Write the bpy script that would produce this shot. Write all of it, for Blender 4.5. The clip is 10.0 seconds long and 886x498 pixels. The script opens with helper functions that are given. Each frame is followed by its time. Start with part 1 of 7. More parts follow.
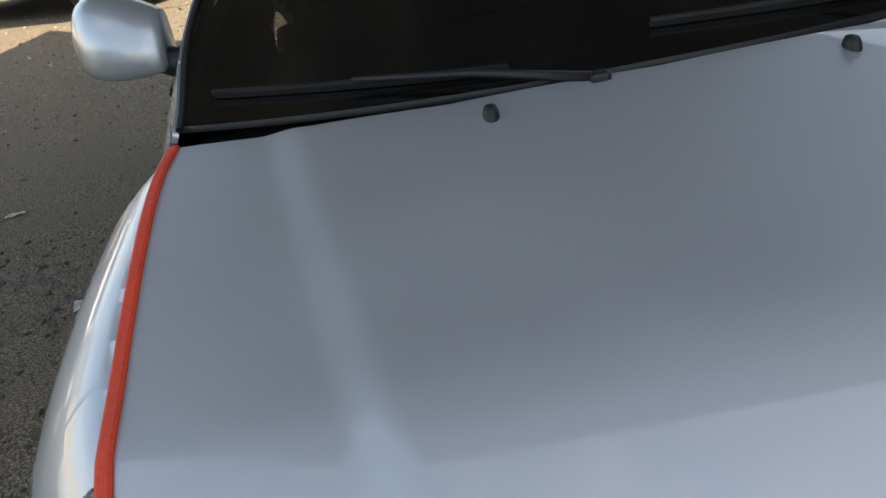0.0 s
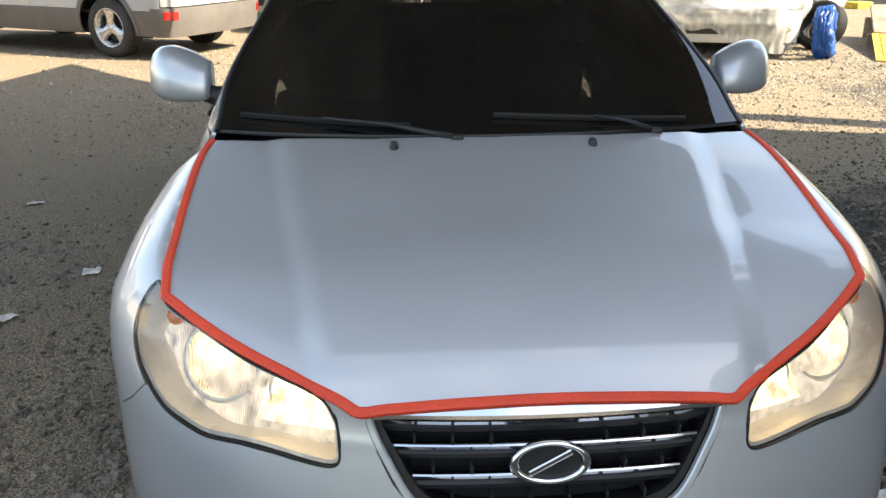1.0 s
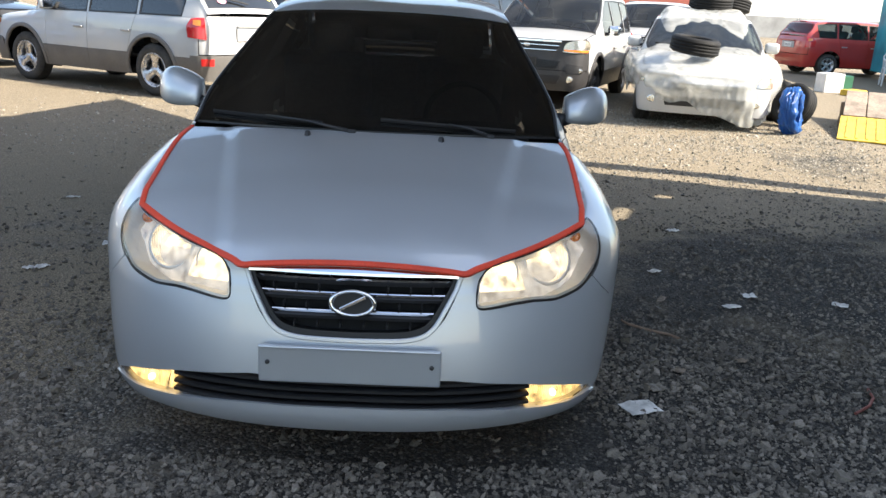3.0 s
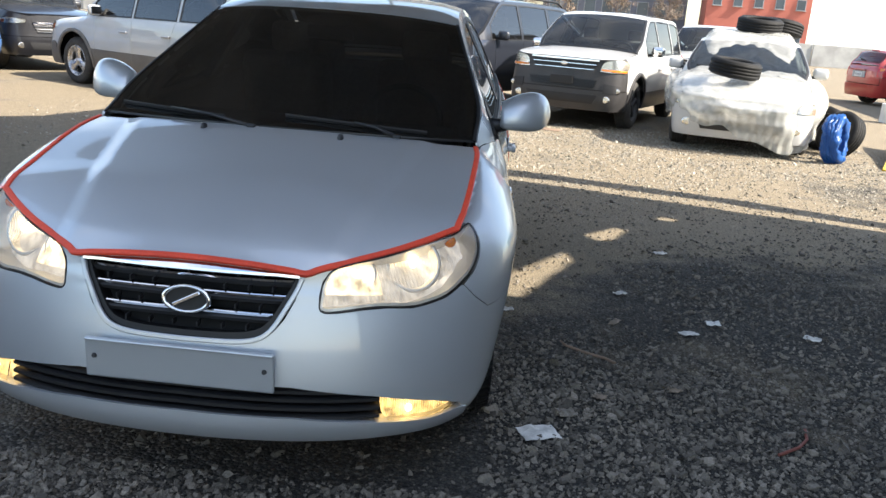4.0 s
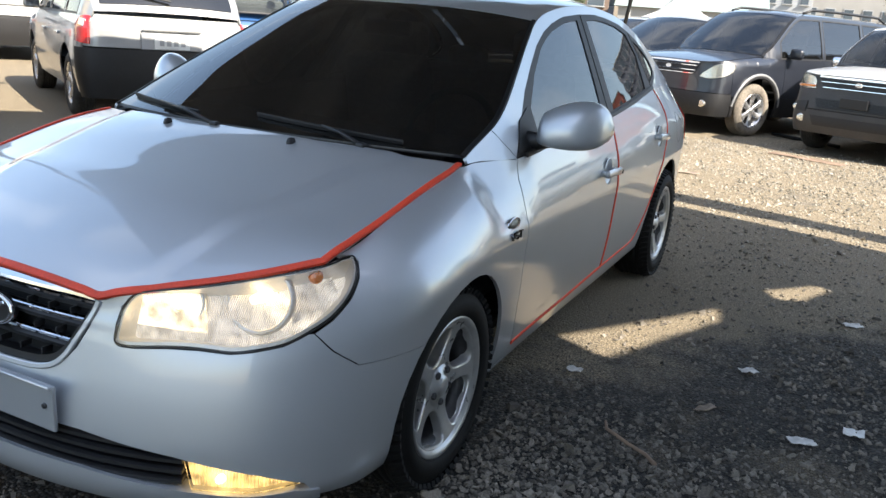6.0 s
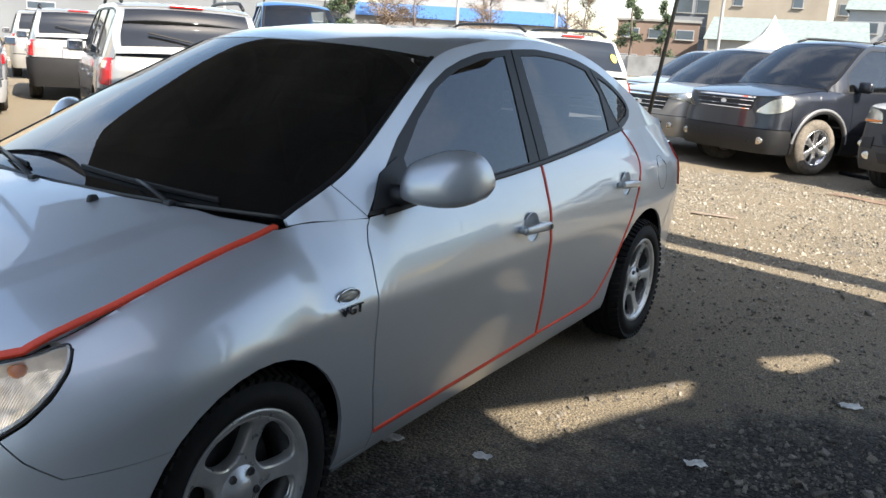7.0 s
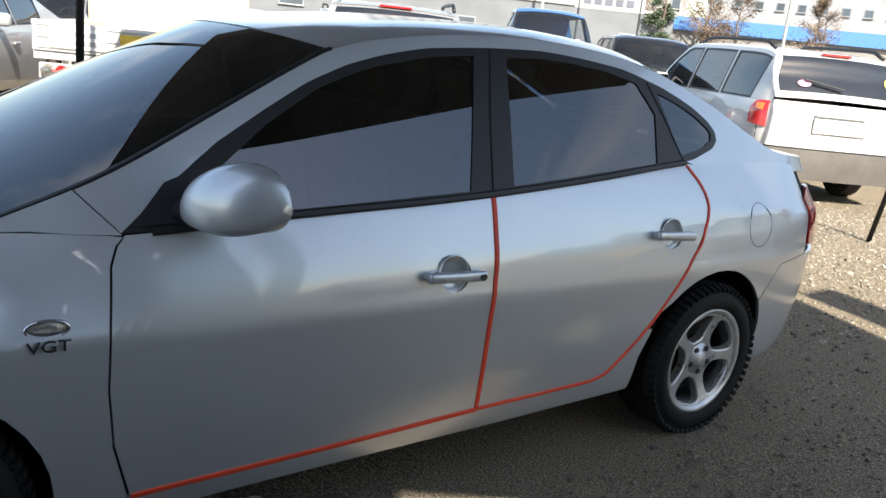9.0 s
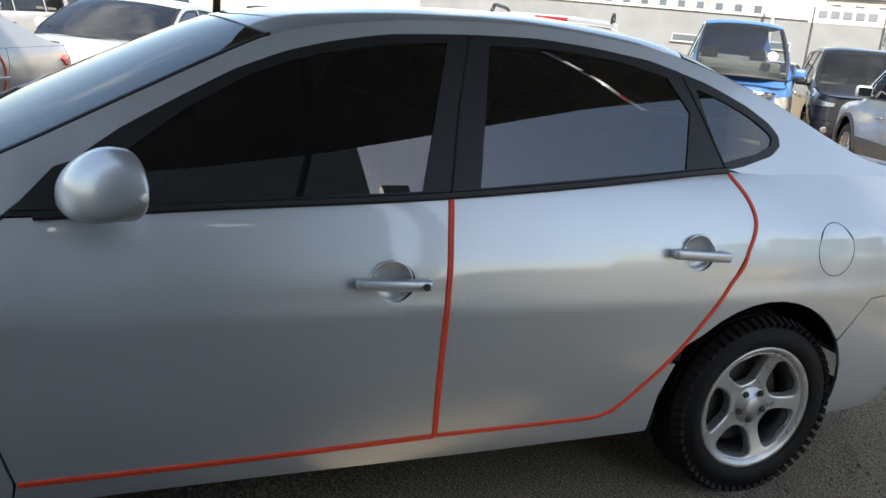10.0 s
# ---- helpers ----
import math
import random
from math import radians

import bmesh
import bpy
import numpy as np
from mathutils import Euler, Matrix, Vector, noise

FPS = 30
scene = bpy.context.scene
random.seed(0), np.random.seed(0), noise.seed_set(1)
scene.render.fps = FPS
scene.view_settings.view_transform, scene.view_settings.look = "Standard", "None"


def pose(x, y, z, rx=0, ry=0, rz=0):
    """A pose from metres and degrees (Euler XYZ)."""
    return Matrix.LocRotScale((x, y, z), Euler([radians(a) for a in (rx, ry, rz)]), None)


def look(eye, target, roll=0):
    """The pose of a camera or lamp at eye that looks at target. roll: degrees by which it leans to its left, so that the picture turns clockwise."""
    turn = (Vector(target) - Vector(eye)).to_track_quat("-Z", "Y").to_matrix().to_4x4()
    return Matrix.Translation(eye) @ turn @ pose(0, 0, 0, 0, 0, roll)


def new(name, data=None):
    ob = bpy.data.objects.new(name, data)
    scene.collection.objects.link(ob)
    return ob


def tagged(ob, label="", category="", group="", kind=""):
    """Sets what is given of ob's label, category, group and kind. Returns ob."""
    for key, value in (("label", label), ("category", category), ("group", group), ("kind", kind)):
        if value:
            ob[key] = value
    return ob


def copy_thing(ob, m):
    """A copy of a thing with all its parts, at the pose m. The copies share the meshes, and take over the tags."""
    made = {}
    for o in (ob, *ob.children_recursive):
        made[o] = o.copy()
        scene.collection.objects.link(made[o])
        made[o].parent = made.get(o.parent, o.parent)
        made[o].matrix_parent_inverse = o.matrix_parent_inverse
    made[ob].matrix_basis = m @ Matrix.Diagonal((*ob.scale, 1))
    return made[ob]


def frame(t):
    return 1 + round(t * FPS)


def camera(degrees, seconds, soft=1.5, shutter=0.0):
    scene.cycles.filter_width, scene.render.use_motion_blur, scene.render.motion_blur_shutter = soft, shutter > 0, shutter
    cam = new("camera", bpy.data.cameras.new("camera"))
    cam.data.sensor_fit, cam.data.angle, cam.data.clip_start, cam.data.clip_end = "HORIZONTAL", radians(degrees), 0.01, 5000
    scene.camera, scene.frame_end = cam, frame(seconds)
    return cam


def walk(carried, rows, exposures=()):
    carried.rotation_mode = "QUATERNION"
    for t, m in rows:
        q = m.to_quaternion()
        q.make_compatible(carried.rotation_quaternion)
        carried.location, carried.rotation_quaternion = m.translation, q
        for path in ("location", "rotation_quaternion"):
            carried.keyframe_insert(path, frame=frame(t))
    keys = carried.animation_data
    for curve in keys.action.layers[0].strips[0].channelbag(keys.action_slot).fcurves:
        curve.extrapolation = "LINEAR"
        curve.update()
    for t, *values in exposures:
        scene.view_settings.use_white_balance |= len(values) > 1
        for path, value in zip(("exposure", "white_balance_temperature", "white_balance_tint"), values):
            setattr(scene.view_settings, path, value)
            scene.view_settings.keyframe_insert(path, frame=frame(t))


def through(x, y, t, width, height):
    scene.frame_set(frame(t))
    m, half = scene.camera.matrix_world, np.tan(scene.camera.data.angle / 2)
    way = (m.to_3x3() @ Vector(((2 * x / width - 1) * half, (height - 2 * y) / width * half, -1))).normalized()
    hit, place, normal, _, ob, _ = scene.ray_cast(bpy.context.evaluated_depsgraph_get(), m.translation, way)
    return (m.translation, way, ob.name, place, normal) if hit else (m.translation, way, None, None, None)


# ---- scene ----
cam = camera(55.8, 10.0)
PATH = [
    (0, (-0.352, -0.2, 1.296), (-0.339, 1.58, 0.384), -10.8),
    (0.2, (-0.378, -0.425, 1.317), (-0.346, 1.397, 0.494), -5.9),
    (0.5, (-0.37, -0.695, 1.381), (-0.308, 1.136, 0.578), -1.1),
    (0.7, (-0.338, -0.868, 1.402), (-0.236, 0.984, 0.662), -0.4),
    (1, (-0.266, -1.138, 1.426), (-0.137, 0.727, 0.715), -0.1),
    (1.5, (-0.212, -1.517, 1.455), (-0.113, 0.378, 0.824), -0.2),
    (2, (-0.216, -1.858, 1.419), (-0.13, 0.05, 0.824), 0.4),
    (2.5, (-0.061, -2.096, 1.428), (0.036, -0.184, 0.849), 1.7),
    (3, (0.188, -2.219, 1.421), (0.242, -0.301, 0.857), 3.0),
    (3.2, (0.302, -2.22, 1.417), (0.327, -0.3, 0.856), 3.2),
    (4.3, (1.009, -1.967, 1.348), (0.782, -0.05, 0.824), 5.0),
    (4.5, (1.133, -1.919, 1.36), (0.808, -0.022, 0.815), 5.3),
    (5, (1.395, -1.724, 1.303), (0.923, 0.123, 0.698), 5.3),
    (5.5, (1.6, -1.425, 1.332), (0.965, 0.374, 0.732), 5.5),
    (6, (1.774, -1.169, 1.328), (0.932, 0.564, 0.795), 4.5),
    (6.2, (1.889, -1.003, 1.304), (1.006, 0.736, 0.862), 4.6),
    (7.3, (2.265, -0.286, 1.39), (1.173, 1.321, 0.916), 3.6),
    (7.5, (2.324, -0.175, 1.388), (1.211, 1.419, 0.918), 3.8),
    (8, (2.49, 0.153, 1.404), (1.315, 1.704, 0.94), 4.0),
    (8.5, (2.586, 0.476, 1.39), (1.18, 1.815, 0.909), 5.0),
    (9, (2.653, 0.851, 1.414), (1.103, 2.012, 0.916), 6.2),
    (9.5, (2.749, 1.231, 1.422), (1.023, 2.102, 0.908), 5.0),
    (10, (2.792, 1.602, 1.385), (0.994, 2.32, 0.884), 5.3),
]
# the clip's camera opens up and cools its picture on the way: seconds, stops, kelvin, tint
EXPOSURE = [(0.0, 2.16, 7800, 10), (0.5, 2.71, 8100, 10), (1.0, 2.72, 7850, 10), (1.5, 2.5, 7450, 10), (2.0, 2.14, 7000, 10), (3.0, 2.4, 6800, 10), (4.5, 2.47, 6750, 10), (5.0, 2.6, 6800, 10),
            (6.0, 2.5, 6800, 10), (7.5, 2.1, 6680, 10), (8.5, 2.14, 6680, 10), (10.0, 2.24, 6950, 10)]
walk(cam, [(t, look(eye, target, roll)) for t, eye, target, roll in PATH], EXPOSURE)

# ---- light ----
SUN_EL, SUN_AZ = radians(42), Vector((0.965, -0.262, 0)).normalized()  # height of the sun; the way towards it on the ground
SUN_WAY = Vector((SUN_AZ.x * math.cos(SUN_EL), SUN_AZ.y * math.cos(SUN_EL), math.sin(SUN_EL)))
world = bpy.data.worlds.new("world")
scene.world = world
world.use_nodes = True
wn = world.node_tree.nodes
sky = wn.new("ShaderNodeTexSky")
sky.sky_type, sky.sun_disc = "NISHITA", False
sky.sun_elevation, sky.sun_rotation = SUN_EL, math.atan2(SUN_AZ.x, SUN_AZ.y)
sky.air_density, sky.dust_density, sky.ozone_density = 1.1, 1.1, 1.0
wn["Background"].inputs["Strength"].default_value = 0.074
# thin high clouds
wtc = wn.new("ShaderNodeTexCoord")
wno = wn.new("ShaderNodeTexNoise")
wno.inputs["Scale"].default_value, wno.inputs["Detail"].default_value, wno.inputs["Distortion"].default_value = 3.4, 7.0, 0.7
wrm = wn.new("ShaderNodeValToRGB")
wrm.color_ramp.elements[0].position, wrm.color_ramp.elements[0].color = 0.50, (0.01, 0.01, 0.01, 1)
wrm.color_ramp.elements[1].position, wrm.color_ramp.elements[1].color = 0.70, (0.44, 0.44, 0.44, 1)
wmx = wn.new("ShaderNodeMixRGB")
wmx.inputs[2].default_value = (7.6, 7.6, 7.6, 1)
wl = world.node_tree.links
wl.new(wtc.outputs["Generated"], wno.inputs["Vector"])
wl.new(wno.outputs["Fac"], wrm.inputs["Fac"])
wl.new(wrm.outputs["Color"], wmx.inputs[0])
wl.new(sky.outputs["Color"], wmx.inputs[1])
wl.new(wmx.outputs["Color"], wn["Background"].inputs["Color"])
sun = new("sun", bpy.data.lights.new("sun", "SUN"))
sun.data.energy, sun.data.angle, sun.data.color = 2.95, radians(0.4), (1.0, 0.94, 0.85)
sun.matrix_world = look((0, 0, 30), Vector((0, 0, 30)) - SUN_WAY)


# ---- materials ----
def mat(name, color, rough=0.5, metal=0.0, grain=0.0, grain_scale=40.0, stain=0.0, stain_scale=3.0, bump=0.0, bump_scale=80.0,
        coat=0.0, emit=0.0, emit_color=None, vary=0.0, rough_vary=0.0, space="Object", tint=None):
    """A principled material: fine grain and broad stains in the colour, relief, wear in the gloss."""
    m = bpy.data.materials.new(name)
    m.use_nodes = True
    n, l = m.node_tree.nodes, m.node_tree.links
    b = n["Principled BSDF"]
    b.inputs["Roughness"].default_value, b.inputs["Metallic"].default_value = rough, metal
    b.inputs["Coat Weight"].default_value, b.inputs["Coat Roughness"].default_value = coat, 0.035
    tc = n.new("ShaderNodeTexCoord")
    out = None

    def noisy(scale, detail=5.0):
        t = n.new("ShaderNodeTexNoise")
        t.inputs["Scale"].default_value, t.inputs["Detail"].default_value = scale, detail
        l.new(tc.outputs[space], t.inputs["Vector"])
        return t.outputs["Fac"]

    def scaled(value, low, high):
        r = n.new("ShaderNodeMapRange")
        r.inputs["From Min"].default_value, r.inputs["From Max"].default_value = 0.3, 0.7
        r.inputs["To Min"].default_value, r.inputs["To Max"].default_value = low, high
        l.new(value, r.inputs["Value"])
        return r.outputs["Result"]

    rgb = n.new("ShaderNodeRGB")
    rgb.outputs[0].default_value = (*color, 1)
    out = rgb.outputs[0]
    for amount, scale in ((stain, stain_scale), (grain, grain_scale)):
        if amount:
            mx = n.new("ShaderNodeMixRGB")
            mx.blend_type = "MULTIPLY"
            mx.inputs[0].default_value = 1
            v = scaled(noisy(scale), 1 - amount, 1 + amount)
            comb = n.new("ShaderNodeCombineXYZ")
            for k in range(3):
                l.new(v, comb.inputs[k])
            l.new(out, mx.inputs[1])
            l.new(comb.outputs[0], mx.inputs[2])
            out = mx.outputs[0]
    if tint:
        mx = n.new("ShaderNodeMixRGB")
        mx.inputs[2].default_value = (*tint, 1)
        l.new(scaled(noisy(stain_scale * 0.6), 0, 0.9), mx.inputs[0])
        l.new(out, mx.inputs[1])
        out = mx.outputs[0]
    if vary:
        oi = n.new("ShaderNodeNewGeometry")
        r = n.new("ShaderNodeMapRange")
        r.inputs["To Min"].default_value, r.inputs["To Max"].default_value = 1 - vary, 1 + vary
        l.new(oi.outputs["Random Per Island"], r.inputs["Value"])
        mx = n.new("ShaderNodeVectorMath")
        mx.operation = "SCALE"
        l.new(out, mx.inputs[0])
        l.new(r.outputs["Result"], mx.inputs["Scale"])
        out = mx.outputs[0]
    l.new(out, b.inputs["Base Color"])
    if rough_vary:
        l.new(scaled(noisy(stain_scale * 2), max(0.0, rough - rough_vary), min(1, rough + rough_vary)), b.inputs["Roughness"])
    if bump:
        bp = n.new("ShaderNodeBump")
        bp.inputs["Strength"].default_value, bp.inputs["Distance"].default_value = bump, 0.01
        l.new(noisy(bump_scale, 4.0), bp.inputs["Height"])
        l.new(bp.outputs["Normal"], b.inputs["Normal"])
    if emit:
        b.inputs["Emission Color"].default_value = (*(emit_color or color), 1)
        b.inputs["Emission Strength"].default_value = emit
    return m


def glass(name, clear, gloss_rough=0.0, ior=1.5, dust=0.0):
    """Thin sheet glass: a clear or tinted pane with a mirror gloss by Fresnel, and a film of dust."""
    m = bpy.data.materials.new(name)
    m.use_nodes = True
    n, l = m.node_tree.nodes, m.node_tree.links
    n.remove(n["Principled BSDF"])
    tr, gl, mix, fr = (n.new("ShaderNode" + k) for k in ("BsdfTransparent", "BsdfGlossy", "MixShader", "Fresnel"))
    tr.inputs["Color"].default_value = (*clear, 1)
    gl.inputs["Roughness"].default_value = gloss_rough
    fr.inputs["IOR"].default_value = ior
    l.new(fr.outputs[0], mix.inputs[0])
    l.new(tr.outputs[0], mix.inputs[1])
    l.new(gl.outputs[0], mix.inputs[2])
    last = mix
    if dust:
        df, mx2, no, tc, mr = (n.new("ShaderNode" + k) for k in ("BsdfDiffuse", "MixShader", "TexNoise", "TexCoord", "MapRange"))
        df.inputs["Color"].default_value = (0.5, 0.5, 0.48, 1)
        no.inputs["Scale"].default_value, no.inputs["Detail"].default_value = 420, 6
        mr.inputs["From Min"].default_value, mr.inputs["From Max"].default_value = 0.45, 0.8
        mr.inputs["To Min"].default_value, mr.inputs["To Max"].default_value = dust * 0.3, dust * 2.5
        l.new(tc.outputs["Object"], no.inputs["Vector"])
        l.new(no.outputs["Fac"], mr.inputs["Value"])
        l.new(mr.outputs["Result"], mx2.inputs[0])
        l.new(mix.outputs[0], mx2.inputs[1])
        l.new(df.outputs[0], mx2.inputs[2])
        last = mx2
    l.new(last.outputs[0], n["Material Output"].inputs["Surface"])
    return m


def car_paint(name, color, metal=0.0, rough=0.35, dirt=0.12, flake=0.0, gloss=1.5):
    """Lacquered car paint with metal flake and a little dust."""
    m = mat(name, color, rough, metal, grain=flake, grain_scale=900, stain=dirt, stain_scale=2.2, coat=1.0, rough_vary=0.03)
    m.node_tree.nodes["Principled BSDF"].inputs["Coat IOR"].default_value = gloss
    return m


SILVER = car_paint("silver_paint", (0.56, 0.588, 0.612), 0.62, 0.42, 0.02, 0.0, 1.6)
WHITE_PAINT = car_paint("white_paint", (0.46, 0.46, 0.45), 0.0, 0.4, 0.06)
NAVY_PAINT = car_paint("dark_blue_grey_paint", (0.010, 0.012, 0.018), 0.0, 0.35, 0.1, 0.0, 1.35)
BLACK_PAINT = car_paint("black_paint", (0.008, 0.008, 0.010), 0.0, 0.35, 0.1, 0.0, 1.35)
BLUE_PAINT = car_paint("blue_paint", (0.035, 0.11, 0.28), 0.1, 0.4, 0.1)
RED_PAINT = car_paint("red_paint", (0.38, 0.025, 0.02), 0.0, 0.4, 0.1)
LIGHT_SILVER = car_paint("light_silver_paint", (0.35, 0.35, 0.35), 0.5, 0.4, 0.08)
GREY_CLAD = mat("grey_plastic_cladding", (0.038, 0.036, 0.036), 0.42, 0, grain=0.1, stain=0.2, bump=0.05, bump_scale=300)
BEIGE_CLAD = mat("beige_grey_cladding", (0.135, 0.126, 0.116), 0.5, 0.1, grain=0.06, stain=0.15)
BLACK_PLASTIC = mat("black_plastic", (0.012, 0.012, 0.013), 0.5, 0, grain=0.15, stain=0.15, bump=0.05, bump_scale=400)
SATIN_BLACK = mat("satin_black_trim", (0.006, 0.006, 0.007), 0.5, 0, grain=0.1, stain=0.2)
UNDER = mat("underbody_black", (0.006, 0.006, 0.006), 0.9, 0, stain=0.3)
RUBBER = mat("tyre_rubber", (0.007, 0.007, 0.007), 0.72, 0, grain=0.2, stain=0.35, stain_scale=6, bump=0.1, bump_scale=200)
RUBBER.node_tree.nodes["Principled BSDF"].inputs["Specular IOR Level"].default_value = 0.25
MUDDY_RUBBER = mat("muddy_tyre_rubber", (0.15, 0.13, 0.105), 0.9, 0, grain=0.25, stain=0.4, stain_scale=5)
DUSTY_RUBBER = mat("dusty_tyre_rubber", (0.045, 0.042, 0.038), 0.85, 0, grain=0.2, stain=0.4, stain_scale=5)
ALLOY = mat("alloy_wheel", (0.62, 0.62, 0.63), 0.3, 0.9, grain=0.05, stain=0.12, stain_scale=8, rough_vary=0.1)
PAINTED_ALLOY = mat("silver_painted_alloy", (0.50, 0.50, 0.49), 0.34, 0.65, grain=0.06, stain=0.2, stain_scale=9, rough_vary=0.1)
DARK_METAL = mat("dark_metal", (0.06, 0.06, 0.062), 0.5, 0.6, grain=0.2, stain=0.3)
CHROME = mat("chrome", (0.82, 0.82, 0.83), 0.08, 1.0, grain=0.02, stain=0.06)
REFLECTOR = mat("lamp_reflector", (0.9, 0.85, 0.75), 0.2, 0.95, bump=0.45, bump_scale=50)
LAMP_GREY = mat("lamp_housing_grey", (0.75, 0.73, 0.69), 0.3, 0.4, stain=0.1, bump=0.5, bump_scale=45)
AMBER = mat("amber_lens", (0.75, 0.2, 0.02), 0.2, 0, coat=1.0, grain=0.1, grain_scale=200)
RED_LENS = mat("red_lens", (0.5, 0.015, 0.015), 0.15, 0, coat=1.0, grain=0.15, grain_scale=150)


def fluted(name, color, rough, emit, pitch=90.0, glow=(1, 0.80, 0.54)):
    """Mirror plating with upright flutes; bulb light on it is put in as an uneven glow of its own."""
    m = mat(name, color, rough, 0.55, stain=0.25, stain_scale=18, emit=emit, emit_color=glow)
    n, l = m.node_tree.nodes, m.node_tree.links
    tc, wv, bp, cr, mx = (n.new("ShaderNode" + k) for k in ("TexCoord", "TexWave", "Bump", "MapRange", "Math"))
    wv.inputs["Scale"].default_value, wv.inputs["Distortion"].default_value, wv.inputs["Detail"].default_value = pitch, 1.2, 2.0
    no = n.new("ShaderNodeTexNoise")
    no.inputs["Scale"].default_value, no.inputs["Detail"].default_value = 34, 3
    bp.inputs["Strength"].default_value, bp.inputs["Distance"].default_value = 1.0, 0.008
    cr.inputs["From Min"].default_value, cr.inputs["From Max"].default_value = 0.32, 0.68
    cr.inputs["To Min"].default_value, cr.inputs["To Max"].default_value = emit * 0.35, emit * 1.9
    l.new(tc.outputs["Object"], wv.inputs["Vector"])
    l.new(tc.outputs["Object"], no.inputs["Vector"])
    l.new(wv.outputs["Fac"], bp.inputs["Height"])
    l.new(bp.outputs["Normal"], n["Principled BSDF"].inputs["Normal"])
    l.new(no.outputs["Fac"], cr.inputs["Value"])
    l.new(cr.outputs["Result"], n["Principled BSDF"].inputs["Emission Strength"])
    return m


LIT_REFLECTOR = fluted("lit_reflector", (0.9, 0.85, 0.72), 0.14, 0.27)
WARM_REFLECTOR = fluted("warm_reflector", (0.92, 0.90, 0.85), 0.09, 0.11, 60.0)
# lamp housing and turn reflector: added glow brightens them, their turn bulb is unlit
GLOW_FLUTED = fluted("turn_reflector", (0.90, 0.90, 0.90), 0.1, 0.06, 80.0, (1, 0.94, 0.86))
RED_TAPE = mat("red_tape", (0.72, 0.06, 0.022), 0.55, 0, grain=0.1, grain_scale=150, stain=0.12, stain_scale=9)
TINT = glass("tinted_car_glass", (0.15, 0.155, 0.16), 0.0, 2.0, 0.012)
CAR_GLASS = glass("car_glass", (0.55, 0.6, 0.6), 0.0, 1.5, 0.02)
CLEAR_LENS = glass("clear_lamp_lens", (0.95, 0.93, 0.9), 0.02, 1.4, 0.02)
LAMP_LENS = glass("hazed_lamp_lens", (0.97, 0.97, 0.96), 0.02, 1.5, 0.035)
CABIN = mat("cabin_dark_fabric", (0.03, 0.03, 0.032), 0.9, 0, grain=0.2)
CABIN_GREY = mat("cabin_grey_fabric", (0.16, 0.155, 0.15), 0.9, 0, grain=0.2)


# ---- mesh tools ----
def thing(name, label, category, at=(0, 0, 0), turn=0.0, group="", kind=""):
    e = new(name)
    e.empty_display_size = 0.2
    e.matrix_world = pose(*at, 0, 0, turn)
    return tagged(e, label, category, group, kind)


def part(name, bm, material, parent=None, label="", smooth=False):
    """Links a bmesh as one mesh object under a thing or a part."""
    me = bpy.data.meshes.new(name)
    bm.to_mesh(me)
    bm.free()
    me.materials.append(material)
    if smooth:
        me.shade_smooth()
    ob = new(name, me)
    ob.parent = parent
    return tagged(ob, label)


def raw(name, verts, faces, material, parent=None, label="", smooth=False):
    me = bpy.data.meshes.new(name)
    me.from_pydata([tuple(v) for v in verts], [], faces)
    me.materials.append(material)
    if smooth:
        me.shade_smooth()
    me.update()
    ob = new(name, me)
    ob.parent = parent
    return tagged(ob, label)


def soft_box(sx, sy, sz, at=(0, 0, 0), bevel=0.01, turn=(0, 0, 0), segments=2, bm=None):
    """A box with rounded edges, centred at a place."""
    b = bmesh.new()
    bmesh.ops.create_cube(b, size=1, matrix=Matrix.Diagonal((sx, sy, sz, 1)))
    if bevel:
        bmesh.ops.bevel(b, geom=b.edges[:], offset=min(bevel, 0.45 * min(sx, sy, sz)), segments=segments, affect="EDGES", profile=0.5)
    b.transform(pose(*at, *turn))
    if bm is None:
        return b
    me = bpy.data.meshes.new("tmp")
    b.to_mesh(me)
    b.free()
    bm.from_mesh(me)
    bpy.data.meshes.remove(me)
    return bm


def lathe(profile, n=48, axis="x"):
    """Turns a profile of (radius, along) round an axis."""
    bm = bmesh.new()
    rows = []
    for k in range(n):
        a = 2 * math.pi * k / n
        row = []
        for r, h in profile:
            c, s = r * math.cos(a), r * math.sin(a)
            row.append(bm.verts.new({"x": (h, c, s), "y": (s, h, c), "z": (c, s, h)}[axis]))
        rows.append(row)
    for k in range(n):
        p, q = rows[k], rows[(k + 1) % n]
        for i in range(len(profile) - 1):
            f = [p[i], q[i], q[i + 1], p[i + 1]]
            try:
                bm.faces.new(f)
            except ValueError:
                pass
    bmesh.ops.remove_doubles(bm, verts=bm.verts[:], dist=1e-5)
    bmesh.ops.recalc_face_normals(bm, faces=bm.faces[:])
    return bm


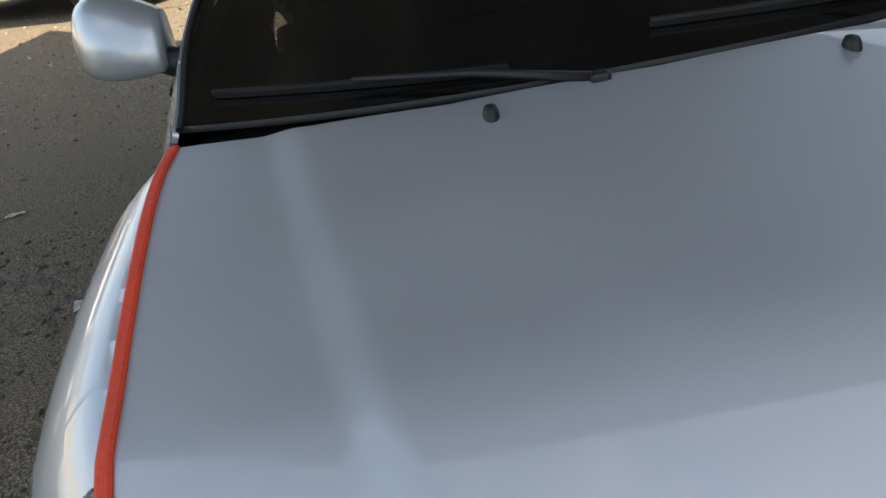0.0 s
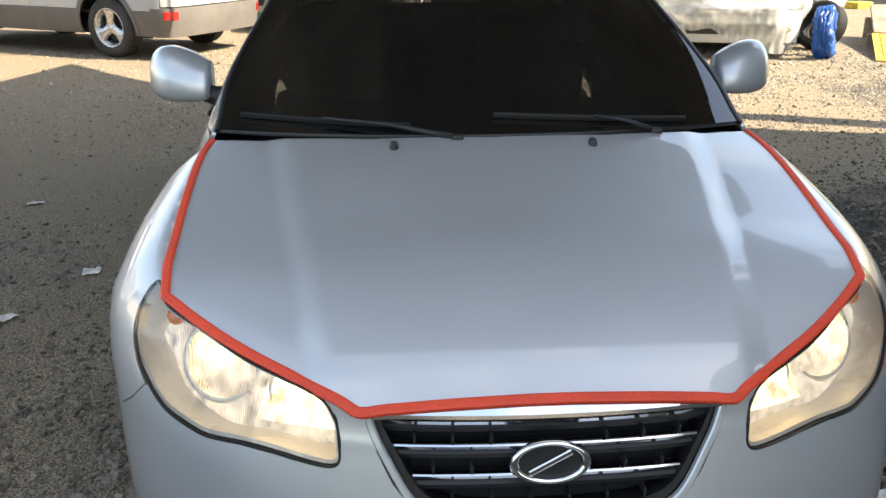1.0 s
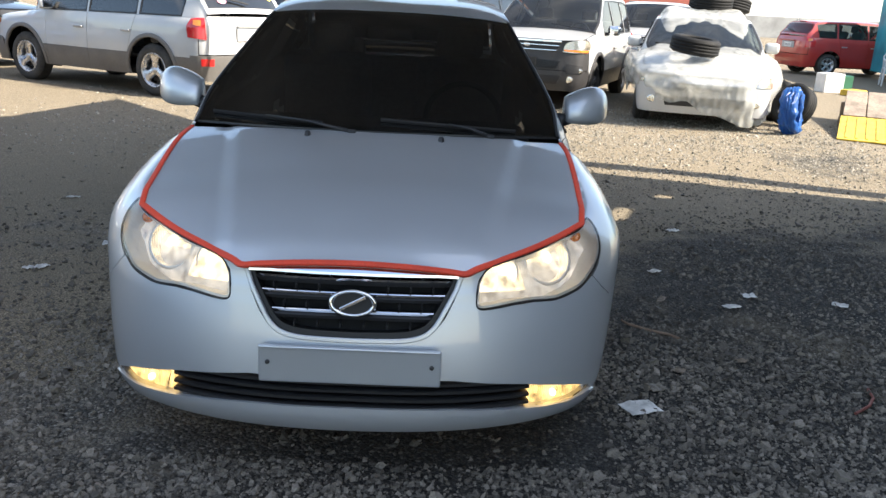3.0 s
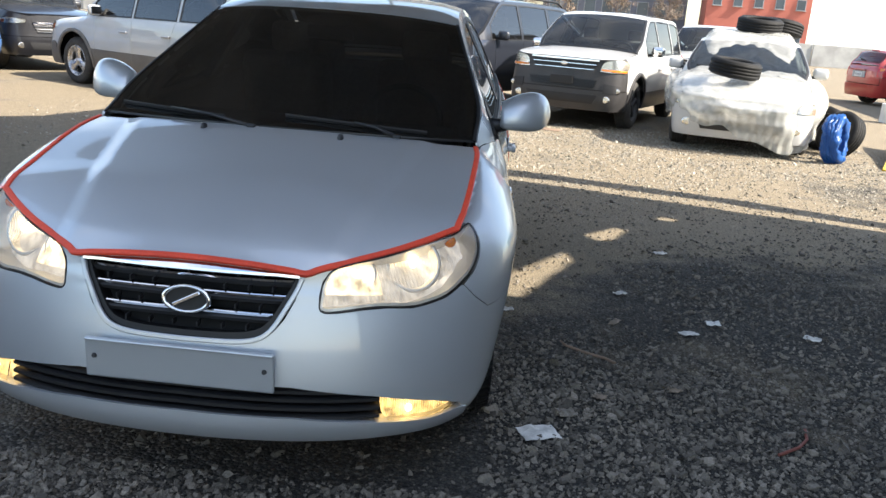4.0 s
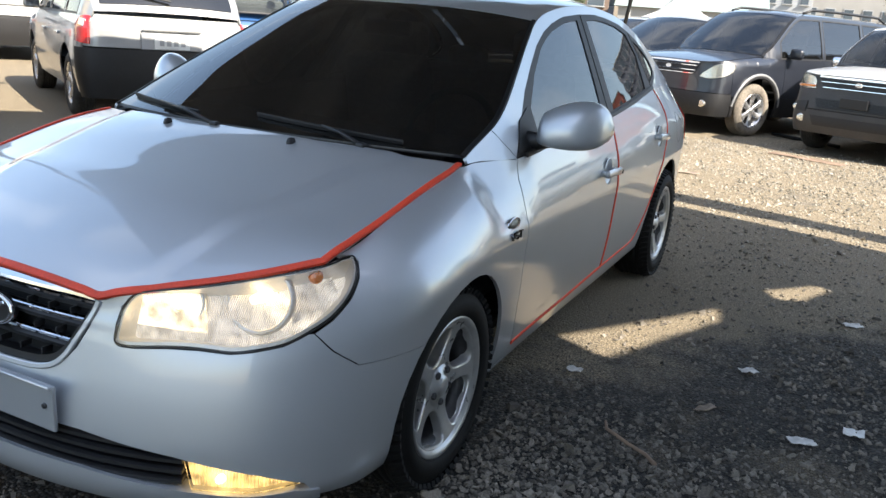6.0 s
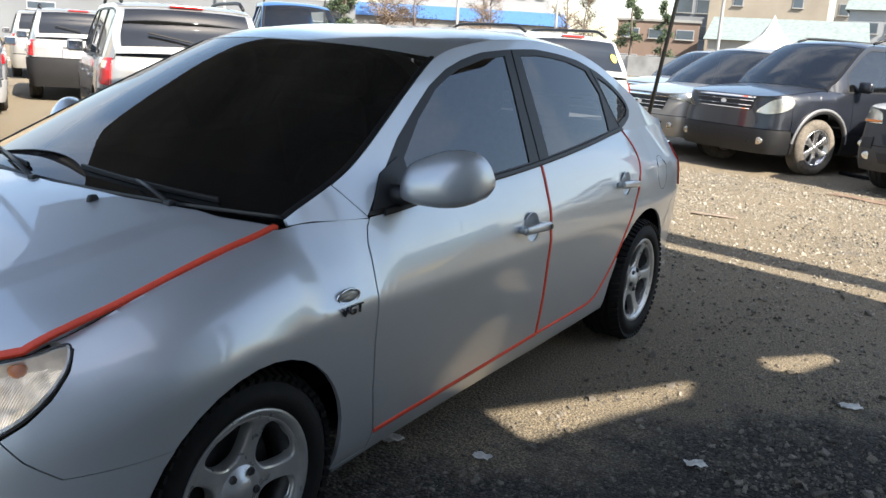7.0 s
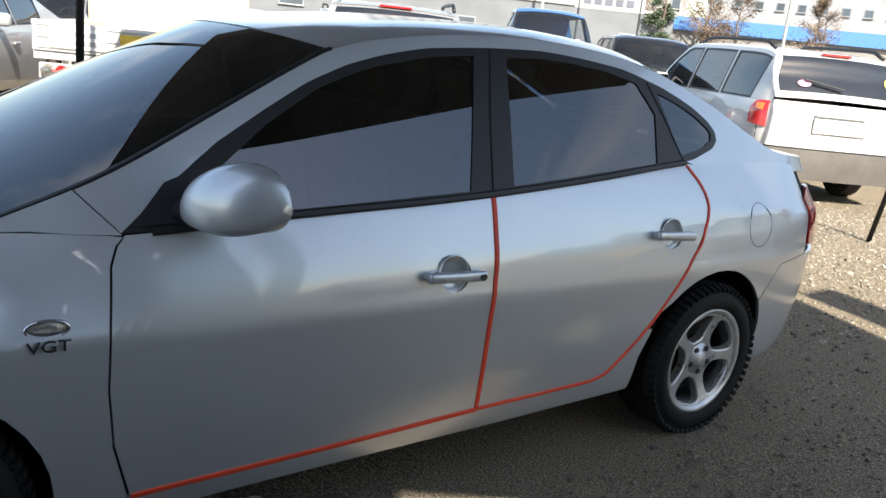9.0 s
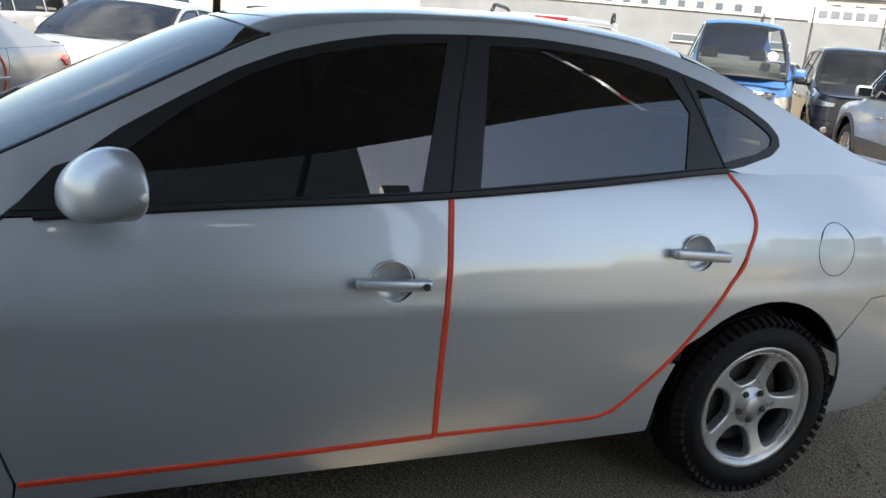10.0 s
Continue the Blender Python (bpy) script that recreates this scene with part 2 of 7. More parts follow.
def tube(points, radius, n=8, caps=True, bm=None):
    """A round bar along a line of points; radius may be a list."""
    bm = bm or bmesh.new()
    pts = [Vector(p) for p in points]
    rings, up = [], Vector((0.12, 0.31, 0.94))
    for i, p in enumerate(pts):
        d = (pts[min(i + 1, len(pts) - 1)] - pts[max(i - 1, 0)]).normalized()
        a = d.cross(up)
        a = a.normalized() if a.length > 1e-4 else d.orthogonal().normalized()
        b = d.cross(a)
        r = radius[i] if isinstance(radius, (list, tuple)) else radius
        rings.append([bm.verts.new(p + r * (math.cos(2 * math.pi * k / n) * a + math.sin(2 * math.pi * k / n) * b)) for k in range(n)])
    for p, q in zip(rings, rings[1:]):
        for k in range(n):
            bm.faces.new((p[k], p[(k + 1) % n], q[(k + 1) % n], q[k]))
    if caps:
        bm.faces.new(rings[0][::-1])
        bm.faces.new(rings[-1])
    return bm


def spl(pts, n=10):
    """A smooth line through points, as a dense array."""
    p = np.array(pts, float)
    p = np.vstack([2 * p[0] - p[1], p, 2 * p[-1] - p[-2]])
    t = (np.arange(n) / n)[:, None]
    out = [0.5 * (2 * b + (c - a) * t + (2 * a - 5 * b + 4 * c - d) * t**2 + (3 * b - a - 3 * c + d) * t**3)
           for a, b, c, d in zip(p, p[1:], p[2:], p[3:])]
    return np.vstack(out + [p[-2:-1]])


def fn_of(pts, n=10):
    """A smooth function (or several) of the first column."""
    d = spl(pts, n)
    x = np.maximum.accumulate(d[:, 0] + np.arange(len(d)) * 1e-9)
    return lambda t: [np.interp(t, x, d[:, k]) for k in range(1, d.shape[1])]


def dense(poly, step, closed=True):
    p = [np.array(q, float) for q in poly]
    out = []
    for a, b in zip(p, p[1:] + (p[:1] if closed else [])):
        m = max(1, int(np.ceil(np.linalg.norm(b - a) / step)))
        out += [a + (b - a) * k / m for k in range(m)]
    return np.array(out if closed else out + [p[-1]])


def shrink(poly, by):
    """A closed outline moved inwards."""
    p = np.array(poly, float)
    area = np.sum(p[:, 0] * np.roll(p[:, 1], -1) - np.roll(p[:, 0], -1) * p[:, 1])
    a, b = p - np.roll(p, 1, 0), np.roll(p, -1, 0) - p
    na, nb = (np.stack([-v[:, 1], v[:, 0]], 1) / (np.linalg.norm(v, axis=1)[:, None] + 1e-9) for v in (a, b))
    n = (na + nb) / np.maximum(1 + np.sum(na * nb, 1), 0.5)[:, None]
    return p + n * by * np.sign(area)


def trim(name, poly, fn, material, parent, step=0.04, gap=0.002, lift=0.0, depth=0.012, holes=(), label="", inside=(0, 2, 0.5), edge=0.012):
    """A curved panel cut from the surface fn(u, v) along an outline, with a returned edge all round."""
    loops = [dense(shrink(dense(poly, edge * 2), gap) if gap else poly, edge)] + [dense(h, edge) for h in holes]
    bm = bmesh.new()
    for lp in loops:
        vs = [bm.verts.new((*q, 0)) for q in lp]
        for a, b in zip(vs, vs[1:] + vs[:1]):
            bm.edges.new((a, b))
    bmesh.ops.triangle_fill(bm, edges=bm.edges[:], use_beauty=True, use_dissolve=False)
    lo, hi = loops[0].min(0), loops[0].max(0)
    for ax in (0, 1):
        k = int((hi[ax] - lo[ax]) / step)
        for i in range(1, k + 1):
            c = lo[ax] + (hi[ax] - lo[ax]) * i / (k + 1)
            co, no = [0, 0, 0], [0, 0, 0]
            co[ax], no[ax] = c, 1
            bmesh.ops.bisect_plane(bm, geom=bm.verts[:] + bm.edges[:] + bm.faces[:], plane_co=co, plane_no=no, dist=1e-6)
    bm.verts.index_update()
    uv = np.array([v.co[:2] for v in bm.verts])
    faces = [[v.index for v in f.verts] for f in bm.faces]
    rim = [tuple(v.index for v in e.verts) for e in bm.edges if len(e.link_faces) == 1]
    bm.free()
    return panel(name, uv, faces, rim, fn, material, parent, lift, depth, label, inside)


def panel(name, uv, faces, rim, fn, material, parent, lift, depth, label, inside):
    u, v, e = uv[:, 0], uv[:, 1], 2e-3
    p = fn(u, v)
    n = np.cross(fn(u + e, v) - fn(u - e, v), fn(u, v + e) - fn(u, v - e))
    n /= np.linalg.norm(n, axis=1)[:, None] + 1e-12
    if np.sum(n * (p - np.array(inside))) < 0:
        n = -n
    p = p + n * lift
    fixed = []
    for f in faces:
        q = p[f]
        fixed.append(f if np.cross(q[1] - q[0], q[2] - q[0]) @ n[f[0]] > 0 else f[::-1])
    verts, loops = list(p), [n[i] for f in fixed for i in f]
    if depth:
        base = len(verts)
        idx = {}
        for a, b in rim:
            for i in (a, b):
                if i not in idx:
                    idx[i] = len(verts)
                    verts += [p[i], p[i] - n[i] * depth]
        for a, b in rim:
            fixed.append([idx[a], idx[b], idx[b] + 1, idx[a] + 1])
            loops += [np.zeros(3)] * 4
    me = bpy.data.meshes.new(name)
    me.from_pydata([tuple(map(float, q)) for q in verts], [], [list(map(int, f)) for f in fixed])
    me.materials.append(material)
    me.shade_smooth()
    me.update()
    me.normals_split_custom_set([tuple(map(float, q)) for q in loops])
    ob = new(name, me)
    ob.parent = parent
    return tagged(ob, label)


def mirror_fn(fn):
    return lambda u, v: fn(u, v) * np.array([-1, 1, 1])


def strip(name, pts, normals, width, height, material, parent, label=""):
    """A flat raised band along a line on a surface."""
    p, n = np.array(pts, float), np.array(normals, float)
    d = np.gradient(p, axis=0)
    side = np.cross(d, n)
    side /= np.linalg.norm(side, axis=1)[:, None] + 1e-9
    w = width / 2
    prof = [(-w, -0.004), (-w, height * 0.6), (-w * 0.6, height), (w * 0.6, height), (w, height * 0.6), (w, -0.004)]
    verts = [p[i] + a * side[i] + h * n[i] for i in range(len(p)) for a, h in prof]
    m = len(prof)
    faces = [[i * m + k, i * m + (k + 1) % m, (i + 1) * m + (k + 1) % m, (i + 1) * m + k] for i in range(len(p) - 1) for k in range(m)]
    faces += [list(range(m))[::-1], [(len(p) - 1) * m + k for k in range(m)]]
    return raw(name, verts, faces, material, parent, label)


# ---- car bodies ----
class Shell:
    """The skin of a car body, nose towards -y. outline: plan (x, y) of half the body; top: (y, inset, z) of the line where the sides
    end at bonnet or window belt; nose and flank: (z, inset) of the upright section; rail: (y, z) of the roof's side line."""

    def __init__(self, outline, top, nose, flank, rail, lean, crown, bow, blend=(0.1, 0.7), shoulder=0.2, smooth=99.0, cowl=False):
        self.cowl = cowl
        self.smooth, self.round = smooth, (rail[2][0] if len(rail) < 10 else 1.9, rail[-3][0] if len(rail) < 10 else 3.4)
        self.o = spl(outline)
        if cowl:
            self.o = self.even(self.o)
        self.arc = np.r_[0, np.cumsum(np.hypot(*np.diff(self.o, axis=0).T))]
        self.top_at, self.nose, self.flank = fn_of(top), fn_of(nose), fn_of(flank)
        self.blend, self.sh, self.lean = blend, shoulder, lean
        self.rail_at, self.crown_at, self.bow_at = fn_of(rail), fn_of(crown), fn_of(bow)

    @staticmethod
    def even(o, step=0.01, reach=9):
        """The same plan with its bends evened out."""
        a = np.r_[0, np.cumsum(np.hypot(*np.diff(o, axis=0).T))]
        t = np.linspace(0, a[-1], int(a[-1] / step))
        q = np.stack([np.interp(t, a, o[:, 0]), np.interp(t, a, o[:, 1])], 1)
        flip = np.array((-1, 1))
        for _ in range(3):
            pad = np.vstack([q[reach:0:-1] * flip, q, q[-2:-reach - 2:-1] * flip])
            k = np.ones(2 * reach + 1) / (2 * reach + 1)
            q = np.stack([np.convolve(pad[:, j], k, "valid") for j in (0, 1)], 1)
        q[0, 0] = q[-1, 0] = 0
        return q

    def c(self, s):
        s = np.asarray(s, float)
        a = np.abs(s)
        return np.interp(a, self.arc, self.o[:, 0]) * np.where(s < 0, -1, 1), np.interp(a, self.arc, self.o[:, 1])

    def s_of(self, y):
        return float(np.interp(y, self.o[:, 1], self.arc))

    def nrm(self, s):
        (x1, y1), (x0, y0) = self.c(s + 0.03), self.c(s - 0.03)
        dx, dy = x1 - x0, y1 - y0
        k = np.hypot(dx, dy) + 1e-9
        return dy / k, -dx / k

    def base(self, y, z):
        w = np.clip((y - self.blend[0]) / (self.blend[1] - self.blend[0]), 0, 1)
        w = w * w * (3 - 2 * w)
        return (1 - w) * self.nose(z)[0] + w * self.flank(z)[0]

    def v_of(self, s, z):
        """The panel coordinate of a height."""
        zt = self.top_at(self.c(s)[1])[1]
        t = np.clip((z - zt + self.sh) / self.sh, 0, 1)
        v = np.where(z < zt - self.sh, z, zt - self.sh + self.sh * 2 / np.pi * np.arcsin(t))
        w = self.flow(self.c(s)[1])
        return (1 - w) * v + w * z

    def flow(self, y):
        """How far the flank runs straight on into the roof pillar."""
        y = np.asarray(y, float)
        w = np.clip((y - self.smooth) / 0.3, 0, 1)
        if self.cowl:
            f = np.clip((y - 0.98) / 0.16, 0, 1) * np.clip((1.46 - y) / 0.16, 0, 1)
            w = np.maximum(w, f * f * (3 - 2 * f))
        return w

    def side(self, s, v):
        s, v = np.asarray(s, float), np.asarray(v, float)
        x, y = self.c(s)
        inset, zt = self.top_at(y)
        tau = np.clip((v - zt + self.sh) / self.sh, 0, 1.0)
        t = np.sin(tau * np.pi / 2)
        z = np.where(v < zt - self.sh, v, zt - self.sh + self.sh * t) + np.maximum(v - zt, 0)
        w = self.flow(y)
        z = (1 - w) * z + w * v
        q = np.clip((y - 1.1) / 0.4, 0, 1)
        h = (1 - q) * (0.5 * t * t + 0.5 * (1 - np.cos(tau * np.pi / 2))) + q * ((0.3 * tau + 0.7 * t**1.7) if self.cowl else t**1.7)
        h = (1 - w) * h + w * tau
        i = self.base(y, z) + (inset - self.base(y, zt)) * h
        nx, ny = self.nrm(s)
        return np.stack([x - i * nx, y - i * ny, z], -1)

    def belt(self, y):
        s = np.interp(y, self.o[:, 1], self.arc)
        inset, zt = self.top_at(y)
        return np.interp(s, self.arc, self.o[:, 0]) - inset, zt

    def house(self, y, z):
        """The leaning side of the greenhouse over (y, z)."""
        y, z = np.asarray(y, float), np.asarray(z, float)
        xb, zb = self.belt(y)
        d = z - zb
        return np.stack([xb - self.lean * d - 0.08 * d * d, y, z], -1)

    def rail(self, y):
        return self.house(y, self.rail_at(y)[0])

    def lid(self, u, y):
        """The canopy across the car between the two roof rails: windscreen, roof, rear window."""
        u, y = np.asarray(u, float), np.asarray(y, float)
        r = self.rail(y)
        e = 2.2 + 2.3 * np.clip((y - self.round[0]) / 0.25, 0, 1) * np.clip((self.round[1] - y) / 0.3, 0, 1)
        k = 1 - np.abs(u) ** e
        return np.stack([u * r[..., 0], y - self.bow_at(y)[0] * k, r[..., 2] + self.crown_at(y)[0] * k], -1)

    def poly(self, pts):
        """Outline points given as (arc, height) in panel coordinates."""
        d = dense(pts, 0.02)
        return np.stack([d[:, 0], self.v_of(d[:, 0], d[:, 1])], 1)


def arch(cs, cz, a, b, z_low, n=22):
    """A wheel arch outline, from its front foot over the top to its rear foot."""
    t0 = math.asin(max(-1, min(1, (z_low - cz) / b)))
    return [(cs - a * math.cos(t), cz + b * math.sin(t)) for t in np.linspace(t0, math.pi - t0, n)]


def wheel(name, radius, width, rim_r, parent, at, side, spokes=5, rim_mat=None, tyre_mat=None, detail=True, spoke_w=0.06):
    """A wheel with tyre, rim, spokes, hub cap and nuts; side +1 faces +x."""
    w = new(name)
    w.parent = parent
    w.matrix_local = pose(*at, 0, 0, 0 if side > 0 else 180)
    rim_mat, tyre_mat = rim_mat or ALLOY, tyre_mat or RUBBER
    h, r = width / 2, radius
    prof = [(rim_r, -h * 0.8), (rim_r + 0.012, -h * 0.98), ((rim_r + r) / 2, -h * 1.05), (r - 0.03, -h * 0.95), (r - 0.008, -h * 0.75)]
    tread = []
    for k in range(5):
        a = -h * 0.72 + k * h * 1.44 / 5
        b = a + h * 1.44 / 5
        tread += [(r, a), (r, b - 0.012), (r - 0.008, b - 0.010), (r - 0.008, b - 0.002)]
    prof += tread[:-2] + [(r - 0.008, h * 0.75), (r - 0.03, h * 0.95), (r - 0.045, h * 1.0), ((rim_r + r) / 2, h * 1.06), (rim_r + 0.02, h * 1.02), (rim_r + 0.012, h * 0.96), (rim_r, h * 0.8)]
    ty = part("tyre", lathe(prof, 64 if detail else 28), tyre_mat, w, smooth=True)
    if detail:
        lugs = bmesh.new()
        for k in range(60):
            for sd in (-1, 1):
                a = 2 * math.pi * (k + (0.5 if sd < 0 else 0)) / 60
                b = soft_box(h * 0.42, 0.018, 0.016, (sd * h * 0.80, 0, r - 0.010), 0, (0, sd * 22, 6 * sd))
                b.transform(Matrix.Rotation(a, 4, "X"))
                me = bpy.data.meshes.new("tmp")
                b.to_mesh(me)
                b.free()
                lugs.from_mesh(me)
                bpy.data.meshes.remove(me)
        tagged(part("tread_block", lugs, tyre_mat, ty), kind="stuff")
    n_ = 48 if detail else 28
    part("barrel", lathe([(rim_r - 0.03, -h * 0.75), (rim_r - 0.035, h * 0.3), (rim_r - 0.022, h * 0.68), (rim_r + 0.002, h * 0.68), (rim_r + 0.004, -h * 0.75), (rim_r - 0.03, -h * 0.75)], n_), DARK_METAL if detail else rim_mat, w, smooth=True)
    part("rim_lip", lathe([(rim_r - 0.024, h * 0.66), (rim_r - 0.018, h * 0.80), (rim_r - 0.008, h * 0.90), (rim_r + 0.002, h * 0.95), (rim_r + 0.008, h * 0.92), (rim_r + 0.004, h * 0.66)], n_), rim_mat, w, smooth=True)
    part("brake_disc", lathe([(0.0, h * 0.05), (rim_r * 0.72, h * 0.05), (rim_r * 0.72, -h * 0.1), (0, -h * 0.1)], 32), DARK_METAL, w)
    part("well_cover", lathe([(0.0, -h * 0.3), (rim_r - 0.03, -h * 0.3), (rim_r - 0.03, -h * 0.34), (0, -h * 0.34)], 32), UNDER, w)
    sp = bmesh.new()
    if detail:
        # a cast face with five windows between broad spokes
        ro = rim_r - 0.012
        window = [(0.42, 9), (0.45, 16), (0.51, 21.5), (0.60, 25), (0.73, 26.8), (0.85, 27), (0.905, 25), (0.935, 20), (0.945, 10)]
        loops = [[(ro * math.cos(t), ro * math.sin(t)) for t in np.linspace(0, 2 * math.pi, 81)[:-1]]]
        for k in range(spokes):
            mid = 2 * math.pi * (k + 0.5) / spokes
            half_ = spl(window, 3).tolist()
            loops.append([(ro * r * math.cos(mid + radians(a)), ro * r * math.sin(mid + radians(a))) for r, a in half_] + [(ro * r * math.cos(mid - radians(a)), ro * r * math.sin(mid - radians(a))) for r, a in half_[::-1]])
        for lp in loops:
            vs = [sp.verts.new((0, x, z)) for x, z in lp]
            for p, q in zip(vs, vs[1:] + vs[:1]):
                sp.edges.new((p, q))
        bmesh.ops.triangle_fill(sp, edges=sp.edges[:], use_beauty=True)
        ext = bmesh.ops.extrude_face_region(sp, geom=sp.faces[:])
        low = [v for v in ext["geom"] if isinstance(v, bmesh.types.BMVert)]
        lowset = set(low)
        for v in sp.verts:
            r = math.hypot(v.co.y, v.co.z)
            f = r / ro
            top_ = h * (0.64 + 0.20 * f - 0.10 * math.sin(math.pi * min(1, f)))
            if v in lowset:
                v.co.x = top_ - 0.035
            else:
                v.co.x = top_
        bmesh.ops.recalc_face_normals(sp, faces=sp.faces[:])
        rim_edges = [e for e in sp.edges if len(e.link_faces) == 2 and e.calc_face_angle(0) > 0.9 and all(v not in lowset for v in e.verts)]
        bmesh.ops.bevel(sp, geom=rim_edges, offset=0.006, segments=2, affect="EDGES", profile=0.5)
    nseg = 0 if detail else 6
    for k in range(0 if detail else spokes):
        rows = []
        for i in range(nseg + 1):
            f = i / nseg
            rr = 0.028 + (rim_r - 0.02 - 0.028) * f
            ww = spoke_w * (0.40 - 0.10 * math.sin(math.pi * f) + 0.22 * f**2)
            zz = h * (0.66 + 0.14 * f)
            rows.append([(zz - 0.03, -ww, rr), (zz - 0.008, -ww, rr), (zz + 0.004, -ww * 0.6, rr), (zz + 0.004, ww * 0.6, rr), (zz - 0.008, ww, rr), (zz - 0.03, ww, rr)])
        m = Matrix.Rotation(2 * math.pi * k / spokes, 4, "X")
        vs = [[sp.verts.new(m @ Vector(q)) for q in row] for row in rows]
        for p, q in zip(vs, vs[1:]):
            for j in range(5):
                sp.faces.new((p[j], p[j + 1], q[j + 1], q[j]))
            sp.faces.new((p[5], p[0], q[0], q[5]))
    bmesh.ops.recalc_face_normals(sp, faces=sp.faces[:])
    part("spokes", sp, rim_mat, w, smooth=not detail)
    part("hub_cap", lathe([(0, h * 0.80), (0.024, h * 0.795), (0.030, h * 0.76), (0.034, h * 0.69), (0.062, h * 0.66), (0.070, h * 0.4)], 28), rim_mat, w, smooth=True)
    if detail:
        for k in range(5):
            a = 2 * math.pi * (k + 0.5) / 5
            nb = lathe([(0, h * 0.76), (0.009, h * 0.76), (0.011, h * 0.72), (0.011, h * 0.5)], 6)
            nb.transform(Matrix.Translation((0, 0.05 * math.sin(a), 0.05 * math.cos(a))))
            part("wheel_nut", nb, DARK_METAL, w)
    return w


# ---- the silver sedan ----
MAIN = Shell(
    outline=[(0, 0.012), (0.2, 0.022), (0.4, 0.058), (0.56, 0.122), (0.700, 0.206), (0.795, 0.312), (0.864, 0.443), (0.893, 0.6), (0.899, 0.8),
             (0.884, 1.0), (0.871, 1.25), (0.861, 1.6), (0.858, 2.2), (0.858, 2.7), (0.855, 3.2), (0.846, 3.6), (0.828, 3.9), (0.788, 4.15), (0.705, 4.36),
             (0.54, 4.46), (0.3, 4.5), (0, 4.51)],
    top=[(0.012, 0.06, 0.674), (0.058, 0.06, 0.684), (0.122, 0.10, 0.707), (0.21, 0.132, 0.729), (0.32, 0.124, 0.750), (0.452, 0.145, 0.773), (0.7, 0.161, 0.838), (1.08, 0.147, 0.910),
         (1.37, 0.077, 0.905), (1.8, 0.074, 0.932), (2.31, 0.074, 0.960), (2.8, 0.088, 1.0), (3.3, 0.118, 1.048), (3.7, 0.15, 1.064),
         (4.0, 0.16, 1.055), (4.3, 0.14, 1.04), (4.51, 0.08, 1.015)],
    nose=[(0.16, 0.03), (0.2, 0.0), (0.24, -0.014), (0.3, -0.012), (0.36, -0.008), (0.45, 0.006), (0.55, 0.028), (0.6, 0.04), (0.7, 0.06), (1.1, 0.1)],
    flank=[(0.16, 0.085), (0.2, 0.065), (0.25, 0.045), (0.32, 0.03), (0.45, 0.012), (0.6, 0.002), (0.68, -0.002), (0.72, 0.002), (0.8, 0.01), (0.88, 0.024), (1.1, 0.055)],
    rail=[(1.09, 0.925), (1.25, 0.99), (1.386, 1.052), (1.62, 1.172), (1.9, 1.313), (2.0, 1.35), (2.146, 1.382), (2.44, 1.415), (2.8, 1.421),
          (3.2, 1.376), (3.565, 1.262), (3.8, 1.162), (4.0, 1.088), (4.2, 1.060), (4.45, 1.040)],
    lean=0.50,
    crown=[(1.09, 0.012), (1.5, 0.024), (2.0, 0.032), (2.5, 0.036), (3.2, 0.04), (3.6, 0.035), (4.0, 0.02), (4.45, 0.01)],
    bow=[(1.09, 0.17), (1.5, 0.14), (1.95, 0.10), (2.4, 0.0), (3.2, -0.10), (3.9, -0.13), (4.2, -0.06), (4.45, 0.0)],
    blend=(0.15, 0.62), smooth=3.32, cowl=True)

F_MID, R_MID = MAIN.s_of(0.861), MAIN.s_of(3.512)
F_ARCH = arch(F_MID, 0.292, 0.340, 0.348, 0.20)
F_JOIN = max(float(np.interp(0.5235, [q[1] for q in F_ARCH if q[0] < F_MID], [q[0] for q in F_ARCH if q[0] < F_MID])), 1.075)  # where the bumper's seam meets the arch
R_ARCH = arch(R_MID, 0.300, 0.378, 0.365, 0.24)


def flank(pts):
    """Outline points of the flank, given by their distance from the nose and height."""
    return [(MAIN.s_of(y), z) for y, z in pts]


def bonnet(x, y):
    """Height field of the bonnet, with its two folds."""
    a = np.abs(x)
    zc, k = BONNET(y)
    fold = 0.40 + 0.15 * (y - 0.2) / 0.8
    q = np.clip((a - fold) / 0.07 + 0.5, 0, 1)
    edge = np.clip((0.072 - y) / 0.05, 0, 1)
    return np.stack([x, y, zc - k * a**2.2 - 0.010 * q * q * (3 - 2 * q) - 0.02 * edge**2], -1)


BONNET = fn_of([(-0.02, 0.660, 0.36), (0.072, 0.697, 0.36), (0.185, 0.750, 0.22), (0.41, 0.829, 0.118), (0.6, 0.873, 0.10), (0.87, 0.933, 0.085), (1.1, 0.966, 0.08)])


def on(fn, line, step=0.03, lift=0.0):
    """Points and normals along a line on a surface."""
    d = dense(line, step, closed=False)
    u, v, e = d[:, 0], d[:, 1], 2e-3
    n = np.cross(fn(u + e, v) - fn(u - e, v), fn(u, v + e) - fn(u, v - e))
    n /= np.linalg.norm(n, axis=1)[:, None]
    p = fn(u, v)
    if np.sum(n * (p - np.array((0, 2, 0.5)))) < 0:
        n = -n
    return p + n * lift, n


LAMP_LOW = [(0.774, 0.582), (0.70, 0.569), (0.65, 0.564), (0.57, 0.569), (0.5, 0.567), (0.42, 0.559), (0.383, 0.561), (0.371, 0.582)]  # lower edge of the headlamp


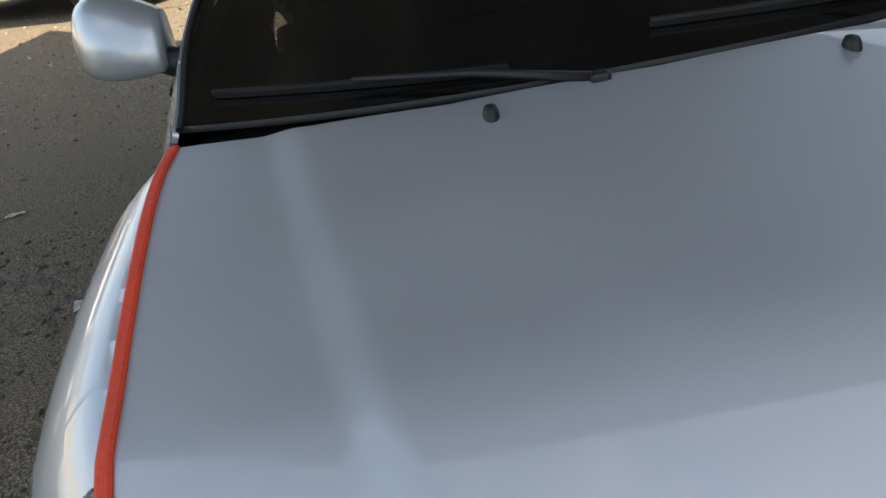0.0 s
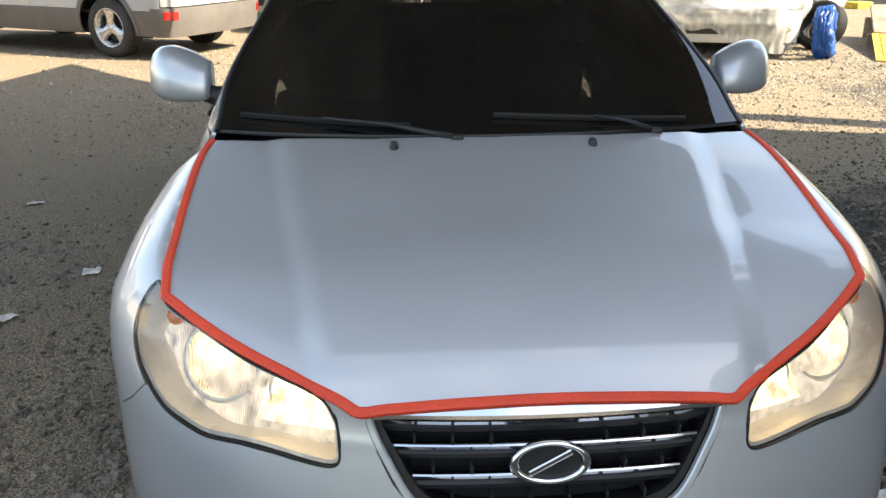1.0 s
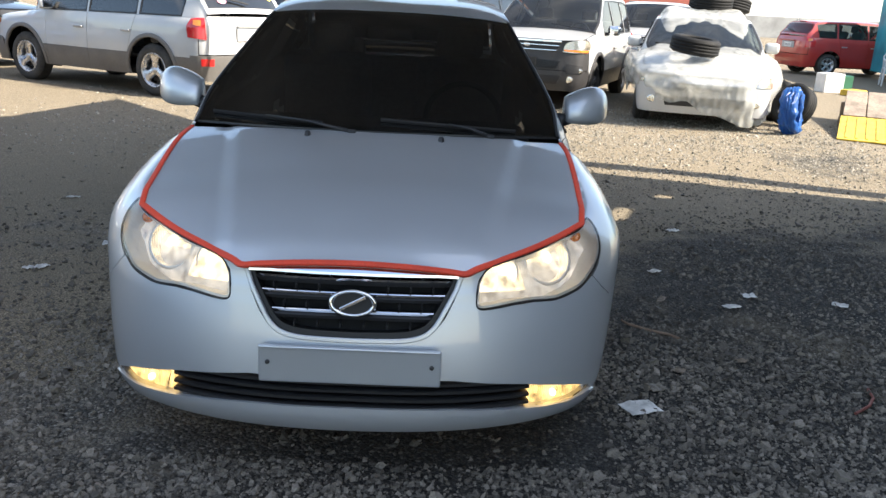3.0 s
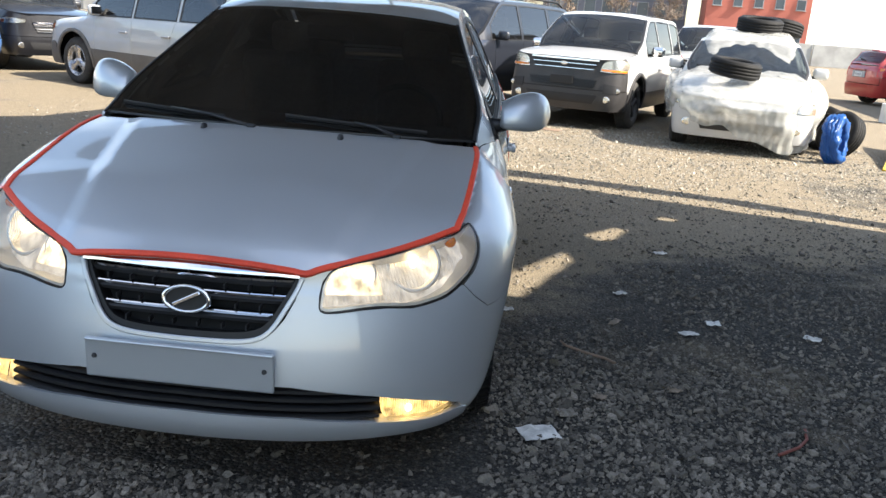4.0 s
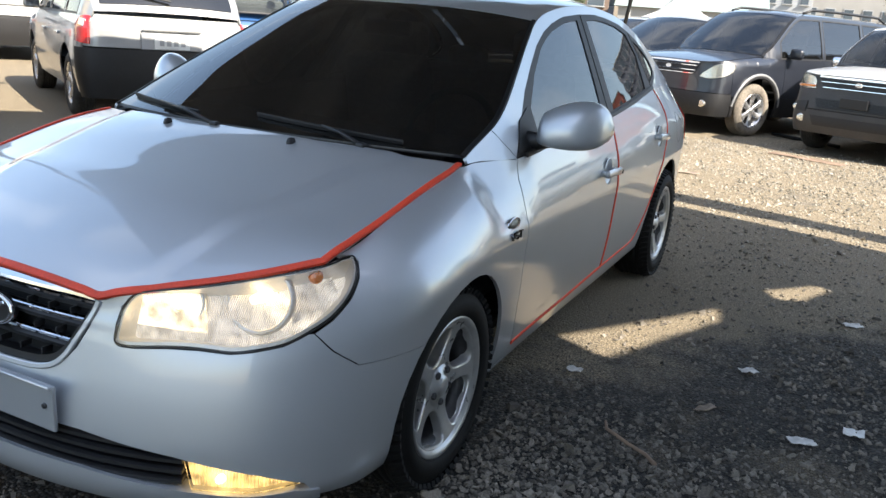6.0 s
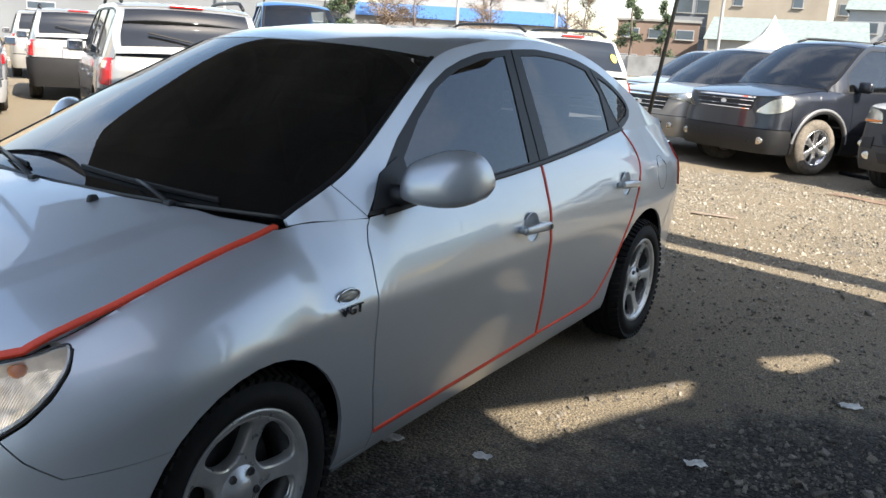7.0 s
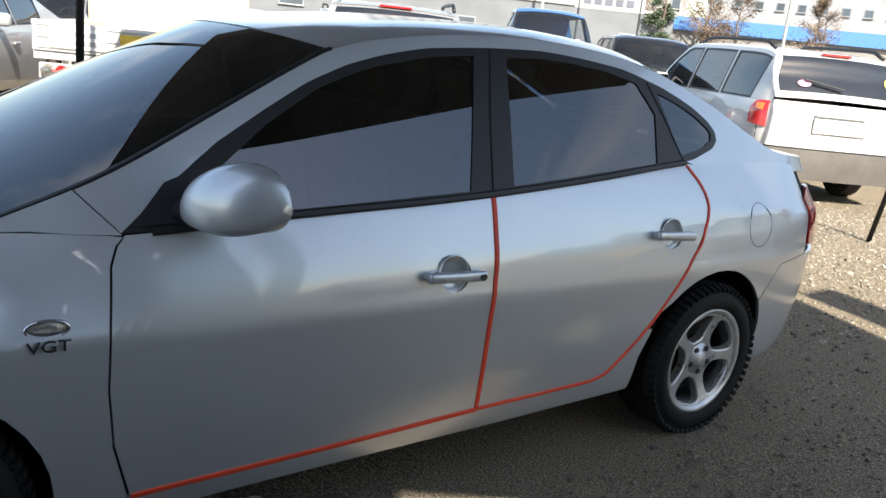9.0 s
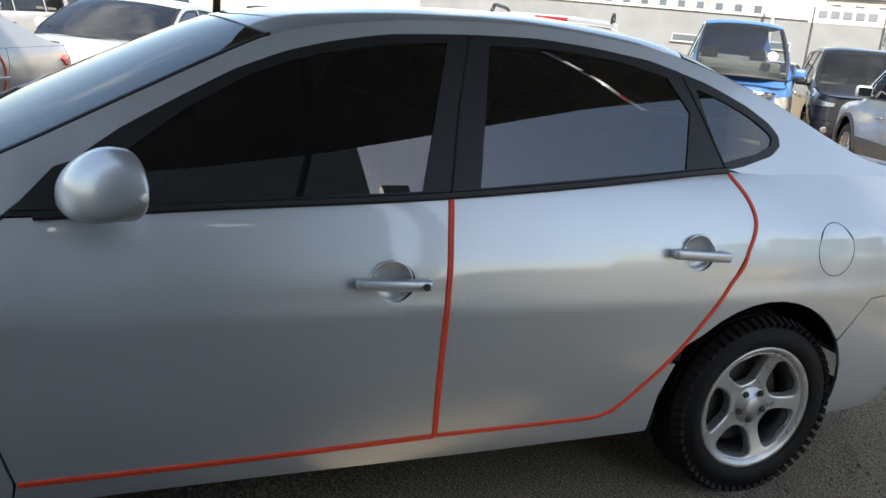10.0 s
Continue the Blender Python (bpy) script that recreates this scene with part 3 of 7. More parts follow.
def silver_sedan():
    car = thing("sedan", "silver sedan with dark windows and red tape on its seams", "car")
    m = MAIN
    both = ((1, m.side, m.house), (-1, mirror_fn(m.side), mirror_fn(m.house)))

    # dark inner skin behind the gaps
    d = m.arc[-1]
    us, vs = np.linspace(0.0, d, 150), np.linspace(0, 1, 14)
    for sd, side, _ in both:
        verts, faces = [], []
        for s in us:
            zt = float(m.top_at(m.c(s)[1])[1])
            col = side(np.full(14, s), 0.235 + (zt - 0.25) * vs)
            nx, ny = m.nrm(s)
            verts += [q - np.array([nx * sd, ny, 0]) * 0.016 for q in col]
        keep = lambda s, z: not any(((s - cs) / a) ** 2 + ((z - cz) / b) ** 2 < 1 for cs, cz, a, b in ((F_MID, 0.295, 0.348, 0.37), (R_MID, 0.3, 0.393, 0.38)))
        keep2 = lambda s, z: keep(s, z) and not (s < 1.0 and 0.5 < z < 0.9) and not (s < 1.12 and z < 0.4) and not (s < 0.36 and z > 0.45)
        for i in range(len(us) - 1):
            for j in range(13):
                q = verts[i * 14 + j]
                if keep2(us[i], q[2]):
                    faces.append([i * 14 + j, (i + 1) * 14 + j, (i + 1) * 14 + j + 1, i * 14 + j + 1])
        raw("inner_skin", verts, faces, UNDER, car)
    part("underbody", soft_box(1.36, 3.3, 0.06, (0, 2.45, 0.245), 0.02), UNDER, car)
    part("engine_bay", soft_box(1.1, 0.75, 0.30, (0, 0.70, 0.47), 0.05), UNDER, car)
    for y in (0.868, 3.515):
        for sd in (1, -1):
            wb = lathe([(0.345, 0.0), (0.345, 0.17)], 40)
            wb.transform(Matrix.Translation((0.60 if sd > 0 else -0.77, y, 0.30)))
            bmesh.ops.delete(wb, geom=[v for v in wb.verts if v.co.z < 0.2], context="VERTS")
            part("wheel_housing", wb, UNDER, car)
            part("wheel_wall", soft_box(0.02, 0.74, 0.52, (0.59 * sd, y, 0.41), 0.005), UNDER, car)

    # bonnet
    edge = [(0, 0.066), (0.12, 0.067), (0.22, 0.072), (0.28, 0.077), (0.322, 0.081), (0.352, 0.103), (0.43, 0.162), (0.53, 0.236), (0.625, 0.318), (0.705, 0.396),
            (0.718, 0.48), (0.728, 0.7), (0.732, 0.95), (0.722, 1.06), (0.64, 1.03), (0.5, 0.975), (0.3, 0.932), (0, 0.915)]
    hood = edge + [(-x, y) for x, y in edge[-2:0:-1]]
    trim("bonnet", hood, bonnet, SILVER, car, 0.016, 0.0, 0.0, 0.018)
    line = spl(edge[:10], 6).tolist() + spl(edge[10:14], 6).tolist()
    full = [(-x, y) for x, y in line[::-1]] + line[1:]
    p, n = on(bonnet, full, 0.015, 0.0)
    strip("edge_tape", p, n, 0.019, 0.005, RED_TAPE, car, "red tape along the bonnet's edge")
    for sx in (-0.247, 0.247):
        q = bonnet(np.array(sx), np.array(0.872))
        nb = lathe([(0.0, 0.016), (0.008, 0.014), (0.011, 0.006), (0.012, -0.004)], 16, "z")
        nb.transform(Matrix.Translation(tuple(q)) @ Matrix.Diagonal((1, 1.5, 1, 1)))
        part("washer_nozzle", nb, BLACK_PLASTIC, car, smooth=True)

    # front bumper with its openings
    half = [(0, 0.365), (0.3, 0.356), (0.53, 0.325), (0.72, 0.285), (0.825, 0.252), (0.865, 0.205), (1.0, 0.185), (1.115, 0.19)]
    half += [q for q in F_ARCH if q[0] < 1.25 and 0.2 < q[1] < 0.515] + [(F_JOIN, 0.523), (1.06, 0.523), (0.960, 0.524), (0.893, 0.566), (0.849, 0.608), (0.836, 0.608)] + LAMP_LOW
    half += [(0.370, 0.606), (0.380, 0.648), (0.420, 0.70), (0.34, 0.70), (0.322, 0.69), (0.314, 0.65), (0.305, 0.595), (0.275, 0.54), (0.245, 0.505), (0.2, 0.487), (0.13, 0.479), (0, 0.477)]
    half = [(a, min(z, float(m.top_at(m.c(a)[1])[1]) - 0.002)) for a, z in half]
    body = half + [(-a, z) for a, z in half[-2:0:-1]]
    trim("front_bumper", m.poly(body), m.side, SILVER, car, 0.011, 0.0003)
    lip = [(0, 0.272), (0.3, 0.267), (0.54, 0.247), (0.7, 0.236), (0.80, 0.240), (0.865, 0.228), (0.87, 0.198), (0.73, 0.193), (0.55, 0.192), (0.3, 0.192), (0, 0.192)]
    trim("bumper_lip", lip + [(-a, z) for a, z in lip[-2:0:-1]], m.side, SILVER, car, 0.03, 0.0, 0.006, 0.05)
    # lower intake
    back = [(-0.58, 0.22), (0.58, 0.22), (0.58, 0.38), (-0.58, 0.38)]
    trim("intake_back", back, m.side, UNDER, car, 0.05, 0, -0.07, 0)
    for k in range(4):
        z = 0.262 + 0.025 * k
        p, n = on(m.side, [(-0.55, z + 0.0), (-0.3, z + 0.004), (0, z + 0.008), (0.3, z + 0.004), (0.55, z)], 0.03, -0.03)
        strip("intake_bar", p, np.tile((0, 0, 1), (len(p), 1)), 0.05, 0.008, BLACK_PLASTIC, car)
    for sd, side, _ in both:
        fog = [(0.552, 0.322), (0.68, 0.297), (0.765, 0.275), (0.818, 0.254), (0.72, 0.239), (0.57, 0.247)]
        lamp = trim("fog_lamp", fog, side, CLEAR_LENS, car, 0.03, 0.003, 0.001, 0.004, label="lit amber-white fog lamp")
        trim("reflector", fog, side, LIT_FOG, lamp, 0.03, 0.002, -0.02, 0.03)
        q = side(np.array(0.635), np.array(0.277))
        part("bulb", lathe([(0, -0.02), (0.008, -0.018), (0.011, -0.008), (0.010, 0)], 20, "y"), DIM_BULB, lamp).location = tuple(q + np.array((0, 0.012, 0)))

    # radiator grille
    g = [(0.312, 0.622), (0.297, 0.585), (0.262, 0.538), (0.232, 0.508), (0.195, 0.492), (0.13, 0.485), (0, 0.483)]
    ring = [(0, 0.636), (0.28, 0.631)] + spl(g, 4).tolist()
    ring = ring + [(-a, z) for a, z in ring[-2:0:-1]]
    grille = trim("grille", shrink(dense(ring, 0.02), -0.014), m.side, UNDER, car, 0.04, 0, -0.055, 0.0)
    trim("surround", shrink(dense(ring, 0.02), -0.006), m.side, SATIN_BLACK, grille, 0.05, 0, -0.008, 0.05, holes=[shrink(dense(ring, 0.02), 0.005)])
    p, n = on(m.side, [(a * 1.03, z - 0.010) for a, z in spl(g, 4).tolist()] + [(-a * 1.03, z - 0.010) for a, z in spl(g, 4).tolist()[-2::-1]], 0.015, -0.001)
    strip("grille_lip", p, n, 0.014, 0.007, SILVER, grille)
    for z, w in ((0.600, 0.300), (0.560, 0.278), (0.522, 0.242)):
        for mat_, hh, lift, dz in ((BLACK_PLASTIC, 0.010, -0.035, -0.006), (CHROME, 0.005, -0.022, 0.003)):
            p, n = on(m.side, [(-w, z + dz), (0, z + dz + 0.002), (w, z + dz)], 0.03, lift)
            strip("bar" if mat_ is CHROME else "slat", p, np.tile((0, -0.25, 0.97), (len(p), 1)), 0.035 if mat_ is BLACK_PLASTIC else 0.014, hh, mat_, grille, "thin chrome bar" if mat_ is CHROME else "")
    for i, z in enumerate((0.614, 0.574, 0.534, 0.498)):
        for x in np.arange(-4, 5) * 0.068 + (0.034 if i % 2 else 0):
            if abs(x) < 0.27 - i * 0.03 and not (abs(x) < 0.08 and i in (1, 2)):
                q = m.side(np.array(x), np.array(z)) + np.array((0, 0.02, 0))
                part("pin", soft_box(0.005, 0.03, 0.016, tuple(q), 0.002), BLACK_PLASTIC, grille)
    p, n = on(m.side, [(-0.315, 0.633), (-0.25, 0.643), (0, 0.648), (0.25, 0.643), (0.315, 0.633)], 0.02, 0.0)
    n = n + np.array((0, 0, 0.5))
    n /= np.linalg.norm(n, axis=1)[:, None]
    strip("chrome_trim", p, n, 0.032, 0.006, CHROME, grille, "chrome strip above the grille")
    em = new("emblem")
    em.parent = grille
    em.matrix_local = pose(0, 0.052, 0.578, -8)
    rb = lathe([(0.056, -0.004), (0.066, -0.006), (0.072, 0.0), (0.066, 0.008), (0.056, 0.008), (0.056, -0.004)], 40, "y")
    rb.transform(Matrix.Diagonal((1, 1, 0.56, 1)))
    part("ring", rb, CHROME, em, smooth=True)
    rb = lathe([(0, 0.004), (0.062, 0.004), (0.062, 0.02), (0, 0.02)], 40, "y")
    rb.transform(Matrix.Diagonal((1, 1, 0.56, 1)))
    part("plate", rb, SATIN_BLACK, em)
    part("mark", soft_box(0.085, 0.008, 0.012, (0, 0, 0), 0.003, (0, -28, 0)), CHROME, em)

    # number plate bracket, blank
    plate = new("plate_bracket")
    plate.parent = car
    plate.matrix_local = pose(0, 0.002, 0.405, 2)
    part("backing", soft_box(0.525, 0.012, 0.115, (0, 0, 0), 0.005), SILVER, plate, "blank silver plate bracket")
    part("rail", soft_box(0.52, 0.016, 0.008, (0, -0.006, 0.055), 0.003), SILVER, plate)
    for sx in (-0.236, 0.236):
        part("screw", lathe([(0, -0.012), (0.006, -0.011), (0.008, -0.004)], 12, "y"), DARK_METAL, plate).location = (sx, 0, 0.006)

    # headlamps
    hl = [(0.374, 0.605), (0.384, 0.645), (0.425, 0.668), (0.56, 0.691), (0.66, 0.714), (0.76, 0.736), (0.86, 0.755), (0.93, 0.764), (0.985, 0.766), (1.008, 0.756), (0.99, 0.722),
          (0.948, 0.680), (0.896, 0.640), (0.84, 0.612), (0.774, 0.585), (0.70, 0.572), (0.65, 0.567), (0.57, 0.572), (0.5, 0.570), (0.42, 0.562), (0.385, 0.562), (0.372, 0.575)]
    hl = [(a, float(m.top_at(m.c(a)[1])[1]) - 0.006 if 2 <= k <= 7 else min(z, float(m.top_at(m.c(a)[1])[1]) - 0.006)) for k, (a, z) in enumerate(hl)]
    hl = spl(hl + hl[:1], 4)[:-1].tolist()
    for sd, side, _ in both:
        lamp = trim("headlamp", m.poly(hl), side, LAMP_LENS, car, 0.03, 0.001, 0.003, 0.006, label="lit headlamp behind a clear, slightly hazed lens")
        rimp, rimn = on(side, m.poly(hl + hl[:1]).tolist(), 0.010, 0.0)
        strip("seal", rimp, rimn, 0.0045, 0.002, SATIN_BLACK, lamp)
        trim("housing", m.poly(hl), side, GLOW_FLUTED, lamp, 0.04, 0.004, -0.075, 0.0)
        trim("housing_wall", m.poly(hl), side, LAMP_GREY, lamp, 0.04, 0.003, -0.004, 0.075, holes=[shrink(m.poly(hl), 0.008)])
        for s0, z0, rad, mt in ((0.66, 0.622, 0.072, WARM_REFLECTOR), (0.475, 0.604, 0.040, LIT_REFLECTOR)):
            q = side(np.array(s0), np.array(z0))
            bowl = lathe([(0.012, 0.085), (rad * 0.5, 0.07), (rad * 0.85, 0.035), (rad, 0.004), (rad + 0.006, 0.0), (rad + 0.006, 0.02)], 36, "y")
            bowl.transform(Matrix.Translation((float(q[0]), float(q[1]) + 0.078, float(q[2]) - 0.006)) @ pose(0, 0, 0, -20, 0, 18 * sd))
            part("reflector", bowl, mt, lamp, smooth=True)
            bez = lathe([(rad + 0.001, -0.004), (rad + 0.006, -0.007), (rad + 0.012, 0.0), (rad + 0.010, 0.02)], 40, "y")
            bez.transform(Matrix.Translation((float(q[0]), float(q[1]) + 0.078, float(q[2]) - 0.006)) @ pose(0, 0, 0, -20, 0, 18 * sd))
            part("bezel", bez, LAMP_GREY, lamp, smooth=True)
            bulb = lathe([(0, -0.035), (0.011, -0.032), (0.014, 0.0), (0.012, 0.03)], 16, "y")
            bulb.transform(Matrix.Translation((float(q[0]), float(q[1]) + 0.085, float(q[2]))))
            part("bulb", bulb, DIM_BULB, lamp, smooth=True)
        trim("inner_reflector", [(0.395, 0.57), (0.405, 0.63), (0.56, 0.675), (0.58, 0.575)], side, LIT_REFLECTOR, lamp, 0.03, 0, -0.055, 0.0)
        q = side(np.array(0.865), np.array(0.675)) - np.array((0.022 * sd, -0.034, 0))
        bb = bmesh.new()
        bmesh.ops.create_icosphere(bb, subdivisions=2, radius=0.019, matrix=Matrix.Translation(tuple(map(float, q))))
        part("turn_bulb", bb, AMBER, lamp, "amber turn signal bulb", smooth=True)
        trim("turn_reflector", [(0.80, 0.60), (0.80, 0.725), (0.95, 0.745), (0.95, 0.65)], side, GLOW_FLUTED, lamp, 0.03, 0, -0.06, 0.0)

    # sides
    fz = [(0.962, 0.525), (1.06, 0.524), (F_JOIN, 0.524)] + [q for q in F_ARCH if q[1] > 0.53 or q[0] > 1.44]
    fz += flank([(1.205, 0.212), (1.358, 0.212), (1.364, 0.268), (1.322, 0.42), (1.308, 0.565), (1.309, 0.70), (1.325, 0.84), (1.342, 0.886), (1.359, 0.903),
                 (1.25, 0.908), (1.12, 0.910), (1.02, 0.905), (0.84, 0.87), (0.65, 0.828), (0.50, 0.787), (0.39, 0.765)])
    fz += [(0.99, 0.760), (1.014, 0.752), (0.996, 0.719), (0.954, 0.676), (0.902, 0.636), (0.851, 0.609), (0.895, 0.567)]
    fd = flank([(1.362, 0.905), (1.345, 0.886), (1.328, 0.84), (1.312, 0.70), (1.311, 0.565), (1.325, 0.42), (1.368, 0.270), (1.70, 0.272), (2.0, 0.280), (2.413, 0.296), (2.403, 0.45), (2.400, 0.669), (2.405, 0.85), (2.413, 0.969)])
    curve = [(3.0, 0.345), (3.145, 0.488), (3.245, 0.613), (3.320, 0.725), (3.379, 0.83), (3.410, 0.907), (3.390, 0.976), (3.330, 1.050)]
    rd = flank([(2.416, 0.969), (2.408, 0.85), (2.403, 0.669), (2.406, 0.45), (2.416, 0.298), (2.80, 0.306), (2.93, 0.312)] + curve)
    qp = flank([(y + 0.003, z) for y, z in curve[:1:-1]] + [(3.176, 0.522)]) + [q for q in R_ARCH if q[1] > 0.53] + flank([(3.822, 0.512)]) + [(4.52, 0.655), (4.733, 0.673), (4.745, 0.70), (4.76, 0.90), (4.80, 1.04)]
    sill = flank([(1.215, 0.19), (1.86, 0.205), (2.46, 0.215), (3.13, 0.235), (3.135, 0.37), (3.172, 0.475), (3.138, 0.478), (3.0, 0.341), (2.93, 0.308), (2.80, 0.302), (2.413, 0.292), (2.0, 0.276), (1.70, 0.268), (1.368, 0.266), (1.36, 0.21), (1.208, 0.209)])
    rb_half = flank([(3.824, 0.508)]) + [q for q in R_ARCH if q[0] > 4.2 and q[1] < 0.5] + [(4.47, 0.21), (d, 0.21), (d, 0.68), (4.733, 0.672), (4.52, 0.653)]
    grip = ((MAIN.s_of(2.255), 0.757), (MAIN.s_of(3.197), 0.822))
    for sd, side, house in both:
        trim("front_wing", m.poly(fz), side, SILVER, car, 0.022, 0.0006)
        cups = [[(s0 + 0.054 * math.cos(t), float(m.v_of(s0, float(m.side(np.array(s0), np.array(z0))[2]) + 0.053 * math.sin(t)))) for t in np.linspace(0, 2 * math.pi, 28)[:-1]] for s0, z0 in grip]
        door = trim("front_door", m.poly(fd), side, SILVER, car, 0.04, 0.0018, holes=[cups[0]])
        rear = trim("rear_door", m.poly(rd), side, SILVER, car, 0.04, 0.0018, holes=[cups[1]])
        trim("rear_wing", m.poly(qp), side, SILVER, car, 0.04, 0.001)
        trim("sill", m.poly(sill), side, SILVER, car, 0.04, 0.001)
        trim("rear_bumper", m.poly(rb_half), side, SILVER, car, 0.05, 0.001)
        # tape along the door gaps
        for line in ([(1.372, 0.268), (1.70, 0.272), (2.0, 0.280), (2.413, 0.296)], [(2.414, 0.294), (2.404, 0.45), (2.401, 0.669), (2.407, 0.85), (2.414, 0.963)],
                     [(2.42, 0.298), (2.80, 0.306), (2.91, 0.310), (2.96, 0.322)] + curve[:4] + [(3.362, 0.78)] + curve[4:-1] + [(3.336, 1.044)]):
            q = spl(flank(line), 5)
            p, n = on(side, np.stack([q[:, 0], m.v_of(q[:, 0], q[:, 1])], 1), 0.02, 0.0)
            if sd > 0:
                strip("edge_tape", p, n, 0.016 if len(line) < 10 else 0.013, 0.004, RED_TAPE, car, "red tape along a door gap")
        # handles in their cups
        for dr, s0, z0, tilt in ((door, *grip[0], -2), (rear, *grip[1], -4)):
            q, nn = on(side, [(s0 - 0.01, z0), (s0 + 0.01, z0)], 0.05)
            q, nn = q[0], nn[0]
            cup = lathe([(0.0, -0.013), (0.03, -0.012), (0.045, -0.008), (0.053, 0.0005), (0.056, 0.0015), (0.058, -0.002)], 32, "x")
            cup.transform(Matrix.Translation(tuple(q)) @ Matrix.Rotation(math.atan2(nn[1] * sd, abs(nn[0])), 4, "Z") @ Matrix.Diagonal((sd, 1.0, 1.0, 1)))
            part("handle_cup", cup, SILVER, dr, smooth=True)
            hb = soft_box(0.024, 0.205, 0.032, (0.026 * sd, 0.0, 0.0), 0.011, (tilt, 0, 0), 3)
            soft_box(0.03, 0.03, 0.024, (0.012 * sd, -0.085, 0.003), 0.006, bm=hb)
            soft_box(0.03, 0.03, 0.024, (0.012 * sd, 0.085, -0.003), 0.006, bm=hb)
            hb.transform(Matrix.Translation(tuple(q)))
            part("door_handle", hb, SILVER, dr, smooth=True)
            if dr is door and sd > 0:
                part("key_hole", lathe([(0, 0.003), (0.009, 0.003), (0.010, 0)], 16, "x"), DARK_METAL, dr).location = tuple(q + np.array((0.041, 0.082, -0.003)))
        # repeater lamp and badge
        q, nn = on(side, [(1.767, 0.730), (1.787, 0.730)], 0.05)
        rp = lathe([(0, 0.012), (0.03, 0.010), (0.043, 0.003), (0.045, -0.004)], 28, "x")
        rp.transform(Matrix.Translation(tuple(q[0])) @ Matrix.Diagonal((sd, 0.95, 0.40, 1)))
        rp = part("side_repeater", rp, CLEAR_LENS, car, smooth=True)
        rg = lathe([(0.043, 0.006), (0.047, 0.007), (0.050, 0.0), (0.043, 0.0)], 28, "x")
        rg.transform(Matrix.Translation(tuple(q[0])) @ Matrix.Diagonal((sd, 0.95, 0.44, 1)))
        part("bezel", rg, CHROME, rp, smooth=True)
        rg = lathe([(0, 0.002), (0.02, 0.004), (0.043, 0.001)], 28, "x")
        rg.transform(Matrix.Translation(tuple(q[0])) @ Matrix.Diagonal((sd, 0.95, 0.38, 1)))
        part("reflector", rg, LAMP_GREY, rp)
        if sd > 0:
            fc = bpy.data.curves.new("badge", "FONT")
            fc.body, fc.size, fc.extrude, fc.align_x = "VGT", 0.036, 0.003, "CENTER"
            fc.materials.append(CHROME_DARK)
            bd = new("badge", fc)
            bd.parent = car
            q, _ = on(side, [(1.767, 0.684), (1.787, 0.684)], 0.05)
            bd.matrix_local = pose(float(q[0][0]) + 0.005, float(q[0][1]), float(q[0][2]), 90, 0, 90) @ Matrix.Diagonal((1.25, 1, 1, 1))
            tagged(bd, "small chrome letters")
        # fuel flap ring on the wing
        if sd > 0:
            a, flap = np.linspace(0, 2 * math.pi, 40), m.s_of(3.741)
            p, n = on(side, np.stack([flap + 0.078 * np.cos(a), m.v_of(flap + 0.078 * np.cos(a), 0.823 + 0.083 * np.sin(a))], 1), 0.02, -0.0012)
            strip("fuel_flap_gap", p, n, 0.0035, 0.0016, SATIN_BLACK, car)
        # tail lamp
        tl = [(4.76, 0.71), (4.75, 0.90), (4.86, 0.935), (5.05, 0.93), (5.05, 0.75), (4.9, 0.70)]
        trim("tail_lamp", m.poly(tl), side, RED_LENS, car, 0.04, 0.001, 0.008, 0.012, label="red tail lamp")
        # greenhouse
        outer = [(1.355, 0.908), (1.47, 1.005), (1.60, 1.10), (1.744, 1.182), (1.87, 1.25), (2.0, 1.302), (2.12, 1.335), (2.28, 1.365), (2.5, 1.382), (2.72, 1.389), (2.9, 1.378), (3.1, 1.355),
                 (3.3, 1.302), (3.45, 1.243), (3.535, 1.195), (3.57, 1.158), (3.57, 1.128), (3.525, 1.098), (3.40, 1.066), (3.33, 1.055), (2.8, 1.0), (2.31, 0.963), (1.8, 0.932), (1.5, 0.912)]
        fg = [(1.60, 1.045), (1.744, 1.150), (1.898, 1.239), (2.0, 1.278), (2.092, 1.306), (2.281, 1.343), (2.444, 1.358), (2.337, 0.979), (2.08, 0.963), (1.82, 0.948), (1.59, 0.936)]
        rg_ = [(2.57, 1.361), (2.72, 1.366), (2.848, 1.360), (3.0, 1.345), (3.155, 1.312), (3.222, 1.213), (3.177, 1.052), (2.501, 0.990)]
        qg = [(3.258, 1.284), (3.345, 1.258), (3.438, 1.220), (3.50, 1.185), (3.538, 1.155), (3.530, 1.128), (3.47, 1.104), (3.315, 1.074)]
        qg = spl(qg[:6], 4).tolist() + qg[6:]
        fr = trim("window_frame", spl(outer[:19], 3).tolist() + outer[19:], house, SATIN_BLACK, car, 0.05, 0.0, 0.0, 0.02, holes=[fg, rg_, qg], label="black window surround")
        for nm, gp in (("front_side_window", fg), ("rear_side_window", rg_), ("quarter_window", qg)):
            trim(nm, gp, house, TINT, fr, 0.06, -0.004, -0.004, 0.0, label="dark tinted glass")
        p, n = on(house, [(2.511, 1.378), (2.457, 1.18), (2.415, 0.968)], 0.02, 0.0005)
        strip("pillar_gap", p, n, 0.006, 0.0012, UNDER, fr)
        p, n = on(house, [(3.213, 1.318), (3.268, 1.2), (3.325, 1.062)], 0.02, 0.0005)
        strip("pillar_gap", p, n, 0.006, 0.0012, UNDER, fr)
        belt_line = np.array([(y, float(m.top_at(y)[1]) + 0.002) for y in np.linspace(1.42, 3.33, 40)])
        p, n = on(house, belt_line, 0.05, 0.003)
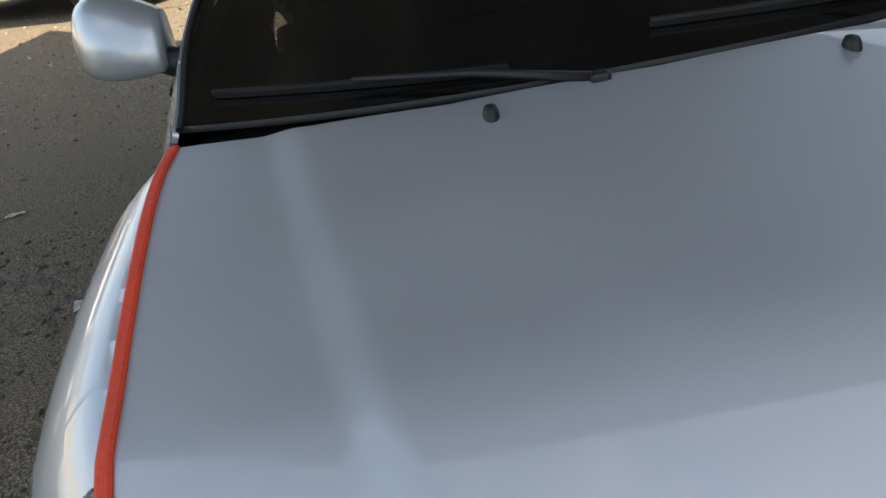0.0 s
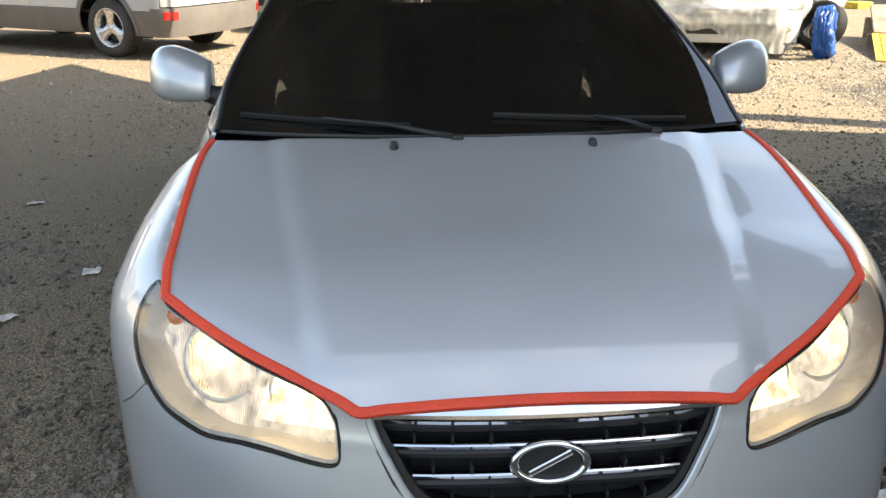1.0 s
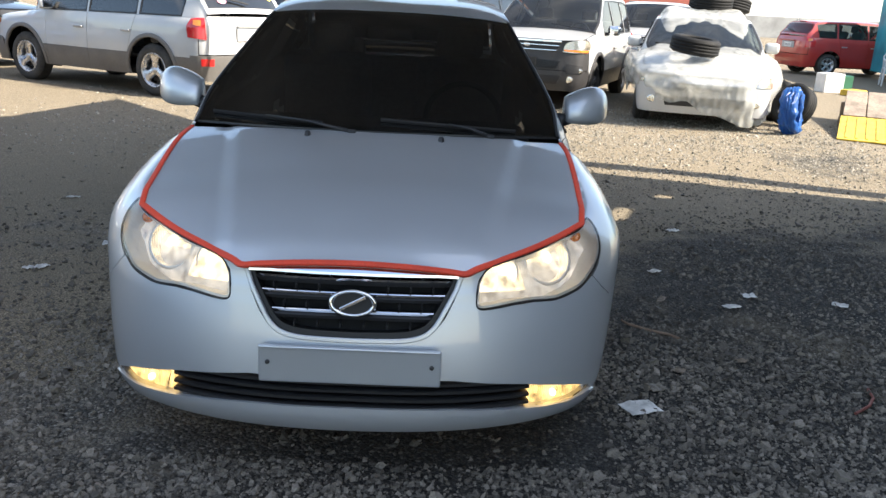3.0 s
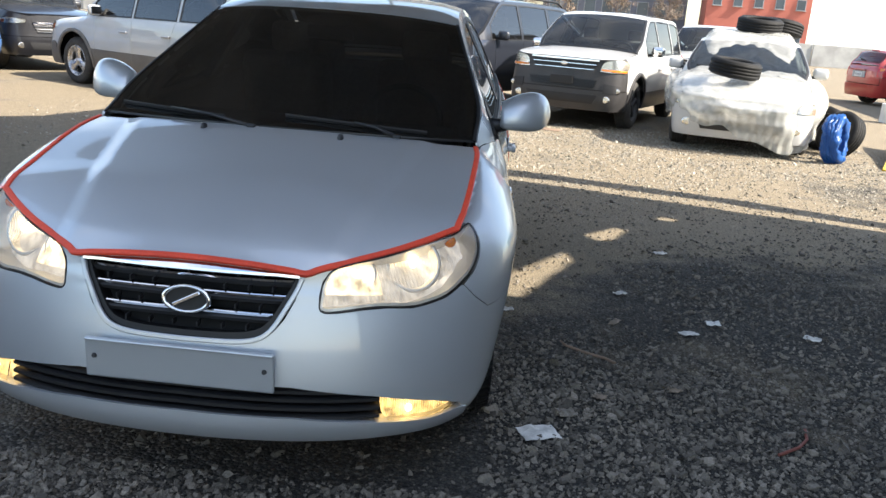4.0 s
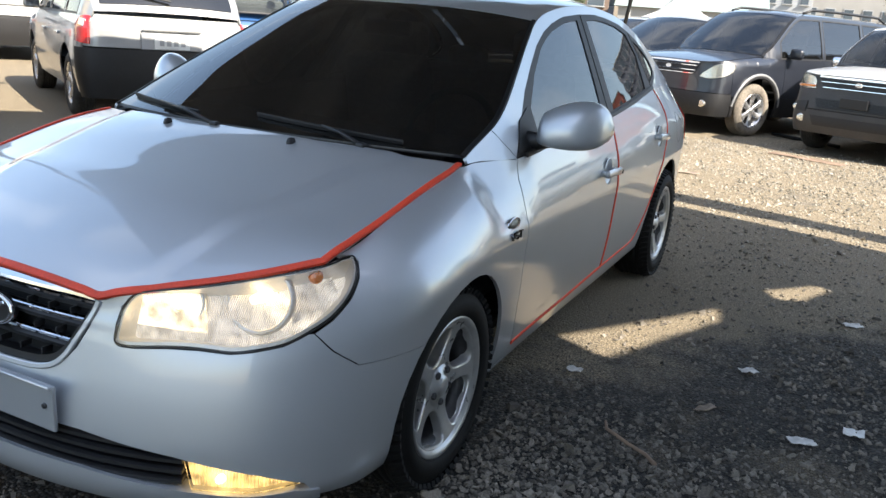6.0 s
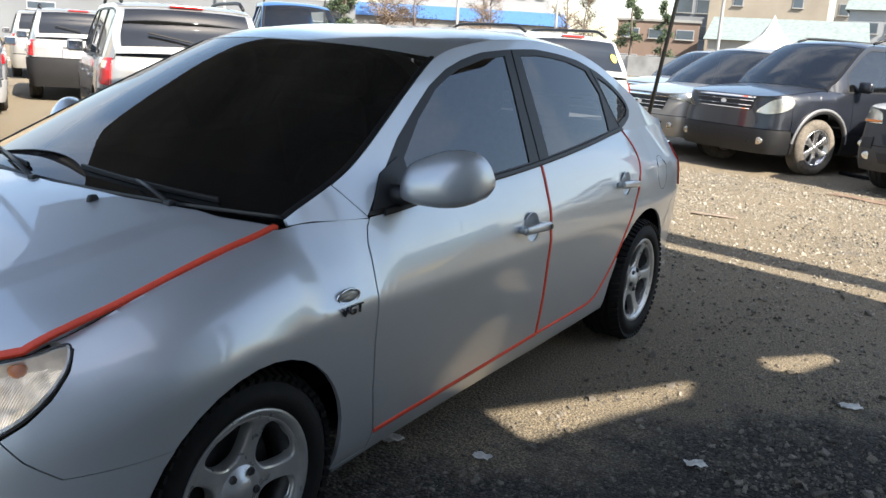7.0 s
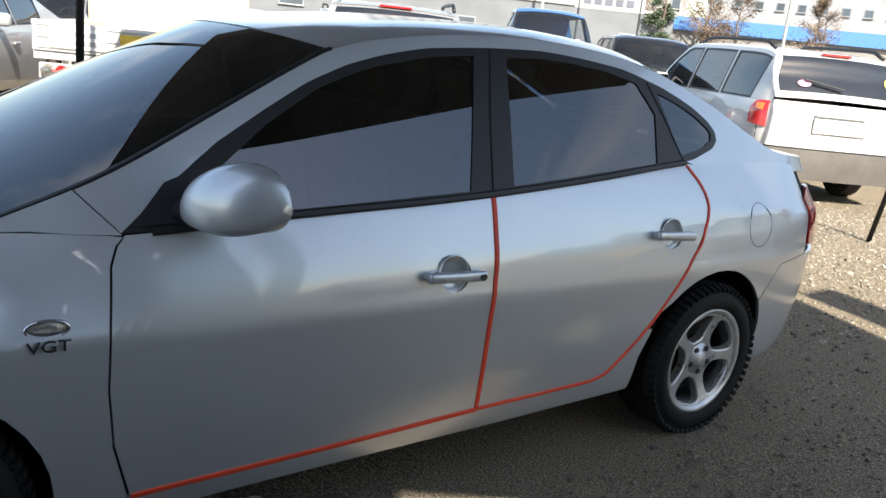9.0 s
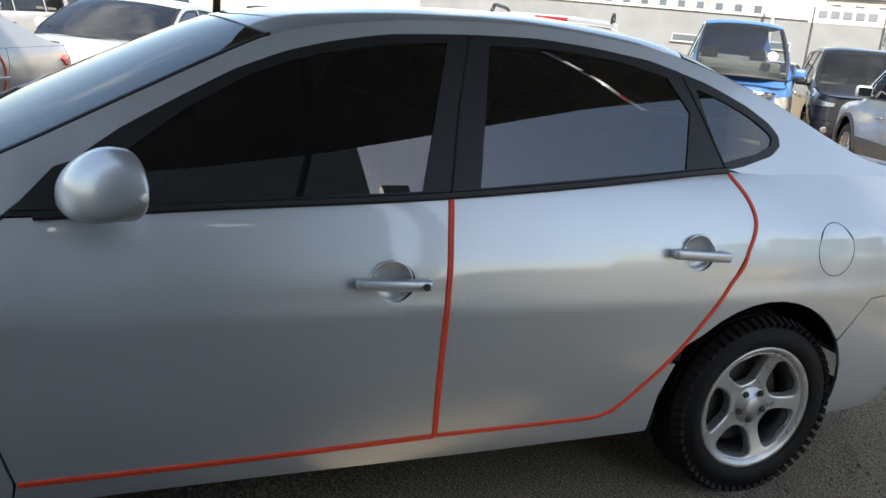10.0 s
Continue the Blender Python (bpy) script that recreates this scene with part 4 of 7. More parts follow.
        strip("belt_moulding", p, n, 0.020, 0.008, SATIN_BLACK, car)
        ys = np.linspace(1.265, 4.36, 70)
        rail = [(y, float(m.rail_at(y)[0])) for y in ys]
        band = rail + [(y, float(m.top_at(y)[1]) - (0.05 if y > 3.6 else 0.03)) for y in (4.36, 4.25, 4.15, 4.0, 3.85, 3.7, 3.6, 3.46)] + [(3.35, float(m.top_at(3.35)[1]) + 0.002)] + outer[19::-1] + [(1.357, 0.904)]
        trim("roof_pillar", band, house, SILVER, car, 0.05, 0.0012, 0.0, 0.01)
        ys = np.linspace(1.092, 1.263, 8)
        foot = [(y, float(m.rail_at(y)[0])) for y in ys] + [(1.355, 0.904)] + [(y, float(m.top_at(y)[1]) - 0.001) for y in (1.25, 1.17, 1.094)]
        trim("wing_shoulder", foot, house, SILVER, car, 0.03, 0.0, 0.0, 0.01)

    # canopy: windscreen, roof, rear window, boot lid
    def across(name, y0, y1, material, hw=1.0, lift=0.0, depth=0.01, label="", parent=car, ny=14):
        us_, ys_ = np.linspace(-hw, hw, 41), np.linspace(y0, y1, ny)
        uv = np.array([(u, y) for y in ys_ for u in us_])
        k = len(us_)
        faces = [[j * k + i, j * k + i + 1, (j + 1) * k + i + 1, (j + 1) * k + i] for j in range(ny - 1) for i in range(k - 1)]
        rim = [(i, i + 1) for i in range(k - 1)] + [((ny - 1) * k + i, (ny - 1) * k + i + 1) for i in range(k - 1)]
        rim += [(j * k, (j + 1) * k) for j in range(ny - 1)] + [(j * k + k - 1, (j + 1) * k + k - 1) for j in range(ny - 1)]
        return panel(name, uv, faces, rim, m.lid, material, parent, lift, depth, label, (0, 2, 0.5))

    ws = across("windscreen", 1.105, 1.955, TINT, 0.985, 0.0, 0.004, "dark tinted windscreen with dust on it")
    for k, (y0, y1, hw) in enumerate(((1.095, 1.135, 0.99), (1.935, 1.97, 0.99))):
        across("black_border", y0, y1, SATIN_BLACK, hw, -0.004, 0.0, "", ws, 4)
    for sd in (1, -1):
        ys_ = np.linspace(1.10, 1.965, 30)
        p, n = on(m.lid, np.stack([np.full(30, 0.984 * sd), ys_], 1), 0.05, 0.0)
        strip("side_seal", p, n, 0.014, 0.003, SATIN_BLACK, ws)
    across("roof", 1.965, 3.22, SILVER, 1.0, 0.0, 0.01, "", car, 26)
    across("rear_window", 3.23, 3.93, TINT, 0.96, 0.0, 0.004, "dark tinted rear window")
    across("boot_lid", 3.94, 4.35, SILVER, 1.0, 0.0, 0.03)
    # scuttle panel between bonnet and glass
    sc = [(-0.70, 1.08), (-0.5, 1.0), (-0.3, 0.955), (0, 0.935), (0.3, 0.955), (0.5, 1.0), (0.70, 1.08), (0.69, 1.125), (0.4, 1.03), (0, 0.99), (-0.4, 1.03), (-0.69, 1.125)]
    trim("scuttle", sc, lambda x, y: bonnet(x, y) + np.array((0, 0, -0.022)), BLACK_PLASTIC, car, 0.05, 0, 0, 0.02)
    # wipers
    for u0, u1, ya, yb, pu in ((-0.90, -0.28, 1.165, 1.13, -0.12), (0.02, 0.74, 1.17, 1.125, 0.60)):
        w = new("wiper")
        w.parent = car
        us_ = np.linspace(u0, u1, 14)
        p, n = on(m.lid, np.stack([us_, np.linspace(ya, yb, 14)], 1), 0.06, 0.006)
        strip("blade", p, n, 0.008, 0.010, BLACK_PLASTIC, w)
        mid = m.lid(np.array((u0 + u1) / 2), np.array((ya + yb) / 2)) + np.array((0, -0.012, 0.016))
        foot = m.lid(np.array(pu), np.array(1.10)) + np.array((0, -0.02, 0.0))
        knee = (mid * 0.5 + foot * 0.5) + np.array((0, -0.008, 0.010))
        part("arm", tube([tuple(foot), tuple(knee), tuple(mid)], [0.008, 0.006, 0.004], 8), BLACK_PLASTIC, w, smooth=True)
        part("pivot", soft_box(0.03, 0.024, 0.018, tuple(foot), 0.006), BLACK_PLASTIC, w)

    # door mirrors
    form = fn_of([(0, 1.046, 0.942, 1.478, 1.585), (0.15, 1.064, 0.938, 1.468, 1.605), (0.35, 1.082, 0.935, 1.472, 1.622), (0.6, 1.092, 0.935, 1.492, 1.638), (0.8, 1.083, 0.942, 1.525, 1.650),
                  (0.93, 1.056, 0.958, 1.570, 1.656), (1.0, 1.015, 0.985, 1.625, 1.656)])
    for sd in (1, -1):
        mr = new("door_mirror")
        mr.parent = car
        mr.matrix_local = pose(0, 0, 0)
        b = bmesh.new()
        rings = []
        for u in 1 - (1 - np.linspace(0, 1, 22)) ** 1.5:
            hi, lo, front, back = (float(v) for v in form(u))
            ring = []
            for k in range(32):
                a = 2 * math.pi * k / 32
                c, w = math.cos(a), math.sin(a)
                dy = (back - front) * (0.62 if c < 0 else 0.38)
                ring.append(b.verts.new((sd * (0.803 + 0.212 * u), front + 0.62 * (back - front) + dy * math.copysign(abs(c) ** (0.95 if c < 0 else 0.45), c), (hi + lo) / 2 + (hi - lo) * (0.5 * math.copysign(abs(w) ** 0.8, w) - 0.24 * max(0.0, -c) ** 1.5))))
            rings.append(ring)
        for p, q in zip(rings, rings[1:]):
            for k in range(32):
                b.faces.new((p[k], p[(k + 1) % 32], q[(k + 1) % 32], q[k]))
        b.faces.new(rings[0])
        b.faces.new(rings[-1])
        bmesh.ops.recalc_face_normals(b, faces=b.faces[:])
        part("housing", b, SILVER, mr, smooth=True)
        gb = lathe([(0, 0.0), (0.9, 0.0), (1.0, -0.08)], 32, "y")
        gb.transform(Matrix.Translation((0.910 * sd, 1.640, 1.008)) @ pose(0, 0, 0, 0, 0, 14 * sd) @ Matrix.Diagonal((0.085, 0.05, 0.055, 1)))
        part("mirror_glass", gb, CHROME, mr)
        part("foot", tube([(0.83 * sd, 1.535, 0.955), (0.795 * sd, 1.51, 0.948), (0.755 * sd, 1.495, 0.945)], [0.028, 0.030, 0.036], 12), BLACK_PLASTIC, mr, "black mirror foot", smooth=True)
        fp = [(1.375, 0.92), (1.46, 1.012), (1.565, 1.05), (1.57, 0.935), (1.5, 0.925)]
        trim("mirror_sail", fp, m.house if sd > 0 else mirror_fn(m.house), BLACK_PLASTIC, car, 0.05, 0, 0.004, 0.006)

    # wheels
    for y, nm in ((0.857, "front_wheel"), (3.52, "rear_wheel")):
        for sd in (1, -1):
            wheel(nm, 0.305, 0.195, 0.205, car, (0.752 * sd, y, 0.297), sd, 5, PAINTED_ALLOY, RUBBER, True, 0.108)
        part("axle", tube([(-0.72, y, 0.3), (0.72, y, 0.3)], 0.035, 10), UNDER, car)

    # cabin seen through the glass
    part("cabin_floor", soft_box(1.4, 2.3, 0.04, (0, 2.3, 0.42), 0.01), CABIN, car)
    part("dashboard", soft_box(1.25, 0.42, 0.16, (0, 1.38, 0.84), 0.05), CABIN, car)
    part("parcel_shelf", soft_box(1.15, 0.55, 0.04, (0, 3.6, 0.98), 0.01), CABIN, car)
    for x in (-0.36, 0.36):
        st = new("front_seat")
        st.parent = car
        st.location = (x, 2.2, 0)
        part("cushion", soft_box(0.5, 0.5, 0.14, (0, 0, 0.55), 0.05), CABIN_GREY, st)
        part("backrest", soft_box(0.48, 0.13, 0.58, (0, 0.30, 0.86), 0.06, (14, 0, 0)), CABIN_GREY, st)
        part("headrest", soft_box(0.26, 0.09, 0.17, (0, 0.40, 1.21), 0.04, (8, 0, 0)), CABIN_GREY, st)
        part("rear_headrest", soft_box(0.24, 0.10, 0.16, (x * 0.95, 3.32, 1.10), 0.04), CABIN_GREY, car)
    part("rear_seat", soft_box(1.25, 0.16, 0.55, (0, 3.25, 0.82), 0.06, (16, 0, 0)), CABIN_GREY, car)
    sw = lathe([(0.175 + 0.014 * math.cos(a), 0.014 * math.sin(a)) for a in np.linspace(0, 2 * math.pi, 9)], 32, "y")
    sw.transform(Matrix.Translation((0.36, 1.72, 0.90)) @ pose(0, 0, 0, -25))
    part("steering_wheel", sw, CABIN, car, smooth=True)
    part("inner_mirror", soft_box(0.22, 0.03, 0.06, (0, 1.82, 1.27), 0.015), CABIN, car)
    return car


LIT_FOG = fluted("lit_fog_reflector", (0.9, 0.8, 0.55), 0.2, 0.24, 50.0, (1, 0.64, 0.22))
DIM_BULB = mat("dim_bulb", (1, 0.9, 0.7), 0.3, 0, emit=0.7, emit_color=(1, 0.78, 0.45))
CHROME_DARK = mat("dark_chrome", (0.18, 0.18, 0.19), 0.25, 1.0, grain=0.05)


# ---- other vehicles ----
def placed(local, world_xy, turn):
    """The front middle of a vehicle whose local point lies at a place on the ground."""
    a = radians(turn)
    return (world_xy[0] - local[0] * math.cos(a) + local[1] * math.sin(a), world_xy[1] - local[0] * math.sin(a) - local[1] * math.cos(a), 0.0)


def parked(name, label, category, at, turn, paint, L=4.4, W=1.82, H=1.69, wb=2.63, fo=0.86, zf=0.86, zh=1.02, zb=1.04, ywb=1.05, ywt=1.78, yrt=None,
           style="suv", R=0.35, clad=None, zc=0.55, zl=0.27, lamp=((0.62, 0.80), (0.70, 0.86)), grille=(0.34, 0.66, 0.80), rails=False, glass_mat=None,
           rim=None, spokes=5, tail=True, front_bars=3, group="vehicles on the lot", bumper=None, tyre_mat=None, lit=False, spoke_w=0.08, doors=2, flare=None, amber_low=False, big_intake=False, stickers=False, tail_mid=None, lamp_poly=None, amber=True, rear_h=0.33, rear_glass=None):
    car = thing(name, label, category, at, turn, group)
    hw = W / 2
    gm = glass_mat or CAR_GLASS
    bumper = bumper or clad or paint
    sedan = style == "sedan"
    yrt = yrt or (0.68 * L if sedan else L - 0.42)
    outline = [(0, 0), (0.42 * hw, 0.012), (0.72 * hw, 0.06), (0.88 * hw, 0.16), (0.955 * hw, 0.34), (0.99 * hw, 0.7), (hw, 1.1), (hw, 0.55 * L), (hw, L - 0.8), (0.985 * hw, L - 0.35),
               (0.93 * hw, L - 0.13), (0.78 * hw, L - 0.04), (0.4 * hw, L - 0.005), (0, L)]
    ym = ywb * 0.5
    top = [(0, 0.05, zf), (0.12, 0.06, zf + 0.02), (ym, 0.09, zf + 0.62 * (zh - zf)), (ywb, 0.12, zh), (ywb + 0.32, 0.045, zb), (0.6 * L, 0.045, zb + 0.02), (L - 0.2, 0.06, zb + 0.035), (L, 0.07, zb + 0.035)]
    nose = [(zl - 0.1, 0.06), (zl, 0.03), (zl + 0.12, 0.0), (0.55, 0.0), (0.7, 0.02), (1.3, 0.09)]
    flank = [(zl - 0.1, 0.09), (zl, 0.06), (zl + 0.1, 0.035), (0.5, 0.01), (0.68, 0.0), (0.85, 0.008), (1.3, 0.05)]
    rail = [(ywb, zh + 0.005), (ywb + 0.35 * (ywt - ywb), zh + 0.4 * (H - 0.1 - zh)), (ywt, H - 0.10), (ywt + 0.35, H - 0.055)]
    if sedan:
        rail += [(0.55 * L, H - 0.05), (yrt, H - 0.11), (0.5 * (yrt + L - 0.5), 0.5 * (H + zb) - 0.02), (L - 0.45, zb + 0.07), (L - 0.05, zb + 0.04)]
    else:
        rail += [(0.7 * L, H - 0.05), (yrt, H - 0.09), (0.5 * (yrt + L - 0.08), 0.5 * (H - 0.09 + zb + 0.06)), (L - 0.06, zb + 0.05)]
    crown = [(ywb, 0.02), (ywt, 0.045), (0.6 * L, 0.045), (L - 0.05, 0.02)]
    bow = [(ywb, 0.16), (ywt, 0.10), (0.5 * L, 0.0), (yrt, -0.05), (L - 0.05, -0.03)]
    m = Shell(outline, top, nose, flank, rail, 0.42 if sedan else 0.27, crown, bow, (0.08, 0.5), 0.12)
    sf, sr, se = m.s_of(fo), m.s_of(fo + wb), float(m.arc[-1])
    a, b = R + 0.075, R + 0.075
    s0 = m.s_of(fo) - a - 0.04
    s1, s3 = sf + a + 0.10, sr - a - 0.015
    s2 = 0.5 * (s1 + s3) + 0.04
    se1 = m.s_of(L - 0.16)
    zlow = zc if clad else zl + 0.02
    tp = lambda s: float(m.top_at(m.c(s)[1])[1]) - 0.003
    zn = 0.58 if not clad else zc + 0.04
    # skin behind the gaps
    us = np.linspace(-se, se, 120)
    vv = np.linspace(0, 1, 7)
    verts, faces = [], []
    for s in us:
        nx, ny = m.nrm(s)
        col = m.side(np.full(7, s), zl + 0.02 + (tp(s) - zl - 0.05) * vv)
        verts += [q - np.array((nx, ny, 0)) * 0.025 for q in col]
    for i in range(len(us) - 1):
        for j in range(6):
            q = verts[i * 7 + j]
            if not any(((abs(us[i]) - cs) / (a + 0.06)) ** 2 + ((q[2] - R) / (b + 0.05)) ** 2 < 1 for cs in (sf, sr)):
                faces.append([i * 7 + j, (i + 1) * 7 + j, (i + 1) * 7 + j + 1, i * 7 + j + 1])
    raw("inner_skin", verts, faces, UNDER, car)
    part("underbody", soft_box(W - 0.3, L - 0.5, 0.12, (0, L / 2, zl + 0.05), 0.03), UNDER, car)
    part("engine_bay", soft_box(W - 0.75, 0.8, 0.4, (0, fo, 0.55), 0.05), UNDER, car)
    ar = lambda cs, z: [q for q in arch(cs, R, a, b, z, 14)]
    for sd, side, house in ((1, m.side, m.house), (-1, mirror_fn(m.side), mirror_fn(m.house))):
        tops = lambda p, q: [(s, tp(s)) for s in np.linspace(p, q, 8)]
        wing = [(s0, zlow)] + ar(sf, zlow) + [(s1, zlow)] + tops(s1, max(s0 - 0.05, 0.3)) + [(s0 - 0.05, zn)] + ([(s0, zn)] if not clad else [])
        trim("front_wing", m.poly(wing), side, paint, car, 0.07, 0.003, edge=0.03)
        d1 = [(s1, zlow), (s2, zlow), (s2, tp(s2))] + tops(s2, s1)[1:]
        dr = trim("front_door", m.poly(d1), side, paint, car, 0.08, 0.003, edge=0.03)
        d2 = [(s2, zlow), (s3, zlow), (s3 + 0.16, tp(s3 + 0.16))] + tops(s3 + 0.16, s2)[1:]
        dr2 = trim("rear_door", m.poly(d2), side, paint, car, 0.08, 0.003, edge=0.03)
        rw = [(s3, zlow)] + ar(sr, zlow) + [(se1, zlow), (se1, tp(se1))] + tops(se1, s3 + 0.16)[1:]
        trim("rear_wing", m.poly(rw), side, paint, car, 0.08, 0.003, edge=0.03)
        for d, sx in ((dr, s2 - 0.16), (dr2, s3 + 0.0)):
            q, n = on(side, [(sx, zb - 0.19), (sx + 0.02, zb - 0.19)], 0.1)
            part("door_handle", soft_box(0.03, 0.17, 0.03, tuple(q[0] + n[0] * 0.018), 0.008), paint if sedan else LIGHT_SILVER, d)
        if clad:
            for nm, p in (("wing_cladding", [(s0, zl)] + ar(sf, zl) + [(s1, zl), (s1, zc)] + ar(sf, zc)[::-1] + [(s0, zc)]),
                          ("door_cladding", [(s1, zl), (s2, zl), (s2, zc), (s1, zc)]), ("rear_door_cladding", [(s2, zl), (s3 + 0.0, zl), (s3 + 0.03, zc), (s2, zc)]),
                          ("rear_cladding", [(s3, zl)] + ar(sr, zl) + [(se1, zl), (se1, zc)] + ar(sr, zc)[::-1] + [(s3 + 0.03, zc)])):
                trim(nm, p, side, clad, car, 0.09, 0.002, 0.008, 0.014, edge=0.03)
            for cs in (sf, sr):
                p, n = on(side, arch(cs, R, a + 0.025, b + 0.025, zl + 0.02, 24), 0.04, 0.004)
                strip("arch_flare", p, n, 0.055, 0.018, clad, car)
                if flare:
                    p, n = on(side, arch(cs, R, a + 0.05, b + 0.05, R * 1.15, 24), 0.04, 0.012)
                    strip("arch_trim", p, n, 0.035, 0.016, flare, car, "silver arch trim")
        # side glass
        yb0, yb1 = ywb + 0.42 * (ywt - ywb) + 0.12, (fo + wb + 0.05 if sedan else L - 0.42)
        y2 = float(m.c(s2)[1])
        y3 = min(float(m.c(s3)[1]) + 0.18, yb1 - 0.1)
        rl = lambda y: float(m.rail_at(y)[0]) - 0.065
        bl = lambda y: float(m.top_at(y)[1]) + 0.025
        wins = []
        spans = [(yb0 - 0.1, y2 - 0.04), (y2 + 0.04, y3 - 0.03)] + ([] if sedan or doors < 2 else [(y3 + 0.06, L - 0.40)])
        if sedan:
            spans[1] = (y2 + 0.04, min(y3 + 0.15, yrt + 0.12))
        for p, q in spans:
            ys_ = np.linspace(p, q, 9)
            up = [(y, max(rl(y), bl(y) + 0.03)) for y in ys_]
            wins.append([(p, bl(p)), (q - (0 if q < L - 0.6 else 0.06), bl(q))] + up[::-1])
        ylast = L - 0.10
        ys_ = np.linspace(ywb + 0.005, ylast, 40)
        band = [(y, float(m.rail_at(y)[0])) for y in ys_] + [(y, float(m.top_at(y)[1]) - 0.002) for y in ys_[::-1]]
        fr = trim("pillar_frame", band, house, paint, car, 0.09, 0, 0, 0.02, holes=[shrink(dense(w, 0.04), -0.02) for w in wins], edge=0.04)
        for w in wins:
            trim("side_window", w, house, gm, fr, 0.1, -0.004, -0.006, 0.0, edge=0.05)
            trim("window_seal", shrink(dense(w, 0.04), -0.022), house, SATIN_BLACK, fr, 0.12, 0, 0.002, 0.012, holes=[dense(w, 0.04)], edge=0.04)
        # lamps
        hl = [(lamp[0][0] * hw * 1.02, lamp[0][1]), (lamp[0][0] * hw, lamp[1][1] - 0.01), (hw * 1.02, lamp[1][1] + 0.02), (hw * 1.14, lamp[1][1] + 0.01), (hw * 1.16, lamp[1][1] - 0.05), (hw * 1.05, lamp[0][1] - 0.02)]
        if lamp_poly:
            hl = spl([(a * hw, z) for a, z in lamp_poly] + [(lamp_poly[0][0] * hw, lamp_poly[0][1])], 3)[:-1].tolist()
        hl = [(s, min(z, tp(s) - 0.01)) for s, z in hl]
        lampo = trim("headlamp", hl, side, CLEAR_LENS, car, 0.06, 0.001, 0.012, 0.02, edge=0.02)
        trim("reflector", hl, side, REFLECTOR, lampo, 0.06, 0.004, 0.004, 0.0, edge=0.02)
        if amber_low:
            trim("side_lens", [(lamp[0][0] * hw * 1.02, lamp[0][1] + 0.005), (lamp[0][0] * hw, lamp[0][1] + 0.030), (hw * 1.10, lamp[0][1] + 0.024), (hw * 1.05, lamp[0][1] - 0.01)], side, AMBER, lampo, 0.05, 0.002, 0.020, 0.006, edge=0.02, label="amber lower lens")
        elif amber:
            trim("turn_lens", [(hw * 1.05, lamp[0][1] - 0.01), (hw * 1.05, lamp[1][1] - 0.02), (hw * 1.13, lamp[1][1] - 0.01), (hw * 1.14, lamp[1][1] - 0.05)], side, AMBER, lampo, 0.05, 0.002, 0.008, 0.0, edge=0.02)
        q, n = on(side, [(0.70 * hw, zl + 0.17), (0.72 * hw, zl + 0.17)], 0.1)
        fb = lathe([(0, -0.01), (0.045, -0.008), (0.055, 0.0), (0.055, 0.02)], 20, "y")
        fb.transform(Matrix.Translation(tuple(q[0])) @ Matrix.Diagonal((1.4, 1, 0.9, 1)))
        part("fog_lamp", fb, REFLECTOR, car)
        if tail:
            st = m.s_of(L - 0.14)
            tl = [(st - 0.17, zb - 0.22), (st - 0.20, zb - 0.08), (st - 0.14, zb + 0.02), (st - 0.04, zb + 0.055), (st + 0.08, zb + 0.05), (st + 0.09, zb - 0.24)] if not sedan else [(st - 0.24, zb - 0.07), (st - 0.16, zb - 0.04), (st + 0.10, zb - 0.06), (st + 0.10, zb - 0.20), (st - 0.06, zb - 0.19), (st - 0.16, zb - 0.13)]
            t = trim("tail_lamp", m.poly([(s, min(z, tp(s))) for s, z in tl]), side, RED_LENS, car, 0.05, 0.002, 0.014, 0.02, edge=0.02)
            if not sedan:
                trim("amber_section", m.poly([(st - 0.09, zb - 0.06), (st - 0.10, zb + 0.0), (st + 0.02, zb + 0.0), (st + 0.02, zb - 0.07)]), side, tail_mid or AMBER, t, 0.05, 0.0, 0.018, 0.006, edge=0.02)
            if clad:
                trim("bumper_reflector", [(st + 0.02, zl + 0.20), (st + 0.02, zl + 0.29), (st + 0.18, zl + 0.29), (st + 0.18, zl + 0.20)], side, RED_LENS, car, 0.05, 0, 0.035, 0.012, edge=0.02)
        # door mirror
        mo = new("door_mirror")
        mo.parent = car
        mo.location = (sd * (hw + 0.06), ywb + 0.50, zb + 0.09)
        part("housing", soft_box(0.20, 0.10, 0.15, (0, 0, 0), 0.045, segments=3), CHROME if clad is GREY_CLAD and paint is WHITE_PAINT else paint, mo, smooth=True)
        part("glass", soft_box(0.16, 0.01, 0.11, (0, 0.052, 0), 0.003), CHROME, mo)
        part("arm", soft_box(0.14, 0.05, 0.04, (-0.10 * sd, -0.01, -0.05), 0.012), SATIN_BLACK, mo)
        if rails:
            ys_ = np.linspace(ywt + 0.25, yrt - 0.08, 12)
            p = [m.rail(np.array(y)) * np.array((0.93 * sd, 1, 1)) + np.array((0, 0, 0.035 + 0.055 * math.sin(math.pi * min(1, max(0, (y - ys_[0]) / 0.25)) / 2) * math.sin(math.pi * min(1, max(0, (ys_[-1] - y) / 0.25)) / 2))) for y in ys_]
            part("roof_rail", tube([tuple(map(float, q)) for q in p], 0.02, 8), SATIN_BLACK, car, smooth=True)
        for y in (fo, fo + wb):
            wheel("wheel", R, 0.225, R * 0.63, car, (sd * (hw - 0.145), y, R - 0.006), sd, spokes, rim or ALLOY, tyre_mat or DUSTY_RUBBER, False, spoke_w)
            part("wheel_wall", soft_box(0.02, 2 * a, 0.6, (sd * (hw - 0.30), y, 0.52), 0.004), UNDER, car)
    # front
    fbz = zn
